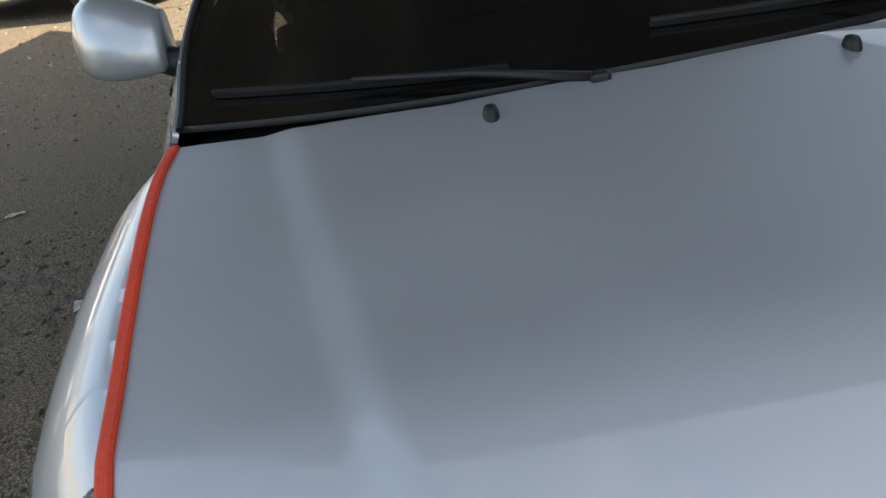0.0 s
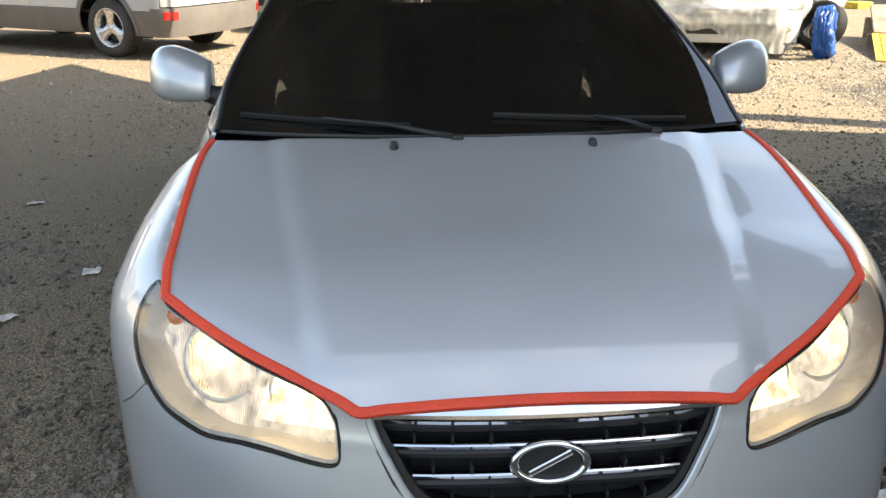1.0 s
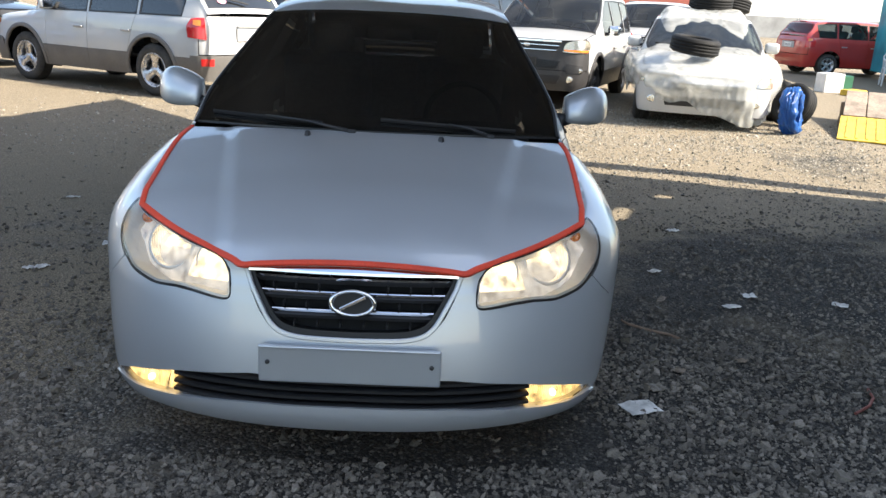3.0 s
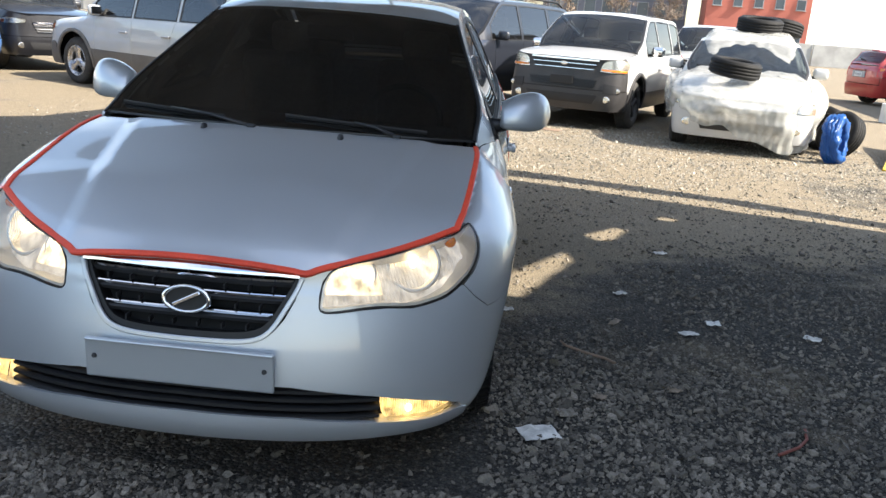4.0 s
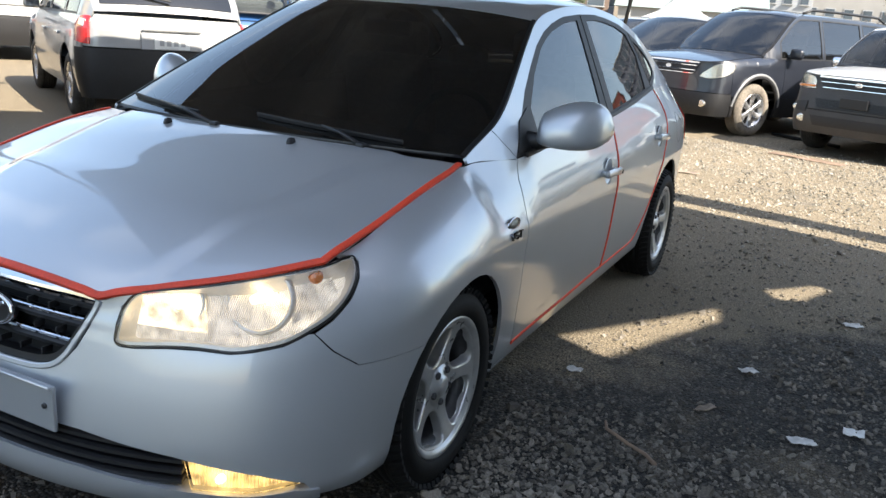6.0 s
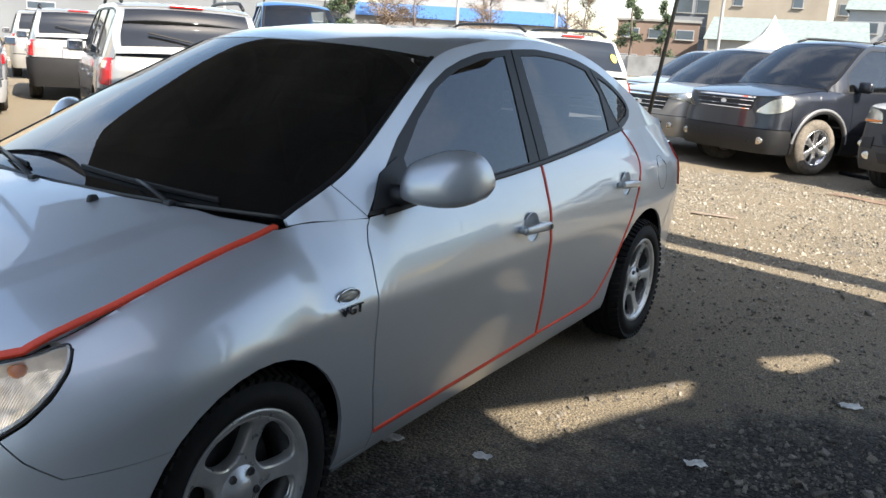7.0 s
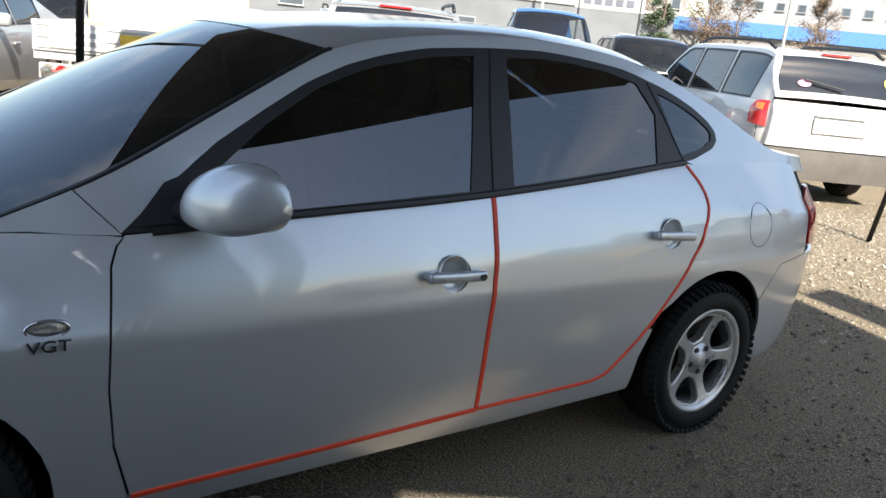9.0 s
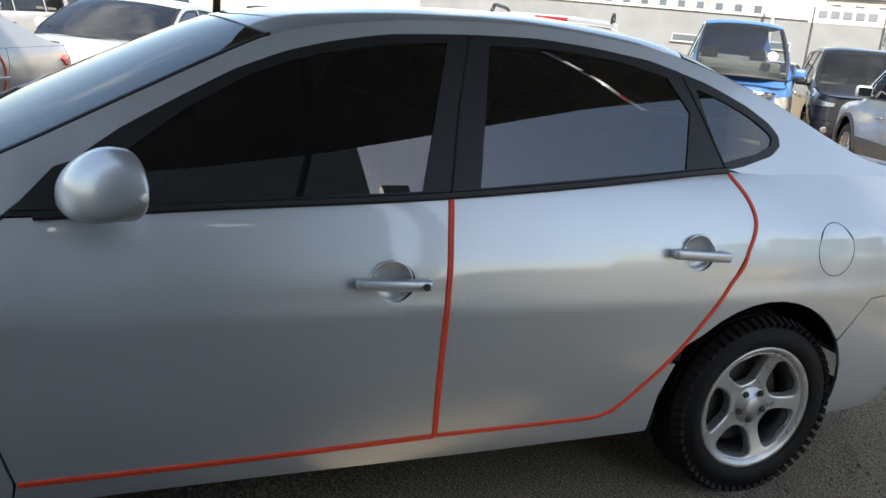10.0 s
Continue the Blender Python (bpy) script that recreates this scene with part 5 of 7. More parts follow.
    fp = [(-s0 - 0.02, zl), (s0 + 0.02, zl), (s0 - 0.04, fbz), (-s0 + 0.04, fbz)]
    trim("front_bumper", fp, m.side, bumper, car, 0.08, 0.003, 0.006, 0.02, edge=0.04)
    npan = [(-s0 + 0.05, fbz + 0.004), (s0 - 0.05, fbz + 0.004)] + [(s, tp(s)) for s in np.linspace(s0 - 0.05, -s0 + 0.05, 24)]
    trim("nose_panel", m.poly(npan), m.side, bumper if clad is GREY_CLAD and paint is WHITE_PAINT else paint, car, 0.08, 0.003, 0, 0.02, edge=0.04)
    g0, g1, g2 = grille
    gp = [(-g0 * hw * 1.5, g2), (-g0 * hw * 1.3, g1), (g0 * hw * 1.3, g1), (g0 * hw * 1.5, g2)]
    gr = trim("grille", gp, m.side, BLACK_PLASTIC, car, 0.06, 0, 0.010, 0.012, edge=0.03)
    for k in range(front_bars + 1):
        z = g1 + (g2 - g1) * (k + 0.02) / front_bars
        w = g0 * hw * (1.3 + 0.2 * k / front_bars)
        p, n = on(m.side, [(-w, z), (0, z), (w, z)], 0.06, 0.010)
        strip("bar", p, n, 0.014 if k < front_bars else 0.03, 0.014, CHROME, gr)
    eb = lathe([(0, -0.02), (0.05, -0.02), (0.055, -0.005), (0.055, 0.01)], 24, "y")
    q = m.side(np.array(0.0), np.array((g1 + g2) / 2))
    eb.transform(Matrix.Translation(tuple(map(float, q))) @ Matrix.Diagonal((1, 1, 0.55, 1)))
    part("emblem", eb, CHROME, gr)
    trim("lower_intake", [(-0.52 * hw, zl + 0.10), (0.52 * hw, zl + 0.10), (0.58 * hw, zl + 0.22), (-0.58 * hw, zl + 0.22)], m.side, BLACK_PLASTIC, car, 0.07, 0, 0.010, 0.01, edge=0.03)
    if big_intake:
        ik = trim("upper_intake", [(-0.50 * hw, 0.585), (0.50 * hw, 0.585), (0.56 * hw, 0.70), (-0.56 * hw, 0.70)], m.side, BLACK_PLASTIC, car, 0.07, 0, 0.010, 0.012, edge=0.03)
        for k in range(6):
            p, n = on(m.side, [(-0.54 * hw, 0.60 + 0.018 * k), (0.54 * hw, 0.60 + 0.018 * k)], 0.08, 0.014)
            strip("mesh_bar", p, n, 0.005, 0.006, BLACK_PAINT, ik)
        part("plate_holder", soft_box(0.34, 0.02, 0.12, (0, -0.02, 0.68), 0.006), BLACK_PLASTIC, car)
        for sd in (1, -1):
            trim("bumper_vent", [(sd * 0.66 * hw, 0.52), (sd * 0.92 * hw, 0.53), (sd * 0.95 * hw, 0.63), (sd * 0.66 * hw, 0.66)], m.side, BLACK_PLASTIC, car, 0.06, 0, 0.012, 0.01, edge=0.03)
            q = m.side(np.array(0.86 * hw * sd), np.array(0.565))
            fb = lathe([(0, -0.004), (0.04, -0.003), (0.05, 0.004), (0.05, 0.03)], 20, "y")
            fb.transform(Matrix.Translation(tuple(map(float, q))) @ Matrix.Diagonal((1.2, 1, 0.8, 1)))
            part("fog_lamp", fb, REFLECTOR, car)
    # rear
    sb = m.s_of(L - 0.17)
    back = lambda s, v: m.side(se - np.abs(s), v) * np.stack([np.sign(s + 1e-9), np.ones_like(s), np.ones_like(s)], -1)
    w1 = se - sb
    trim("rear_bumper", [(-w1 - 0.1, zl), (w1 + 0.1, zl), (w1 + 0.1, zl + rear_h), (-w1 - 0.1, zl + rear_h)], back, bumper, car, 0.08, 0.003, 0.03, 0.05, edge=0.04)
    tg = trim("tailgate", [(-w1 + 0.02, zl + rear_h + 0.01), (w1 - 0.02, zl + rear_h + 0.01), (w1 - 0.02, zb + 0.06), (-w1 + 0.02, zb + 0.06)], back, paint, car, 0.08, 0.003, 0, 0.02, edge=0.04)
    part("plate_recess", soft_box(0.62, 0.02, 0.17, (0, L + 0.004, zb - 0.18), 0.02), mat_recess, tg)
    part("plate", soft_box(0.36, 0.014, 0.13, (0, L + 0.015, zb - 0.19), 0.006), PLATE, tg)
    for k in range(4):
        part("plate_mark", soft_box(0.045, 0.004, 0.06, (-0.11 + 0.072 * k, L + 0.024, zb - 0.19), 0), PLATE_INK, tg)
    part("tailgate_handle", soft_box(0.6, 0.03, 0.04, (0, L + 0.01, zb - 0.06), 0.012), paint, tg)

    def across(nm, fn, u0, u1, y0, y1, material, parent=car, lift=0.0, depth=0.01, nu=25, ny=10, label=""):
        us_, ys_ = np.linspace(u0, u1, nu), np.linspace(y0, y1, ny)
        uv = np.array([(u, y) for y in ys_ for u in us_])
        fc = [[j * nu + i, j * nu + i + 1, (j + 1) * nu + i + 1, (j + 1) * nu + i] for j in range(ny - 1) for i in range(nu - 1)]
        rm = [(i, i + 1) for i in range(nu - 1)] + [((ny - 1) * nu + i, (ny - 1) * nu + i + 1) for i in range(nu - 1)]
        rm += [(j * nu, (j + 1) * nu) for j in range(ny - 1)] + [(j * nu + nu - 1, (j + 1) * nu + nu - 1) for j in range(ny - 1)]
        return panel(nm, uv, fc, rm, fn, material, parent, lift, depth, label, (0, L / 2, 0.5))

    def hood_fn(u, y):
        u, y = np.asarray(u, float), np.asarray(y, float)
        xb, z = m.belt(np.maximum(y, 0.03))
        return np.stack([u * xb, y + 0.0 * u, z + 0.05 * np.clip(y / ywb, 0, 1) ** 0.6 * (1 - np.abs(u) ** 2.4)], -1)

    across("bonnet", hood_fn, -0.985, 0.985, 0.035, ywb - 0.03, paint, ny=16)
    ws = across("windscreen", m.lid, -0.95, 0.95, ywb + 0.02, ywt - 0.01, gm)
    across("windscreen_border", m.lid, -1, 1, ywb - 0.04, ywb + 0.06, SATIN_BLACK, ws, -0.006, 0.0, ny=3)
    for sd in (1, -1):
        ys_ = np.linspace(ywb + 0.01, ywt, 16)
        p, n = on(m.lid, np.stack([np.full(16, 0.965 * sd), ys_], 1), 0.08, 0.0)
        strip("windscreen_seal", p, n, 0.035, 0.004, SATIN_BLACK, ws)
    across("roof", m.lid, -1, 1, ywt, yrt, paint, ny=16)
    yw1 = L - 0.12 if not sedan else L - 0.52
    across("rear_window_frame", m.lid, -1, 1, yrt, yw1 + 0.03, paint, car, -0.012, 0.0)
    rwn = across("rear_window", m.lid, -0.90, 0.90, yrt + 0.07, yw1 - 0.02, rear_glass or gm, car, -0.002)
    if stickers:
        for u, f, w_, h_, mt, lab in ((0.55, 0.72, 0.075, 0.042, PINK, "pink round sticker"), (-0.78, 0.45, 0.05, 0.06, YELLOW_PAPER, "small yellow sticker")):
            y_ = yrt + 0.07 + (yw1 - 0.09 - yrt) * f
            q = m.lid(np.array((u - 0.01, u + 0.01)), np.array((y_, y_)))
            tl_ = m.lid(np.array(u), np.array(y_ + 0.02)) - m.lid(np.array(u), np.array(y_ - 0.02))
            e1 = Vector(q[1] - q[0]).normalized()
            e2 = Vector(tl_).normalized()
            e3 = e1.cross(e2).normalized()
            if e3.y < 0:
                e3 = -e3
            st_ = lathe([(0, 0.004), (1, 0.004), (1, 0.0)], 24, "z")
            st_.transform(Matrix.Translation(Vector(q[0]) + e3 * 0.004) @ Matrix((e1, e2, e3)).transposed().to_4x4() @ Matrix.Diagonal((w_, h_, 1, 1)))
            part("sticker", st_, mt, rwn, lab)
    if sedan:
        across("boot_lid", m.lid, -1, 1, yw1 + 0.02, L - 0.05, paint)
    else:
        sp = m.lid(np.array(0.0), np.array(yrt))
        part("spoiler_lamp", soft_box(0.34, 0.04, 0.025, (0, float(sp[1]) + 0.02, float(sp[2]) + 0.004), 0.008), RED_LENS, car)
        p = m.lid(np.array((-0.02, 0.55)), np.array((yw1 - 0.04, yw1 - 0.10))) + np.array((0, 0.03, 0.02))
        part("rear_wiper", tube([tuple(map(float, q)) for q in p], 0.012, 6), BLACK_PLASTIC, car)
    for sx in (-0.36, 0.36):
        part("wiper", tube([(sx - 0.30, ywb + 0.10, zh + 0.115), (sx + 0.1, ywb + 0.0, zh + 0.075), (sx + 0.28, ywb + 0.0, zh + 0.06)], 0.010, 6), BLACK_PLASTIC, car)
    # cabin
    part("cabin_floor", soft_box(W - 0.3, L * 0.55, 0.05, (0, L * 0.52, zl + 0.25), 0.01), CABIN, car)
    part("dashboard", soft_box(W - 0.4, 0.4, 0.18, (0, ywb + 0.35, zb - 0.08), 0.05), CABIN, car)
    for sx in (-0.38, 0.38):
        st = new("seat")
        st.parent = car
        st.location = (sx, ywt + 0.3, 0)
        part("cushion", soft_box(0.5, 0.5, 0.15, (0, 0, zb - 0.42), 0.05), CABIN_GREY, st)
        part("backrest", soft_box(0.48, 0.14, 0.62, (0, 0.28, zb - 0.08), 0.06, (12, 0, 0)), CABIN_GREY, st)
        part("headrest", soft_box(0.26, 0.10, 0.18, (0, 0.37, zb + 0.30), 0.04), CABIN_GREY, st)
    part("rear_seat", soft_box(W - 0.5, 0.16, 0.6, (0, fo + wb - 0.25, zb - 0.08), 0.06, (12, 0, 0)), CABIN_GREY, car)
    sw = lathe([(0.18 + 0.014 * math.cos(t), 0.014 * math.sin(t)) for t in np.linspace(0, 2 * math.pi, 7)], 20, "y")
    sw.transform(Matrix.Translation((0.38, ywt - 0.12, zb + 0.02)) @ pose(0, 0, 0, -25))
    part("steering_wheel", sw, CABIN, car)
    return car, m


PINK = mat("pink_sticker", (0.75, 0.32, 0.45), 0.5, 0, grain=0.1)
YELLOW_PAPER = mat("yellow_sticker", (0.75, 0.62, 0.1), 0.5, 0, grain=0.1)
mat_recess = mat("recess_grey", (0.3, 0.3, 0.3), 0.5, 0, stain=0.15)
PLATE = mat("plate_white", (0.62, 0.62, 0.6), 0.5, 0, stain=0.12, stain_scale=12)
PLATE_INK = mat("plate_ink", (0.3, 0.3, 0.3), 0.6)
CHAMPAGNE = car_paint("champagne_silver_paint", (0.390, 0.378, 0.351), 0.5, 0.4, 0.08)
DUSTY_SILVER = car_paint("dusty_silver_paint", (0.34, 0.34, 0.335), 0.45, 0.42, 0.12)
PEARL = car_paint("pearl_white_paint", (0.35, 0.355, 0.358), 0.15, 0.4, 0.05)


def pickup_truck(name, label, at, turn, paint, bed=None):
    """A small cab-over truck with a flat bed."""
    t, m = parked(name, label, "truck", at, turn, paint, L=1.75, W=1.70, H=1.97, wb=0.02, fo=0.85, zf=1.02, zh=1.12, zb=1.16, ywb=0.22, ywt=0.75, yrt=1.62, style="suv",
                  R=0.30, zl=0.36, lamp=((0.60, 0.72), (0.66, 0.90)), grille=(0.40, 0.78, 0.92), tail=False, doors=1, bumper=paint)
    if paint is BLUE_PAINT:
        q = Vector(m.lid(np.array(0.62), np.array(0.42)))
        st = lathe([(0, -0.006), (0.075, -0.006), (0.075, 0.006)], 20, "y")
        st.transform(Matrix.Translation(q + Vector((0, -0.012, 0.006))) @ pose(0, 0, 0, -28))
        part("sticker", st, PINK, t, "pink round sticker")
    part("chassis", soft_box(0.8, 3.1, 0.16, (0, 3.1, 0.55), 0.02), DARK_METAL, t)
    part("bed_floor", soft_box(1.68, 2.9, 0.10, (0, 3.35, 0.82), 0.01), bed or paint, t)
    for sx in (-0.83, 0.83):
        part("side_board", soft_box(0.04, 2.9, 0.28, (sx, 3.35, 0.99), 0.01), bed or paint, t)
        part("side_rib", soft_box(0.06, 2.9, 0.05, (sx, 3.35, 1.11), 0.012), bed or paint, t)
        wheel("rear_wheel", 0.28, 0.19, 0.175, t, (sx * 0.86, 3.5, 0.276), 1 if sx > 0 else -1, 5, DARK_METAL, DUSTY_RUBBER, False)
        for k, (mm, dx) in enumerate(((REFLECTOR, 0.0), (RED_LENS, 0.13))):
            lb = lathe([(0, 0.035), (0.05, 0.03), (0.065, 0.0)], 20, "y")
            lb.transform(Matrix.Translation((sx * 0.86 + (dx if sx < 0 else -dx), 4.80, 0.66)))
            part("rear_lamp", lb, mm, t)
    part("tail_board", soft_box(1.66, 0.04, 0.28, (0, 4.80, 0.99), 0.01), bed or paint, t)
    for z in (0.89, 0.99, 1.10):
        part("tail_rib", soft_box(1.6, 0.06, 0.025, (0, 4.80, z), 0.006), bed or paint, t)
    part("rear_beam", soft_box(1.6, 0.06, 0.16, (0, 4.76, 0.66), 0.015), PEARL, t)
    return t


# ---- yard clutter ----
def sheet_material(name, color, through, rough=0.22):
    """Thin cloudy plastic film that lets some light through."""
    m = bpy.data.materials.new(name)
    m.use_nodes = True
    n, l = m.node_tree.nodes, m.node_tree.links
    b = n["Principled BSDF"]
    b.inputs["Base Color"].default_value, b.inputs["Roughness"].default_value = (*color, 1), rough
    tr, tl, m1, m2, no, tc, bp, mr = (n.new("ShaderNode" + k) for k in ("BsdfTransparent", "BsdfTranslucent", "MixShader", "MixShader", "TexNoise", "TexCoord", "Bump", "MapRange"))
    tl.inputs["Color"].default_value = (*color, 1)
    no.inputs["Scale"].default_value, no.inputs["Detail"].default_value, no.inputs["Distortion"].default_value = 5, 7, 1.2
    bp.inputs["Strength"].default_value, bp.inputs["Distance"].default_value = 0.6, 0.03
    mr.inputs["To Min"].default_value, mr.inputs["To Max"].default_value = through * 0.4, through * 1.6
    l.new(tc.outputs["Object"], no.inputs["Vector"])
    l.new(no.outputs["Fac"], bp.inputs["Height"])
    l.new(bp.outputs["Normal"], b.inputs["Normal"])
    l.new(no.outputs["Fac"], mr.inputs["Value"])
    m1.inputs[0].default_value = 0.35
    l.new(b.outputs[0], m1.inputs[1])
    l.new(tl.outputs[0], m1.inputs[2])
    l.new(mr.outputs["Result"], m2.inputs[0])
    l.new(m1.outputs[0], m2.inputs[1])
    l.new(tr.outputs[0], m2.inputs[2])
    l.new(m2.outputs[0], n["Material Output"].inputs["Surface"])
    return m


FILM = sheet_material("cloudy_plastic_film", (0.62, 0.62, 0.58), 0.48)
BLUE_FILM = sheet_material("blue_plastic_wrap", (0.015, 0.10, 0.34), 0.03, 0.35)
WORN_WOOD = mat("weathered_wood", (0.22, 0.17, 0.125), 0.8, 0, grain=0.3, grain_scale=30, stain=0.3, stain_scale=4, bump=0.3, bump_scale=60)
PLYWOOD = mat("stained_plywood", (0.52, 0.43, 0.31), 0.75, 0, grain=0.15, grain_scale=25, stain=0.35, stain_scale=1.6, bump=0.1)
YELLOW = mat("yellow_painted_plate", (0.55, 0.37, 0.04), 0.7, 0, grain=0.15, stain=0.3, stain_scale=6)
TEAL = mat("teal_painted_steel", (0.03, 0.27, 0.33), 0.5, 0, stain=0.3, stain_scale=2, grain=0.1)
CHAIR_GREY = mat("grey_moulded_plastic", (0.62, 0.63, 0.64), 0.5, 0, stain=0.12)
CARTON_BROWN = mat("brown_cardboard", (0.19, 0.13, 0.09), 0.9, 0, grain=0.1, stain=0.3, stain_scale=4)
CARTON = mat("white_carton", (0.75, 0.74, 0.7), 0.7, 0, stain=0.15, stain_scale=5)
GREEN_BOX = mat("green_carton", (0.1, 0.3, 0.16), 0.6, 0, stain=0.2)
PAPER = mat("dirty_paper", (0.62, 0.60, 0.56), 0.9, 0, grain=0.15, stain=0.3, stain_scale=12)
ROPE = mat("red_strap", (0.18, 0.055, 0.04), 0.7, 0, stain=0.2)
STEEL_POLE = mat("black_painted_steel", (0.012, 0.012, 0.012), 0.5, 0.2, stain=0.2)
STONE = mat("gravel_stone", (0.152, 0.132, 0.106), 0.85, 0, grain=0.3, grain_scale=160, stain=0.25, stain_scale=0.9, vary=0.55)
# lighter copy of the gravel stone, sunlight put into its colour
SUNLIT_STONE = mat("sunlit_gravel_stone", (0.25, 0.228, 0.185), 0.9, 0, grain=0.25, grain_scale=160, stain=0.2, stain_scale=0.9, vary=0.55)


def covered_top(x, y):
    """Height of the wrapped sedan over its own plan."""
    low = float(np.interp(y, [-0.1, 0.1, 0.5, 1.15, 2.4, 3.8, 4.6], [0.66, 0.76, 0.87, 0.96, 0.99, 1.02, 1.0]))
    top = float(np.interp(y, [1.0, 1.25, 1.95, 2.4, 3.1, 3.9, 4.6], [0.0, 0.06, 0.47, 0.53, 0.49, 0.10, 0.03]))
    g = min(1.0, max(0.0, (0.92 - abs(x)) / 0.42))
    return low + top * g * g * (3 - 2 * g) - 0.10 * min(1.0, abs(x) / 0.9) ** 4


def plastic_cover(at, turn):
    c = thing("plastic_cover", "cloudy white plastic sheet draped over a sedan", "cover", at, turn)
    nt, nr = 260, 60
    verts = []
    for j in range(nr):
        r = j / (nr - 1)
        for i in range(nt):
            a = 2 * math.pi * i / nt
            ca, sa = math.cos(a), math.sin(a)
            k = (abs(ca) ** 3.5 + abs(sa) ** 3.5) ** (-1 / 3.5)
            ex, ey = 1.0 * ca * k, 2.33 + 2.42 * sa * k
            f = min(1.0, r / 0.66)
            x, y = ex * f, 2.33 + (ey - 2.33) * f
            z = covered_top(x, y) + 0.03
            w = noise.fractal((x * 1.6, y * 1.6, 5), 1.0, 2.0, 4)
            z += 0.012 * w + 0.005 * math.sin(26 * x + 9 * y + 6 * w) + 0.006 * abs(noise.noise((x * 9, y * 5, 2)))
            if r > 0.66:
                t = (r - 0.66) / 0.34
                nose = max(0.0, -sa)
                hem = 0.30 + 0.18 * noise.noise((ca * 3, sa * 3, 2)) - 0.20 * nose * max(0, ca + 0.35) + 0.28 * nose * max(0, -ca - 0.1)
                fold = 0.016 * math.sin(a * 61 + 5 * noise.noise((ca * 4, sa * 4, 9))) * t + 0.11 * noise.noise((a * 4, t * 2, 1)) * math.sin(math.pi * min(1, t * 1.1))
                out = 1 + 0.05 * math.sin(math.pi * min(1, t * 1.2)) + fold * 0.8
                x, y = ex * out, 2.33 + (ey - 2.33) * (1 + (out - 1) * 0.5)
                z = z + (max(0.04, hem) - z) * t**1.15
            verts.append((x, y, z))
    faces = [[j * nt + i, j * nt + (i + 1) % nt, (j + 1) * nt + (i + 1) % nt, (j + 1) * nt + i] for j in range(nr - 1) for i in range(nt)]
    raw("sheet", verts, faces, FILM, c, smooth=True)
    return c


def loose_tyre(label, m, R=0.32, material=None, wrap=None):
    t = thing("tyre", label, "tyre", group="loose tyres")
    t.matrix_world = m
    h = 0.10
    prof = [(R * 0.62, -h * 0.75), (R * 0.66, -h), (R * 0.85, -h * 1.08), (R * 0.96, -h * 0.85)]
    for k in range(4):
        a = -h * 0.8 + k * h * 0.4
        prof += [(R, a), (R, a + h * 0.31), (R - 0.008, a + h * 0.33), (R - 0.008, a + h * 0.38)]
    prof += [(R * 0.96, h * 0.85), (R * 0.85, h * 1.08), (R * 0.66, h), (R * 0.62, h * 0.75), (R * 0.68, h * 0.6), (R * 0.85, 0), (R * 0.68, -h * 0.6), (R * 0.62, -h * 0.75)]
    bm = lathe(prof, 56, "z")
    if wrap:
        for v in bm.verts:
            v.co += 0.03 * Vector(noise.noise_vector(v.co * 11)) + 0.02 * Vector(noise.noise_vector(v.co * 26))
    part("carcass", bm, material or RUBBER, t, smooth=True)
    return t


def garden_chair(at, turn):
    c = thing("plastic_chair", "grey moulded plastic garden chair with slatted back", "chair", at, turn)
    part("seat", soft_box(0.46, 0.42, 0.03, (0, 0, 0.42), 0.012), CHAIR_GREY, c)
    for sx in (-0.21, 0.21):
        for sy in (-0.19, 0.19):
            part("leg", tube([(sx * 1.12, sy * 1.15, 0), (sx, sy, 0.42)], [0.018, 0.026], 8), CHAIR_GREY, c)
        part("armrest", tube([(sx * 1.1, -0.2, 0.42), (sx * 1.15, -0.19, 0.62), (sx * 1.15, 0.05, 0.64), (sx, 0.2, 0.62)], 0.022, 8), CHAIR_GREY, c)
    for k in range(5):
        x = -0.15 + 0.075 * k
        part("back_slat", soft_box(0.042, 0.015, 0.36, (x, 0.24, 0.62), 0.006, (-10, 0, 0)), CHAIR_GREY, c)
    part("back_rim", tube([(-0.21, 0.2, 0.42), (-0.22, 0.25, 0.70), (-0.14, 0.28, 0.84), (0, 0.285, 0.87), (0.14, 0.28, 0.84), (0.22, 0.25, 0.70), (0.21, 0.2, 0.42)], 0.02, 8), CHAIR_GREY, c, smooth=True)
    return c


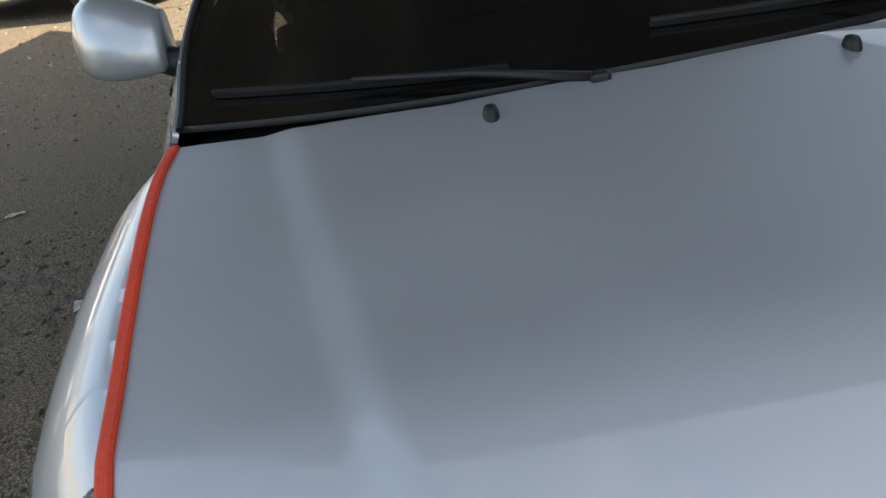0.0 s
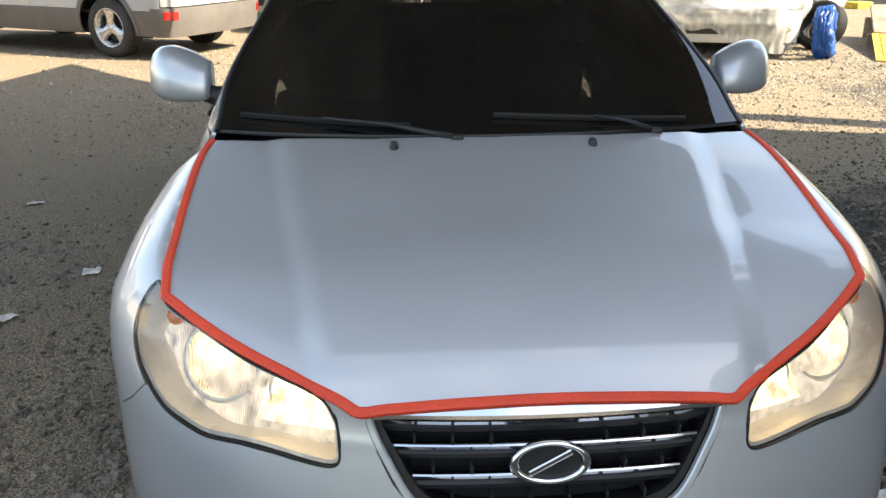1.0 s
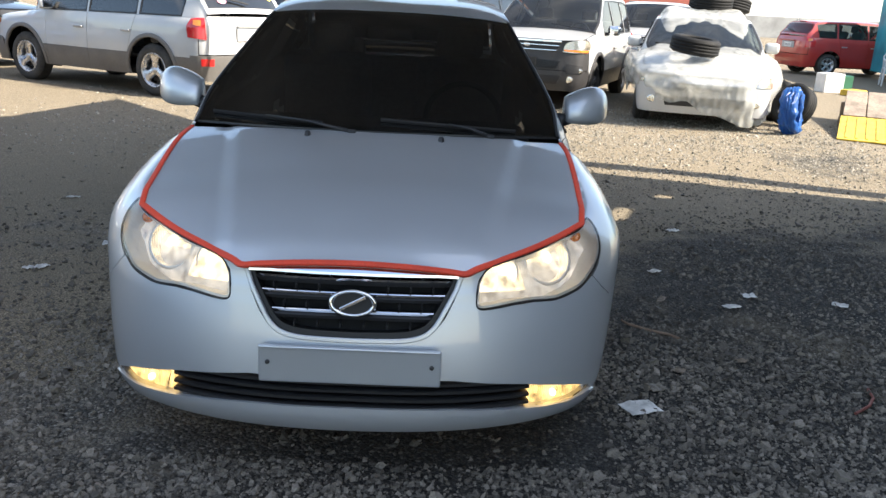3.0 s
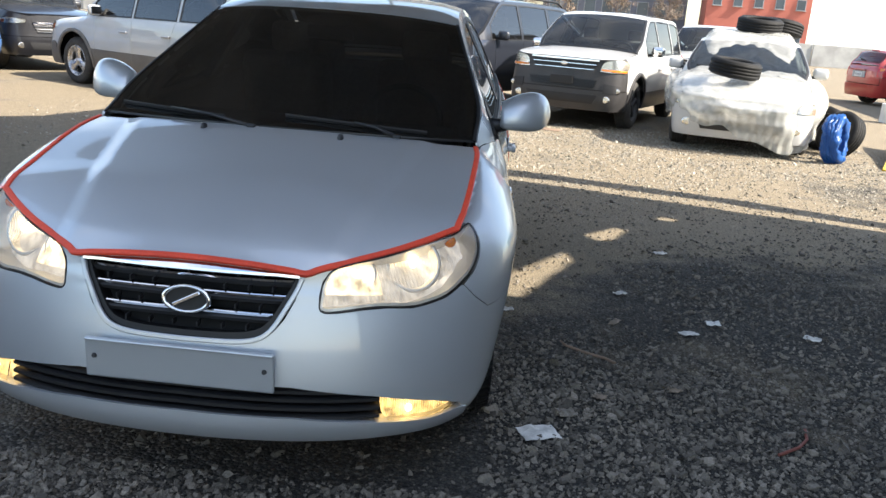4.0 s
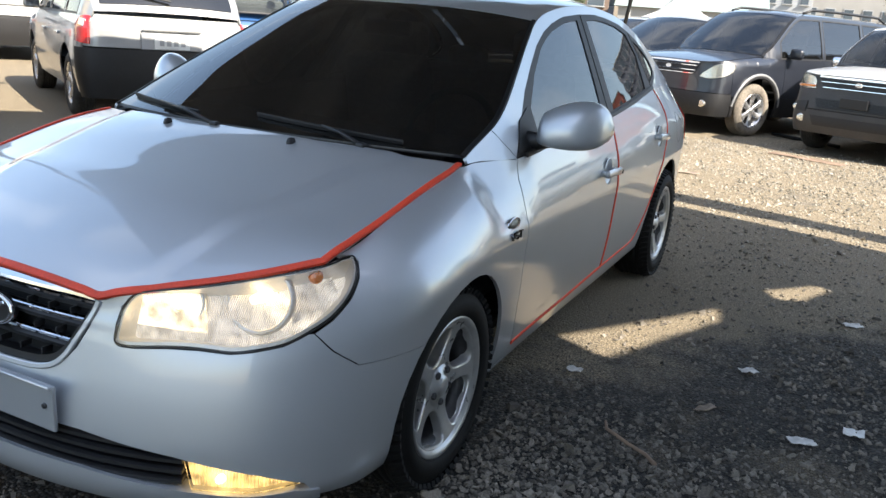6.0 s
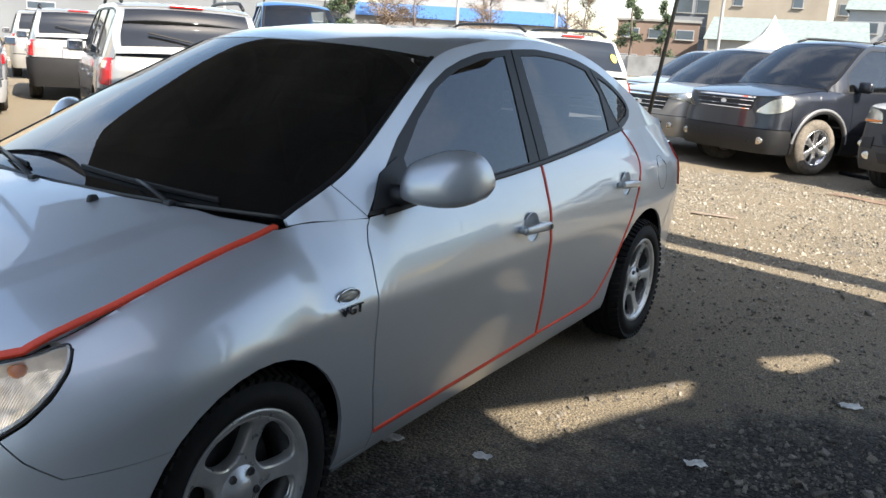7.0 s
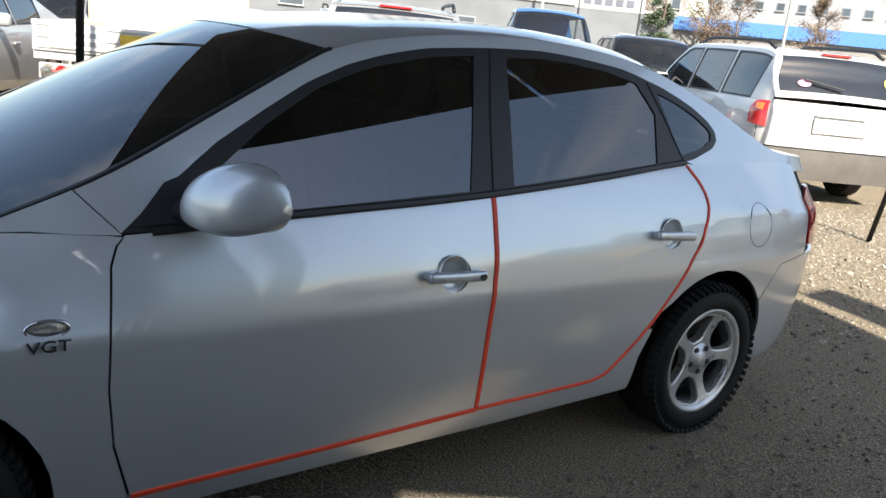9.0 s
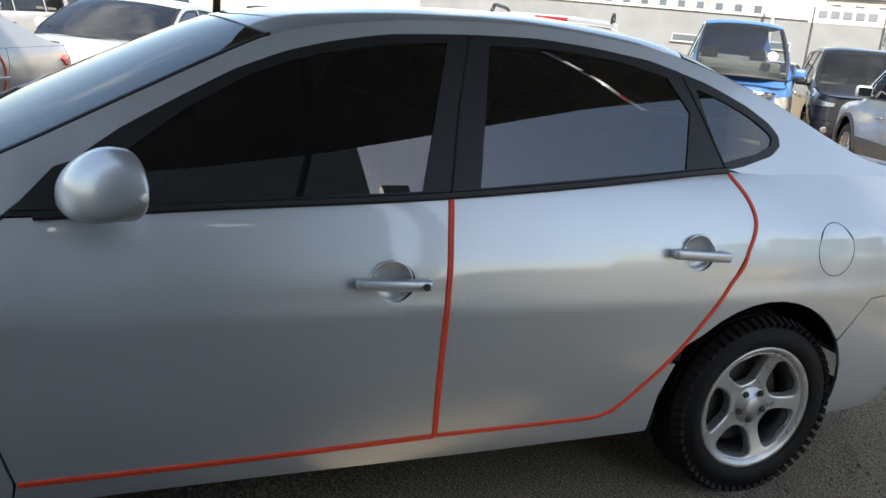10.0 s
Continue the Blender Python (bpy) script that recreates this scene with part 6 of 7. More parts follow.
def stones():
    """Loose crushed stones over the trodden ground."""
    rng = np.random.default_rng(4)
    base = np.array([(-1, -1, -0.8), (1, -1, -0.8), (1, 1, -0.8), (-1, 1, -0.8), (-0.72, -0.72, 0.75), (0.72, -0.72, 0.75), (0.72, 0.72, 0.75), (-0.72, 0.72, 0.75)], float)
    tri = np.array([(4, 5, 6), (4, 6, 7), (0, 1, 5), (0, 5, 4), (1, 2, 6), (1, 6, 5), (2, 3, 7), (2, 7, 6), (3, 0, 4), (3, 4, 7)])
    spans = ((-5.0, 7.0, -3.2, 10.5, 30000), (-3.6, 4.3, -2.2, 3.4, 80000), (-2.8, 3.2, -2.1, 1.6, 95000), (0.2, 4.2, 1.7, 5.7, 22000), (-2.5, 6.0, 4.3, 11.0, 48000))
    xy = []
    for a, b, c, d, k in spans:
        q = np.stack([rng.uniform(a, b, k), rng.uniform(c, d, k)], 1)
        edge = np.minimum.reduce([q[:, 0] - a, b - q[:, 0], q[:, 1] - c, d - q[:, 1]])
        xy.append(q[rng.random(k) < np.clip(edge / 0.9, 0, 1)])
    xy = np.vstack(xy)
    n = len(xy)
    dens = np.array([noise.noise((x * 1.3, y * 1.3, 1.0)) + 0.5 * noise.noise((x * 4, y * 4, 6.0)) for x, y in xy])
    keep = dens > rng.uniform(-1.1, 0.35, n)
    trodden = np.clip((-0.6 - 0.5 * xy[:, 0] + 0.9 * xy[:, 1]) / 2.0, 0, 1) * np.clip((6.2 - xy[:, 1]) / 1.2, 0, 1)
    beside = np.clip((xy[:, 0] - 0.4) / 0.2, 0, 1) * np.clip((2.0 - xy[:, 0]) / 0.5, 0, 1) * np.clip((xy[:, 1] - 1.7) / 0.3, 0, 1) * np.clip((4.4 - xy[:, 1]) / 0.5, 0, 1)
    keep &= rng.random(n) > np.maximum(0.72 * trodden, 0.85 * beside)
    wheel_zone = (np.abs(xy[:, 0]) < 0.85) & (xy[:, 1] > 0.15) & (xy[:, 1] < 4.4)
    xy = xy[keep & ~(wheel_zone & (rng.random(n) < 0.93))]
    n = len(xy)
    size = 0.0036 + 0.0078 * rng.random(n) ** 2.4 + 0.010 * (rng.random(n) > 0.985)
    ang = rng.uniform(0, 2 * np.pi, n)
    jit = base[None] * rng.uniform(0.6, 1.2, (n, 8, 1)) + rng.normal(0, 0.16, (n, 8, 3))
    jit *= size[:, None, None] * np.stack([rng.uniform(0.85, 1.45, n), rng.uniform(0.7, 1.1, n), rng.uniform(0.55, 0.95, n)], 1)[:, None]
    c, s = np.cos(ang)[:, None], np.sin(ang)[:, None]
    lean = rng.normal(0, 0.35, (n, 2))
    jit[:, :, 2] += jit[:, :, 0] * lean[:, :1] + jit[:, :, 1] * lean[:, 1:]
    x = jit[:, :, 0] * c - jit[:, :, 1] * s + xy[:, :1]
    y = jit[:, :, 0] * s + jit[:, :, 1] * c + xy[:, 1:]
    z = jit[:, :, 2] + size[:, None] * 0.30 + np.array([ground_z(a, b) for a, b in xy])[:, None]
    # stones beyond the shadow's edge take the sun-brightened colour
    pale = xy[:, 1] + 0.35 * np.sin(1.7 * xy[:, 0]) + rng.normal(0, 0.4, n) > 4.9
    for group_, material, label in ((~pale, STONE, "loose dark grey and brown crushed stones on the ground"), (pale, SUNLIT_STONE, "grey crushed stones on the ground, coloured paler where the sun falls")):
        k = int(group_.sum())
        me = bpy.data.meshes.new("gravel_stones")
        me.from_pydata(np.stack([x[group_], y[group_], z[group_]], -1).reshape(-1, 3).tolist(), [], (tri[None] + 8 * np.arange(k)[:, None, None]).reshape(-1, 3).tolist())
        me.materials.append(material)
        tagged(new("gravel_stones", me), label, "gravel", "", "stuff")


def litter(name, label, x, y, sx, sy, turn, material, h=0.006, seed=0, category="litter"):
    """A crumpled flat scrap lying on the gravel."""
    bm = bmesh.new()
    bmesh.ops.create_grid(bm, x_segments=10, y_segments=8, size=1)
    for v in bm.verts:
        a, b = v.co.x, v.co.y
        w = noise.noise((a * 2 + seed, b * 2, seed)) * 0.35
        v.co = (a * sx / 2 * (1 + 0.18 * w), b * sy / 2 * (1 + 0.18 * w), h + (h * 1.6) * noise.noise((a * 1.7 + seed, b * 1.7, 3)) + 0.003)
    r = bmesh.ops.extrude_face_region(bm, geom=bm.faces[:])
    bmesh.ops.translate(bm, verts=[v for v in r["geom"] if isinstance(v, bmesh.types.BMVert)], vec=(0, 0, 0.0025))
    bmesh.ops.recalc_face_normals(bm, faces=bm.faces[:])
    ob = part(name, bm, material, None, label)
    ob.matrix_world = pose(x, y, ground_z(x, y), 0, 0, turn)
    return tagged(ob, label, category, "scraps on the gravel")


# ---- distance ----
PLASTER = {k: mat("plaster_" + k, c, 0.85, 0, grain=0.06, stain=0.12, stain_scale=0.4) for k, c in
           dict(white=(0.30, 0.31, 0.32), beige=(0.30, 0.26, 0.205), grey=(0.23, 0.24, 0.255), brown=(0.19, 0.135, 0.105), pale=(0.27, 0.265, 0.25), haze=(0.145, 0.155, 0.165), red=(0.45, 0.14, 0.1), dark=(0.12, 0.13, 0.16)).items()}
WINDOW_FAR = mat("far_window_glass", (0.06, 0.08, 0.10), 0.15, 0, stain=0.3, stain_scale=0.3)
BLUE_ROOF = mat("blue_sheet_roof", (0.06, 0.16, 0.36), 0.5, 0, stain=0.15)
TILE_ROOF = mat("grey_green_roof", (0.20, 0.24, 0.23), 0.7, 0, grain=0.1, stain=0.2)
CANVAS = mat("cream_canvas", (0.55, 0.52, 0.46), 0.8, 0, stain=0.1)
BARK = mat("bark", (0.13, 0.10, 0.08), 0.9, 0, grain=0.3, bump=0.3)
TWIG = mat("dry_twigs", (0.19, 0.14, 0.10), 0.95, 0, vary=0.4)
NEEDLE = mat("pine_needles", (0.06, 0.085, 0.045), 0.9, 0, vary=0.45)
CONCRETE = mat("grey_concrete", (0.32, 0.32, 0.31), 0.9, 0, grain=0.12, stain=0.25, stain_scale=0.8)


def house(name, label, at, turn, w, d, h, wall, floors, bays, roof="flat", roof_mat=None, win=(0.9, 1.1), group="buildings round the lot"):
    b = thing(name, label, "building", at, turn, group)
    part("wall", soft_box(w, d, h, (0, d / 2, h / 2), 0.03), wall, b)
    if roof == "flat":
        part("roof", soft_box(w + 0.3, d + 0.3, 0.25, (0, d / 2, h + 0.12), 0.03), roof_mat or CONCRETE, b)
    else:
        bm = bmesh.new()
        rise = roof
        q = [(-w / 2 - 0.4, -0.4, h), (w / 2 + 0.4, -0.4, h), (w / 2 + 0.4, d + 0.4, h), (-w / 2 - 0.4, d + 0.4, h), (-w / 2 - 0.2, d / 2, h + rise), (w / 2 + 0.2, d / 2, h + rise)]
        vs = [bm.verts.new(v) for v in q]
        for f in ((0, 1, 5, 4), (2, 3, 4, 5), (1, 2, 5), (3, 0, 4), (3, 2, 1, 0)):
            bm.faces.new([vs[i] for i in f])
        part("roof", bm, roof_mat or TILE_ROOF, b)
    for f in range(floors):
        for k in range(bays):
            x = (k + 0.5) / bays * w - w / 2
            z = (f + 0.55) / floors * h
            wo = part("window", soft_box(win[0] + 0.16, 0.10, win[1] + 0.16, (x, -0.02, z), 0.01), PLASTER["white"] if wall is not PLASTER["white"] else PLASTER["grey"], b)
            part("pane", soft_box(win[0], 0.06, win[1], (x, -0.06, z), 0.005), WINDOW_FAR, wo)
            part("sill", soft_box(win[0] + 0.3, 0.2, 0.08, (x, -0.10, z - win[1] / 2 - 0.1), 0.01), CONCRETE, wo)
    return b


def tree(label, at, h, spread, crown_mat, seed, pine=False):
    rng = random.Random(seed)
    t = thing("tree", label, "tree", at, rng.uniform(0, 360), "trees in the distance")
    trunk = tube([(0, 0, 0), (0.1 * spread, 0.05, h * 0.3), (0.05, -0.08 * spread, h * 0.62), (0, 0, h * 0.93)], [0.045 * h * 0.5, 0.03 * h * 0.5, 0.02 * h * 0.5, 0.01], 8)
    tips = []
    for k in range(16):
        z = h * rng.uniform(0.28, 0.9)
        a = rng.uniform(0, 2 * math.pi)
        r = spread * (1.15 - z / h) * (0.9 if pine else 1.0) * rng.uniform(0.6, 1.0)
        up = -0.05 * h if pine else 0.14 * h
        p = [(0, 0, z), (0.5 * r * math.cos(a), 0.5 * r * math.sin(a), z + up * 0.5), (r * math.cos(a), r * math.sin(a), z + up)]
        tube(p, [0.018 * h * 0.4, 0.012 * h * 0.4, 0.004 * h], 5, True, trunk)
        tips += [(Vector(p[1]), r * 0.4), (Vector(p[2]), r * 0.45), (Vector(p[1]).lerp(Vector(p[2]), 0.5), r * 0.4)]
    part("trunk", trunk, BARK, t)
    vs, fs = [], []
    for c, r in tips:
        for _ in range(60 if pine else 46):
            o = c + Vector((rng.gauss(0, 0.5), rng.gauss(0, 0.5), rng.gauss(0, 0.4))) * max(0.25, r)
            d = Vector((rng.uniform(-1, 1), rng.uniform(-1, 1), rng.uniform(-0.6, 1))).normalized() * (0.035 * h if not pine else 0.028 * h)
            s = d.orthogonal().normalized() * (0.004 * h if not pine else 0.009 * h)
            i = len(vs)
            vs += [o - s, o + s, o + d]
            fs.append((i, i + 1, i + 2))
    raw("crown", vs, fs, crown_mat, t)
    return t


def canvas_tent(at, turn):
    t = thing("canvas_tent", "cream canvas pavilion with a pointed roof", "tent", at, turn)
    n, ring = 16, []
    verts, faces = [(0, 0, 5.0)], []
    prof = [(0.25, 4.4), (0.8, 3.6), (1.6, 2.9), (2.6, 2.45), (2.7, 2.1)]
    for r, z in prof:
        for k in range(n):
            a = 2 * math.pi * k / n
            q = (abs(math.cos(a)) ** 6 + abs(math.sin(a)) ** 6) ** (-1 / 6)
            verts.append((r * q * math.cos(a), r * q * math.sin(a), z))
    for k in range(n):
        faces.append((0, 1 + k, 1 + (k + 1) % n))
        for j in range(len(prof) - 1):
            b0, b1 = 1 + j * n, 1 + (j + 1) * n
            faces.append((b0 + k, b1 + k, b1 + (k + 1) % n, b0 + (k + 1) % n))
    raw("canopy", verts, faces, CANVAS, t)
    for sx in (-2.5, 2.5):
        for sy in (-2.5, 2.5):
            part("post", tube([(sx, sy, 0), (sx, sy, 2.3)], 0.05, 8), PLASTER["white"], t)
    return t


def distance():
    house("house", "white multi-storey block with rows of dark windows", (-6.0, 104, 0), 5, 17, 12, 22, PLASTER["pale"], 7, 9)
    house("house", "beige plastered building with bare side wall", (-20, 96, 0), 12, 12, 12, 16, PLASTER["beige"], 3, 2)
    house("house", "grey office block with dark windows", (14, 112, 0), 0, 18, 12, 24, PLASTER["dark"], 8, 8, win=(1.3, 1.6))
    house("house", "red-brown brick building at the lot's far side", (30, 105, 0), -8, 12, 10, 20, PLASTER["red"], 5, 5)
    house("house", "low house with grey-green gabled roof and white windows", (-14.5, 80, 0), 9, 13, 8, 3.6, PLASTER["pale"], 1, 6, 2.2, TILE_ROOF, (0.8, 0.9))
    house("house", "white gabled house with small windows", (-8, 90, 0), 5, 6, 7, 7.2, PLASTER["white"], 2, 4, 2.0, TILE_ROOF, (0.7, 0.9))
    house("house", "brown two-storey shop house with pale band", (-27.5, 84, 0), 17, 8, 8, 5.2, PLASTER["brown"], 2, 3, "flat", PLASTER["pale"], (1.6, 0.8))
    house("house", "blue-grey glass-fronted block behind the shop house", (-29, 112, 0), 14, 12, 10, 20, PLASTER["grey"], 6, 5, win=(1.8, 1.6))
    house("house", "long low building with blue sheet roof", (-47, 76, 0), 33, 24, 8, 4.2, PLASTER["pale"], 1, 10, 1.5, BLUE_ROOF, (1.0, 0.9))
    house("house", "white building with rows of small windows", (-58, 96, 0), 30, 22, 12, 17, PLASTER["white"], 5, 9, win=(0.8, 0.8))
    house("house", "hillside house with dark roof", (-70, 80, 0), 42, 12, 9, 9, PLASTER["pale"], 3, 5, 2.5, TILE_ROOF)
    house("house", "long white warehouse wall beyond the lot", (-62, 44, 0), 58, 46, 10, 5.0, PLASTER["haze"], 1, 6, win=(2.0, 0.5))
    house("house", "pale apartment block far off", (-95, 70, 0), 50, 24, 12, 24, PLASTER["grey"], 8, 10)
    # sign on the warehouse, its writing too small to read
    sg = thing("sign_board", "white sign board with dark writing on posts", "sign", (-44, 49, 0), 45)
    part("board", soft_box(5.2, 0.12, 1.2, (0, 0, 4.9), 0.03), PLASTER["white"], sg)
    for k in range(5):
        part("lettering", soft_box(0.55, 0.03, 0.5, (-1.7 + 0.8 * k, -0.08, 4.95), 0.01), PLASTER["dark"], sg)
    for sx in (-2.3, 2.3):
        part("post", tube([(sx, 0, 0), (sx, 0, 5.4)], 0.08, 8), DARK_METAL, sg)
    canvas_tent((-11.8, 63, 0), 20)
    fence = thing("lot_wall", "pale block wall along the lot's far edge", "wall", (0, 0, 0), kind="structure")
    for k in range(16):
        x0, y0 = -44 + 5.5 * k, 70 - 0.12 * k
        part("wall_panel", soft_box(5.46, 0.2, 1.7, (x0, y0, 0.85), 0.02), CONCRETE, fence)
    rng = random.Random(3)
    for k, (x, y, h, sp, pine) in enumerate([(-30, 72, 7, 2.6, False), (-33.5, 75, 8, 3, False), (-26.5, 74, 8.5, 1.8, True), (-24.5, 77, 7.5, 1.7, True), (-39, 70, 7, 2.6, False), (-42, 74, 8, 2.8, False),
                                             (-46, 68, 8, 3, False), (-50, 62, 9, 2.4, True), (-54, 65, 9, 3, False), (-52, 71, 10, 3.2, False), (2, 78, 6, 2.5, False), (6, 80, 7, 2.8, False), (10, 76, 6, 2.6, False), (15, 80, 6.5, 2.6, False)]):
        tree("dark green pine" + " behind the lot's wall" if pine else "bare brown winter tree behind the lot's wall", (x, y, 0), h, sp, NEEDLE if pine else TWIG, k, pine)
    for k, (x, y, h) in enumerate([(-33.5, 73, 11), (-40, 66, 10), (-18, 72, 12), (-55, 52, 11)]):
        p = thing("utility_pole", "grey concrete utility pole with a crossarm", "pole", (x, y, 0), 20 * k, "utility poles")
        part("shaft", tube([(0, 0, 0), (0, 0, h)], [0.16, 0.10], 10), CONCRETE, p)
        part("crossarm", soft_box(1.8, 0.1, 0.1, (0, 0, h - 0.8), 0.01), DARK_METAL, p)


# ---- ground ----
def ground_z(x, y):
    near = max(0.0, 1 - max(0, math.hypot(x, y - 4) - 9) / 6)
    if not near:
        return 0.0
    h = noise.fractal((x * 0.35, y * 0.35, 3.1), 1.0, 2.0, 3) * 0.018 + noise.noise((x * 3.1, y * 3.1, 7)) * 0.006
    flat = min(1.0, max(0.0, (abs(x) - 1.0) / 0.8)) if -0.2 < y < 4.7 else 1.0
    return h * near * (0.3 + 0.7 * flat)


def ground():
    xs = np.r_[np.linspace(-2000, -60, 10), np.linspace(-50, -12, 12), np.linspace(-11, 11, 170), np.linspace(12, 50, 12), np.linspace(60, 2000, 10)]
    ys = np.r_[np.linspace(-2000, -60, 10), np.linspace(-50, -7, 12), np.linspace(-6, 16, 170), np.linspace(17, 60, 12), np.linspace(80, 2000, 10)]
    verts = [(x, y, ground_z(x, y)) for y in ys for x in xs]
    k = len(xs)
    faces = [[j * k + i, j * k + i + 1, (j + 1) * k + i + 1, (j + 1) * k + i] for j in range(len(ys) - 1) for i in range(k - 1)]
    return tagged(raw("ground", verts, faces, GRAVEL, None, "", True), "grey crushed gravel, toned darker towards its shaded front right, with trodden brown earth", "ground", "", "structure")


def gravel_material():
    """Crushed grey stone pressed into brown earth: patches of earth, a layer of stones of two sizes, fine sand. Shade
    is toned into the stones.
    """
    m = bpy.data.materials.new("gravel_ground")
    m.use_nodes = True
    n, l = m.node_tree.nodes, m.node_tree.links
    b = n["Principled BSDF"]
    b.inputs["Roughness"].default_value = 0.95
    tc = n.new("ShaderNodeTexCoord")

    def tex(kind, scale, **kw):
        t = n.new("ShaderNodeTex" + kind)
        t.inputs["Scale"].default_value = scale
        for k, v in kw.items():
            t.inputs[k].default_value = v
        l.new(tc.outputs["Object"], t.inputs["Vector"])
        return t

    def ramp(v, stops):
        r = n.new("ShaderNodeValToRGB")
        while len(r.color_ramp.elements) < len(stops):
            r.color_ramp.elements.new(0.5)
        for e, (p, c) in zip(r.color_ramp.elements, stops):
            e.position, e.color = p, (*c, 1)
        l.new(v, r.inputs["Fac"])
        return r.outputs["Color"]

    def mix(f, a, c, kind="MIX"):
        x = n.new("ShaderNodeMixRGB")
        x.blend_type = kind
        l.new(f, x.inputs[0]) if not isinstance(f, float) else setattr(x.inputs[0], "default_value", f)
        l.new(a, x.inputs[1])
        l.new(c, x.inputs[2])
        return x.outputs[0]

    v1, v2 = tex("Voronoi", 150, Randomness=1.0), tex("Voronoi", 66, Randomness=1.0)
    big, fine = tex("Noise", 0.55, Detail=5.0), tex("Noise", 140, Detail=4.0)
    mid = tex("Noise", 4.0, Detail=6.0)
    stone1 = ramp(v1.outputs["Color"], [(0.15, (0.014, 0.013, 0.011)), (0.5, (0.105, 0.094, 0.076)), (0.75, (0.22, 0.196, 0.159)), (0.93, (0.38, 0.34, 0.28))])
    stone2 = ramp(v2.outputs["Color"], [(0.15, (0.038, 0.034, 0.028)), (0.5, (0.118, 0.105, 0.086)), (0.75, (0.225, 0.200, 0.163)), (0.93, (0.38, 0.34, 0.28))])
    stones_ = mix(0.75, stone1, stone2)
    # stones scaled darker towards front right, the yard's shade put into their colour
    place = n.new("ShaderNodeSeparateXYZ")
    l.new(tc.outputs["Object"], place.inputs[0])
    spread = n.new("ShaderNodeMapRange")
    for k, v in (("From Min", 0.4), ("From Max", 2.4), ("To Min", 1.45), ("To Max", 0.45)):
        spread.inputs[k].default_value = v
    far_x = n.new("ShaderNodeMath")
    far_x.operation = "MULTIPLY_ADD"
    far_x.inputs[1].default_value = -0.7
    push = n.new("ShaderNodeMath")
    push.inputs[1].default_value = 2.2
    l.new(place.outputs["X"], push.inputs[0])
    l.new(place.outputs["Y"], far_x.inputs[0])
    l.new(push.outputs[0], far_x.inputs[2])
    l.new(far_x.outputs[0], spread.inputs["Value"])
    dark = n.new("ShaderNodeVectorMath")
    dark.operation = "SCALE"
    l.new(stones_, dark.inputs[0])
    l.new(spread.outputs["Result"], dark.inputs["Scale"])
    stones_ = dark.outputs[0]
    earth = ramp(fine.outputs["Fac"], [(0.30, (0.062, 0.048, 0.030)), (0.5, (0.185, 0.147, 0.096)), (0.72, (0.40, 0.328, 0.22))])
    where = n.new("ShaderNodeMath")
    where.operation = "ADD"
    l.new(big.outputs["Fac"], where.inputs[0])
    sc = n.new("ShaderNodeMath")
    sc.operation = "MULTIPLY"
    sc.inputs[1].default_value = 0.45
    l.new(mid.outputs["Fac"], sc.inputs[0])
    sep, lft, both_ = n.new("ShaderNodeSeparateXYZ"), n.new("ShaderNodeMapRange"), n.new("ShaderNodeMath")
    l.new(tc.outputs["Object"], sep.inputs[0])
    for k, v in (("From Min", -1.0), ("From Max", -2.1), ("To Min", 0.0), ("To Max", 0.3)):
        lft.inputs[k].default_value = v
    tilt = n.new("ShaderNodeMath")
    tilt.operation = "MULTIPLY_ADD"
    tilt.inputs[1].default_value = -0.9
    half_x = n.new("ShaderNodeMath")
    half_x.operation = "MULTIPLY"
    half_x.inputs[1].default_value = 0.5
    l.new(sep.outputs["X"], half_x.inputs[0])
    l.new(sep.outputs["Y"], tilt.inputs[0])
    l.new(half_x.outputs[0], tilt.inputs[2])
    l.new(tilt.outputs[0], lft.inputs["Value"])
    both_.operation = "ADD"
    l.new(sc.outputs[0], both_.inputs[0])
    l.new(lft.outputs["Result"], both_.inputs[1])
    l.new(both_.outputs[0], where.inputs[1])
    mask = ramp(where.outputs[0], [(0.76, (0, 0, 0)), (0.92, (1, 1, 1))])
    # contact shade between stones, multiplied into the colour along the cell edges
    gap = tex("Voronoi", 66, Randomness=1.0)
    gap.feature = "DISTANCE_TO_EDGE"
    gap_shade = ramp(gap.outputs["Distance"], [(0.0, (0.24, 0.22, 0.20)), (0.15, (1.0, 1.0, 1.0))])
    l.new(mix(1.0, mix(mask, stones_, earth), mix(mask, gap_shade, ramp(fine.outputs["Fac"], [(0.36, (0.62, 0.62, 0.62)), (0.58, (1, 1, 1))])), "MULTIPLY"), b.inputs["Base Color"])
    bp, bp2 = n.new("ShaderNodeBump"), n.new("ShaderNodeBump")
    bp.inputs["Strength"].default_value, bp.inputs["Distance"].default_value = 1.0, 0.025
    bp2.inputs["Strength"].default_value, bp2.inputs["Distance"].default_value = 0.7, 0.01
    bp.invert = True
    firm = n.new("ShaderNodeMath")
    firm.operation = "MULTIPLY_ADD"
    firm.inputs[1].default_value, firm.inputs[2].default_value = -0.72, 1.0
    l.new(mask, firm.inputs[0])
    l.new(firm.outputs[0], bp.inputs["Strength"])
    l.new(v2.outputs["Distance"], bp.inputs["Height"])
    l.new(fine.outputs["Fac"], bp2.inputs["Height"])
    l.new(bp.outputs["Normal"], bp2.inputs["Normal"])
    l.new(bp2.outputs["Normal"], b.inputs["Normal"])
    return m


GRAVEL = gravel_material()
CORRUGATED = mat("grey_sheet_metal", (0.11, 0.115, 0.12), 0.6, 0.0, grain=0.1, stain=0.2)
ground()


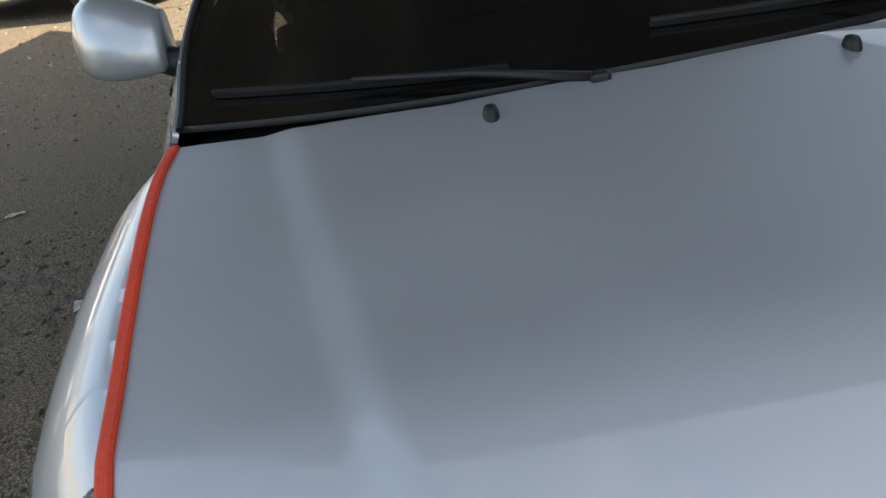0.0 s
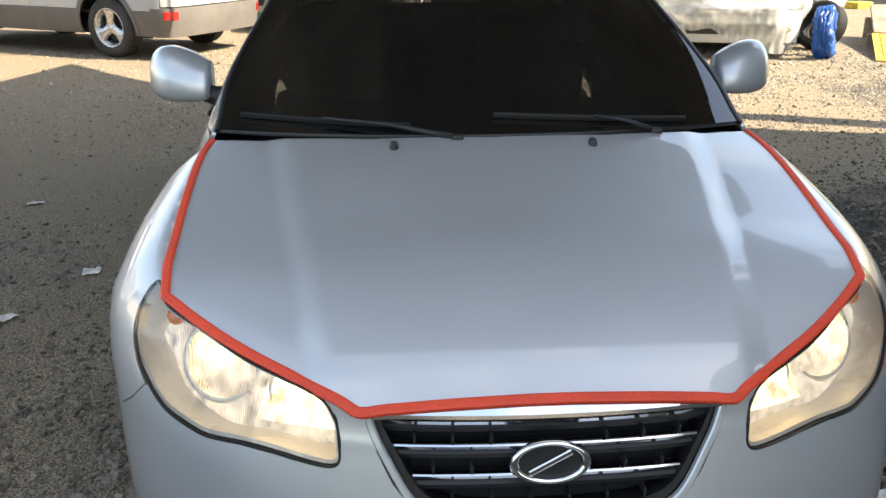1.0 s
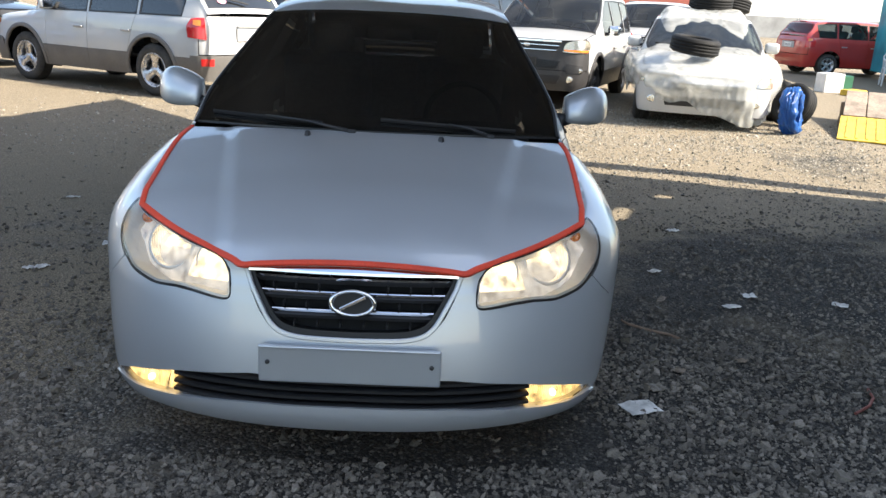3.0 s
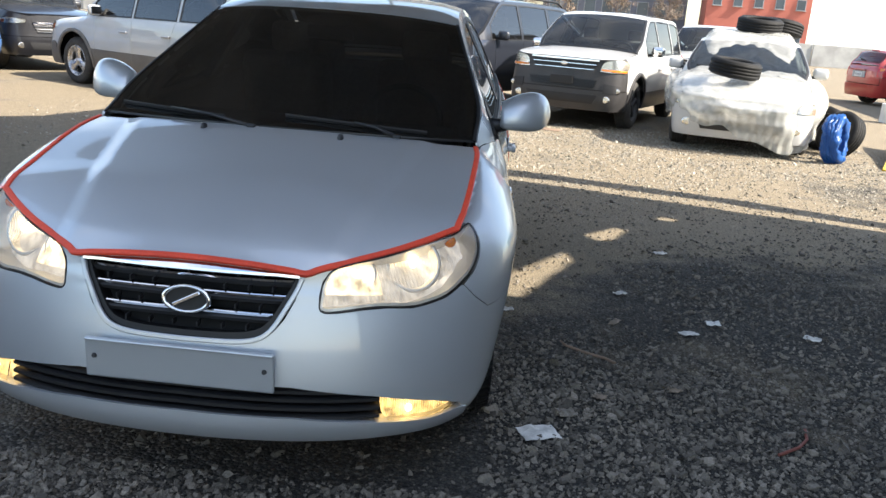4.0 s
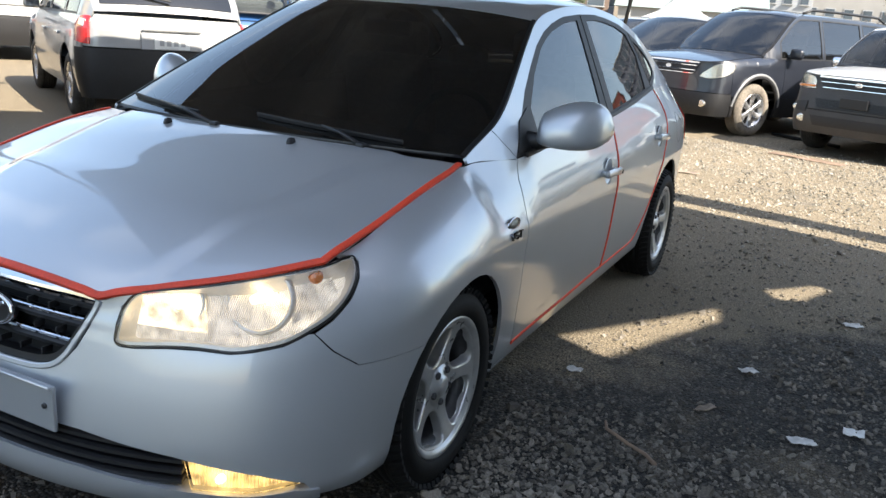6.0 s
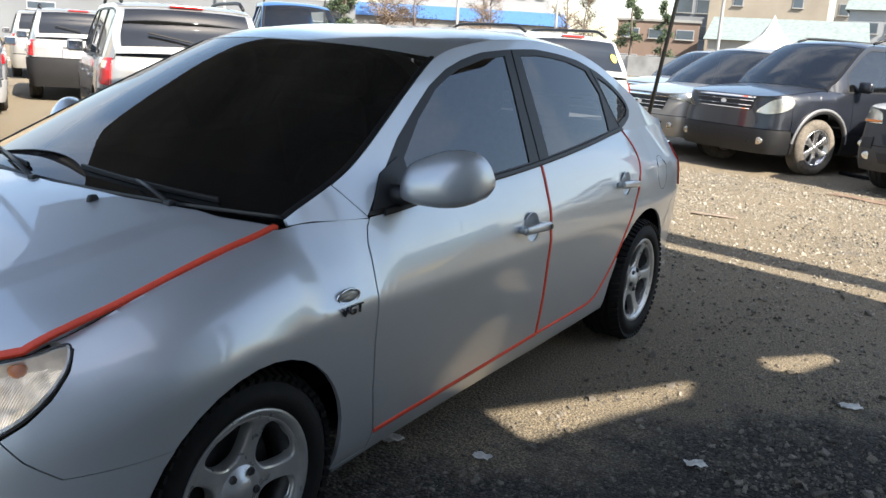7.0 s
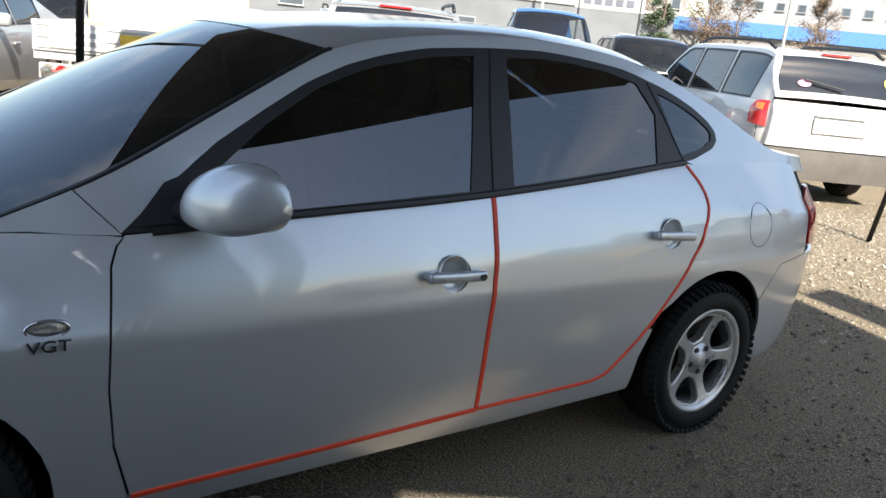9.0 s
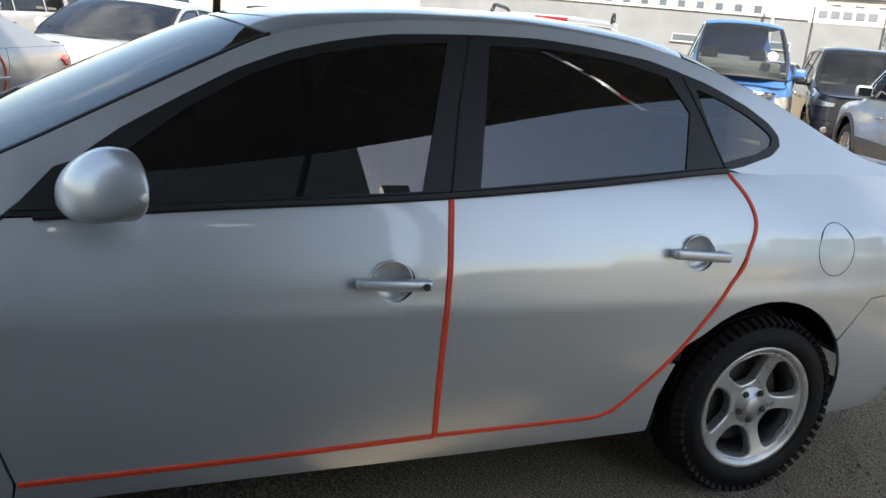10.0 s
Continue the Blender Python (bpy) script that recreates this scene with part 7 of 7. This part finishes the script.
# ---- workshop beside the yard, whose gable and awning shade it ----
def slab(name, outline, holes, place, thick, material, kind="structure", label="", category=""):
    bm = bmesh.new()
    for lp in [outline] + list(holes):
        vs = [bm.verts.new((q[0], q[1], 0)) for q in lp]
        for a, b in zip(vs, vs[1:] + vs[:1]):
            bm.edges.new((a, b))
    bmesh.ops.triangle_fill(bm, edges=bm.edges[:], use_beauty=True)
    r = bmesh.ops.extrude_face_region(bm, geom=bm.faces[:])
    bmesh.ops.translate(bm, verts=[v for v in r["geom"] if isinstance(v, bmesh.types.BMVert)], vec=(0, 0, thick))
    bmesh.ops.recalc_face_normals(bm, faces=bm.faces[:])
    ob = part(name, bm, material)
    ob.matrix_world = place
    return tagged(ob, label, category, "", kind)


WALL_X = 6.3
COT = 1 / math.tan(SUN_EL)


def up_sun(x, y):
    """The (y, z) of the workshop's wall whose shadow falls on a place of the ground."""
    k = (WALL_X - x) / SUN_AZ.x
    return (y + SUN_AZ.y * k, k / COT)


def awning_material():
    """Dusty brown-grey tarpaulin that lets a little sun through."""
    m = mat("tarpaulin", (0.13, 0.13, 0.13), 0.8, 0, grain=0.1, stain=0.45, stain_scale=0.9)
    n, l = m.node_tree.nodes, m.node_tree.links
    tr, ad = n.new("ShaderNodeBsdfTranslucent"), n.new("ShaderNodeAddShader")
    no, cr = n.new("ShaderNodeTexNoise"), n.new("ShaderNodeValToRGB")
    no.inputs["Scale"].default_value, no.inputs["Detail"].default_value, no.inputs["Distortion"].default_value = 1.3, 6.0, 0.8
    tc = n.new("ShaderNodeTexCoord")
    l.new(tc.outputs["Object"], no.inputs["Vector"])
    cr.color_ramp.elements[0].position, cr.color_ramp.elements[0].color = 0.42, (0.03, 0.03, 0.03, 1)
    cr.color_ramp.elements[1].position, cr.color_ramp.elements[1].color = 0.68, (0.09, 0.09, 0.088, 1)
    l.new(no.outputs["Fac"], cr.inputs["Fac"])
    l.new(cr.outputs["Color"], tr.inputs["Color"])
    l.new(n["Principled BSDF"].outputs[0], ad.inputs[0])
    l.new(tr.outputs[0], ad.inputs[1])
    l.new(ad.outputs[0], n["Material Output"].inputs["Surface"])
    return m


gable = [(4.01, 0), (4.01, 7.01), (-2.54, 11.41), (-9.04, 7.01), (-9.04, 0)]
gaps = [[up_sun(0.62, 2.22), up_sun(0.96, 2.05), up_sun(1.31, 2.92), up_sun(1.25, 3.28), up_sun(1.0, 2.84)], [up_sun(1.33, 3.63), up_sun(1.42, 3.46), up_sun(1.63, 3.55), up_sun(1.76, 3.88), up_sun(1.62, 4.0)],
        [up_sun(1.95, 4.38), up_sun(2.2, 4.36), up_sun(2.25, 4.46), up_sun(2.0, 4.48)]]
slab("wall_east", gable, gaps, pose(WALL_X, 0, 0, 90, 0, 90), 0.12, CORRUGATED)
pipe = [up_sun(-0.2, 5.95), up_sun(-0.2, 6.3), up_sun(2.6, 5.6), (4.31, 0.4), (4.02, 0.4), up_sun(2.6, 5.35)]
slab("trim_east", pipe, [], pose(WALL_X, 0, 0, 90, 0, 90), 0.12, CORRUGATED)
awning = [(3.0, 0.9), (2.6, 2.6), (2.1, 4.2), (1.8, 5.5), (1.0, 6.2), (-0.63, 8.0), (-1.1, 6.15), (-2.1, 5.3), (-3.6, 3.4), (-3.9, 2.6), (-1.1, 0.7)]
slab("ceiling_awning", awning, [], pose(0, 0, 3.0), 0.01, awning_material())
for y in (1.2, 2.5):
    tagged(part("beam", tube([(2.4, y, 3.04), (WALL_X, y, 3.04)], 0.03, 8), CORRUGATED, None), "", "", "", "structure")

# ---- vehicles in place ----
silver_sedan()
row = parked("suv", "white and beige-grey SUV with tinted windows, parked on gravel", "suv", (-6.17, 11.89, 0), -119.4, WHITE_PAINT, L=4.5, W=1.84, H=1.68, wb=2.62, fo=0.90, clad=BEIGE_CLAD, zc=0.56, rails=True, R=0.355, glass_mat=TINT, spokes=3, spoke_w=0.16, stickers=True)[0]
silver_suv = parked("suv", "silver SUV with black bumpers, seen from its tail", "suv", (-8.5, 7.72, 0), -120.7, DUSTY_SILVER, L=4.35, W=1.80, H=1.68, wb=2.63, fo=0.85, clad=None, bumper=BLACK_PLASTIC, rails=True, R=0.345, tail_mid=REFLECTOR, rear_h=0.50, rear_glass=TINT)[0]
white_suv = parked("suv", "white SUV with dark grey bumper and chrome grille bars", "suv", (1.60, 10.30, 0), -22, WHITE_PAINT, L=4.35, W=1.84, H=1.69, wb=2.63, fo=0.85, clad=GREY_CLAD, zc=0.52, R=0.35, rails=False, rim=DARK_METAL, amber_low=True, big_intake=True, front_bars=2, zf=0.985, zh=1.08, lamp=((0.60, 0.83), (0.66, 0.98)), lamp_poly=[(0.58, 0.82), (0.62, 0.92), (0.78, 0.965), (1.0, 0.975), (1.16, 0.955), (1.15, 0.87), (1.0, 0.825), (0.8, 0.81)], grille=(0.37, 0.84, 0.945))[0]
dark_suv = parked("suv", "dark blue-black SUV with silver arches and dusty tyres", "suv", placed((0.79, 0.9), (0.2, 11.7), -30), -30, NAVY_PAINT, L=4.72, W=1.87, H=1.80, wb=2.82, fo=0.90, clad=BLACK_PLASTIC, zc=0.55, R=0.375, rails=True, glass_mat=TINT, flare=LIGHT_SILVER, zf=1.0, zh=1.12, zb=1.10, amber=False, tyre_mat=MUDDY_RUBBER, spokes=6, spoke_w=0.10, lamp_poly=[(0.60, 0.80), (0.66, 0.87), (0.85, 0.955), (1.04, 0.985), (1.17, 0.965), (1.15, 0.89), (1.0, 0.82), (0.78, 0.785)], grille=(0.38, 0.83, 0.965))[0]
new_suv = parked("suv", "champagne silver SUV with dark glass and wide grille", "suv", (-2.5, 12.4, 0), -30, CHAMPAGNE, L=4.69, W=1.88, H=1.68, wb=2.70, fo=0.93, R=0.36, glass_mat=TINT, zf=0.90, ywb=1.2, ywt=2.1, grille=(0.42, 0.66, 0.84), lamp=((0.62, 0.82), (0.66, 0.92)))[0]
parked("sedan_car", "white sedan wrapped in plastic sheet", "car", (3.72, 8.55, 0), -14, WHITE_PAINT, L=4.6, W=1.80, H=1.45, wb=2.7, fo=0.93, zf=0.68, zh=0.92, zb=0.94, ywb=1.15, ywt=1.95, style="sedan", R=0.32, zl=0.2, lamp=((0.60, 0.58), (0.66, 0.66)), grille=(0.40, 0.50, 0.58))
pickup_truck("truck", "blue cab-over truck with clear windscreen and flat bed", (-7.35, 10.1, 0), 58, BLUE_PAINT)
black_suv = parked("suv", "black SUV with round lamps, parked beside the truck", "suv", (-6.9, 12.3, 0), 52, BLACK_PAINT, L=4.4, W=1.83, H=1.75, zf=0.95, zh=1.06)[0]
pickup_truck("truck", "white flat-bed truck with plywood sheets on its bed", (-10.2, 5.36, 0), -117, WHITE_PAINT)
tape_sedan, tape_shell = parked("sedan_car", "silver sedan with red tape on its rear door seam", "car", (-1.65, -1.33, 0), 66, LIGHT_SILVER, L=4.5, W=1.78, H=1.46, wb=2.7, fo=0.9, zf=0.68, zh=0.92, zb=0.95, ywb=1.1, ywt=1.9, style="sedan", R=0.315, zl=0.2, lamp=((0.60, 0.58), (0.66, 0.66)), grille=(0.40, 0.50, 0.58))
for pts, w, mt, lab in (([(3.02, 0.30), (3.10, 0.42), (3.22, 0.62), (3.27, 0.80), (3.23, 0.92)], 0.016, RED_TAPE, "red tape along the rear door gap"), ([(3.15, 0.55), (3.19, 0.58)], 0.05, BLUE_FILM, "blue tag on the tape")):
    tq = np.array([(tape_shell.s_of(y), z) for y, z in pts])
    tq = spl(tq, 5) if len(tq) > 2 else tq
    for fn_ in (tape_shell.side, mirror_fn(tape_shell.side)):
        tp_, tn_ = on(fn_, np.stack([tq[:, 0], tape_shell.v_of(tq[:, 0], tq[:, 1])], 1), 0.03, 0.004)
        strip("edge_tape" if mt is RED_TAPE else "tag", tp_, tn_, w, 0.004, mt, tape_sedan, lab)
pearl_sedan = parked("sedan_car", "pearl white sedan with sharp headlamps, facing the yard", "car", (-7.1, 0.8, 0), 62, PEARL, L=4.75, W=1.83, H=1.46, wb=2.79, fo=0.92, zf=0.68, zh=0.93, zb=0.95, ywb=1.15, ywt=1.95, style="sedan", R=0.33, zl=0.2, lamp=((0.58, 0.58), (0.62, 0.66)), grille=(0.40, 0.50, 0.60), glass_mat=TINT)[0]
parked("hatchback", "red hatchback behind the plastic-wrapped sedan", "car", (14.3, 22.6, 0), 98, RED_PAINT, L=4.0, W=1.68, H=1.5, wb=2.4, fo=0.8, zf=0.75, zh=0.95, zb=0.98, ywb=0.95, ywt=1.6, R=0.30, zl=0.22)
# further rows
for src, x, y, a, label in ((silver_suv, -15.5, 11.2, -121, "silver SUV seen from its tail in the next row"), (new_suv, -4.6, 17.6, -30, "champagne SUV parked in a further row"), (pearl_sedan, -14.5, 8.1, -120, "pearl white sedan in the next row"), (new_suv, -21.6, 14.4, -120, "champagne SUV seen from its tail in a further row"), (tape_sedan, -13.5, 3.4, 62, "silver sedan parked nose out in the next row"), (black_suv, -15.2, 0.6, 62, "black SUV parked nose out in the next row"), (white_suv, -13.2, -2.0, 62, "white SUV with dark bumper in the next row"), (new_suv, -19.5, 4.5, 60, "champagne SUV in a further row"), (pearl_sedan, -22.0, 1.0, 60, "pearl white sedan in a further row"),
                            (black_suv, -10.8, 17.2, 50, "black SUV in a further row"), (white_suv, -13.5, 20.5, 48, "white SUV with dark bumper in a further row"),
                            (pearl_sedan, -8.0, 21.5, 42, "pearl white sedan in a further row"), (row, -17.5, 24.5, 60, "white and grey SUV in a further row"), (white_suv, 4.6, 15.4, -20, "white SUV behind the wrapped sedan"),
                            (new_suv, 7.6, 22.0, -15, "champagne SUV in the back row"), (white_suv, -23.5, 18.0, 62, "white SUV with dark bumper far along the lot"), (pearl_sedan, -27.0, 28.0, 40, "pearl white sedan far along the lot"),
                            (tape_sedan, -16.5, 2.0, 20, "silver sedan in the next row"), (new_suv, -20.0, 8.5, -120, "champagne SUV in a further row"), (row, -23.0, 36.0, 25, "white and grey SUV far along the lot"),
                            (pearl_sedan, -13.0, 34.0, 15, "pearl white sedan far along the lot"), (white_suv, -4.0, 33.0, 0, "white SUV with dark bumper far along the lot"), (dark_suv, 6.0, 30.0, -10, "dark SUV far along the lot"),
                            (pearl_sedan, -33.0, 40.0, 35, "pearl white sedan far along the lot"), (white_suv, -40.0, 30.0, 60, "white SUV with dark bumper far along the lot")):
    tagged(copy_thing(src, pose(x, y, 0, 0, 0, a)), label)

# ---- clutter by the workshop ----
CT = (3.72, 8.55, -14)
plastic_cover((CT[0], CT[1], 0), CT[2])
cm = pose(CT[0], CT[1], 0, 0, 0, CT[2])
loose_tyre("worn black tyre lying on the plastic cover", cm @ pose(-0.16, 0.50, 1.05, 6, 4, 30))
loose_tyre("worn black tyre lying on the covered roof", cm @ pose(0.10, 2.45, 1.63, 4, -6, 80))
loose_tyre("worn black tyre lying on the covered roof", cm @ pose(0.42, 3.0, 1.62, -5, 8, 10))
loose_tyre("tyre wrapped in blue plastic, standing on gravel", pose(4.90, 8.60, 0.30, 84, 0, 58), 0.30, BLUE_FILM, True)
loose_tyre("worn black tyre leaning upright on gravel", pose(5.28, 9.45, 0.29, 66, 0, -62), 0.31)
loose_tyre("worn black tyre leaning upright on gravel", pose(5.30, 10.1, 0.29, 72, 0, -70), 0.31)


def ramp():
    r = thing("ramp", "wooden plank ramp with a yellow steel foot plate", "ramp", (5.42, 8.28, 0), -26.5)
    part("foot_plate", soft_box(1.15, 1.35, 0.02, (0.55, 0.66, 0.10), 0.005, (7, 0, 0)), YELLOW, r, "yellow checker plate")
    for k in range(4):
        part("plank", soft_box(0.285, 1.5, 0.05, (0.14 + 0.30 * k, 2.05, 0.30), 0.008, (9, 0, 0)), WORN_WOOD, r)
    for k in range(2):
        part("cross_beam", soft_box(1.25, 0.10, 0.14 + 0.13 * k, (0.57, 1.55 + 0.95 * k, 0.09 + 0.06 * k), 0.01), WORN_WOOD, r)
    for k in range(9):
        part("plate_rib", soft_box(0.03, 1.2, 0.012, (0.08 + 0.12 * k, 0.66, 0.115), 0.003, (7, 0, 0)), YELLOW, r)
    return r


ramp()
shed = thing("container_shed", "teal steel container office with a pale door", "shed", (11.5, 15.4, 0), -8)
part("shell", soft_box(3.0, 6.0, 2.5, (1.62, 3.05, 1.45), 0.03), TEAL, shed)
part("door", soft_box(0.95, 0.06, 1.95, (0.75, 0.02, 1.35), 0.01), PLASTER["white"], shed)
for x in (0.18, 1.32):
    part("door_jamb", soft_box(0.07, 0.12, 2.1, (x, 0.0, 1.38), 0.01), CHAIR_GREY, shed)
part("base_beam", soft_box(3.0, 0.2, 0.2, (1.62, 0.1, 0.1), 0.02), DARK_METAL, shed)
garden_chair((11.6, 18.6, 0), -20)
for nm, lab, mt, x, y, sx, sy, sz, a in (("carton", "white carton on the ground", CARTON, 8.75, 15.8, 0.45, 0.35, 0.40, 10), ("carton", "white and green carton on the ground", GREEN_BOX, 9.25, 16.3, 0.40, 0.35, 0.34, -15), ("tool_case", "yellow tool case lying on the ground", YELLOW, 9.0, 15.2, 0.45, 0.3, 0.12, 25)):
    c = tagged(part(nm, soft_box(sx, sy, sz, (0, 0, sz / 2), 0.012), mt, None, lab), lab, "box")
    c.matrix_world = pose(x, y, 0, 0, 0, a)
# leaning rod and truck's goods
tagged(part("steel_rod", tube([(-1.0, 8.32, -0.02), (-0.74, 8.47, 2.3), (-0.50, 8.62, 4.6)], 0.022, 10), STEEL_POLE, None, smooth=True), "black steel rod standing slightly tilted in gravel", "pole")
tagged(part("steel_rod", tube([(-3.6, 2.25, -0.02), (-3.6, 2.25, 3.6)], 0.028, 10), STEEL_POLE, None, smooth=True), "black steel rod standing upright beside the truck", "pole")
tm = pose(-10.2, 5.36, 0, 0, 0, -117)
for k in range(3):
    b = tagged(part("plywood_sheet", soft_box(1.9, 0.03, 1.3, (0, 0, 0), 0.006), PLYWOOD, None), "stained plywood sheet standing on the truck bed", "board", "plywood sheets")
    b.matrix_world = tm @ pose(0.05 - 0.03 * k, 2.15 + 0.06 * k, 1.52, -6, 0, 0)
lbl = thing("advert_plate", "white and yellow notice on the tail board, numbers blanked", "sign", (0, 0, 0))
lbl.matrix_world = tm
part("plate", soft_box(0.52, 0.008, 0.20, (0.42, 4.834, 0.99), 0.002), PLATE, lbl)
part("plate", soft_box(0.32, 0.008, 0.10, (-0.12, 4.834, 1.02), 0.002), YELLOW, lbl)
for k in range(2):
    part("text_bar", soft_box(0.34, 0.004, 0.045, (0.37, 4.841, 0.95 + 0.08 * k), 0), PLATE_INK, lbl)

# ---- litter and stones ----
for nm, lab, x, y, sx, sy, a, mt in (("paper_sheet", "crumpled white paper sheet on gravel", 1.035, 0.60, 0.135, 0.10, 20, PAPER), ("paper_scrap", "small white paper scrap", 1.53, 2.32, 0.07, 0.05, 40, PAPER),
                                     ("paper_scrap", "square cream paper scrap", -1.60, 2.44, 0.075, 0.07, 10, PAPER), ("paper_scrap", "small white paper scrap", -1.78, 1.97, 0.07, 0.05, 60, PAPER), ("paper_scrap", "small white paper scrap", -1.84, 1.94, 0.05, 0.04, 15, PAPER),
                                     ("paper_scrap", "torn pale paper scrap", 1.78, 1.755, 0.09, 0.05, 25, PAPER), ("stone_chip", "pale flat stone chip", 1.94, 1.95, 0.07, 0.06, 0, CARTON), ("paper_scrap", "torn pale paper scrap", 2.40, 1.88, 0.08, 0.05, -30, PAPER),
                                     ("paper_scrap", "small white paper scrap", 1.90, 3.27, 0.09, 0.05, 30, PAPER), ("paper_scrap", "small white paper scrap", 0.60, 1.79, 0.07, 0.05, 70, PAPER), ("leaf", "dry brown leaf on gravel", 1.59, 1.08, 0.05, 0.03, 15, WORN_WOOD),
                                     ("paper_scrap", "small grey paper scrap", -2.24, 3.5, 0.09, 0.03, 15, PAPER), ("leaf", "dry brown leaf on gravel", 1.28, 0.947, 0.05, 0.04, 50, WORN_WOOD), ("paper_scrap", "small white paper scrap", 0.92, 1.88, 0.06, 0.04, 0, PAPER), ("leaf", "dry brown leaf on gravel", 1.44, 1.83, 0.10, 0.03, 60, WORN_WOOD),
                                     ("flat_stone", "flat dark stone on gravel", 1.14, 0.78, 0.07, 0.06, 20, STONE), ("straw_clump", "clump of dry straw", 0.18, 7.37, 0.40, 0.12, 10, WORN_WOOD), ("cardboard_sheet", "flattened brown cardboard lying before the white SUV", 1.2, 9.98, 0.95, 0.22, -24, CARTON_BROWN)):
    litter(nm, lab, x, y, sx, sy, a, mt, seed=int(abs(x * 37 + y * 11)))
tagged(part("twig", tube([(1.16, 1.50, 0.014), (1.18, 1.44, 0.018), (1.27, 1.385, 0.012), (1.34, 1.345, 0.014), (1.38, 1.30, 0.012)], [0.005, 0.006, 0.007, 0.006, 0.008], 7), CARTON_BROWN, None), "pale broken twig on gravel", "twig")
tagged(part("strap", tube([(1.86, 0.62, 0.010), (1.95, 0.69, 0.011), (2.0, 0.76, 0.010), (2.02, 0.84, 0.010)], 0.006, 7), ROPE, None), "short red strap end on gravel", "strap")
tagged(part("cable", tube([(0.55, 12.3, 0.02), (0.9, 11.9, 0.03), (1.1, 11.95, 0.02), (1.5, 11.6, 0.02)], 0.025, 8), RUBBER, None), "black cable lying on the ground", "cable")
stones()
distance()
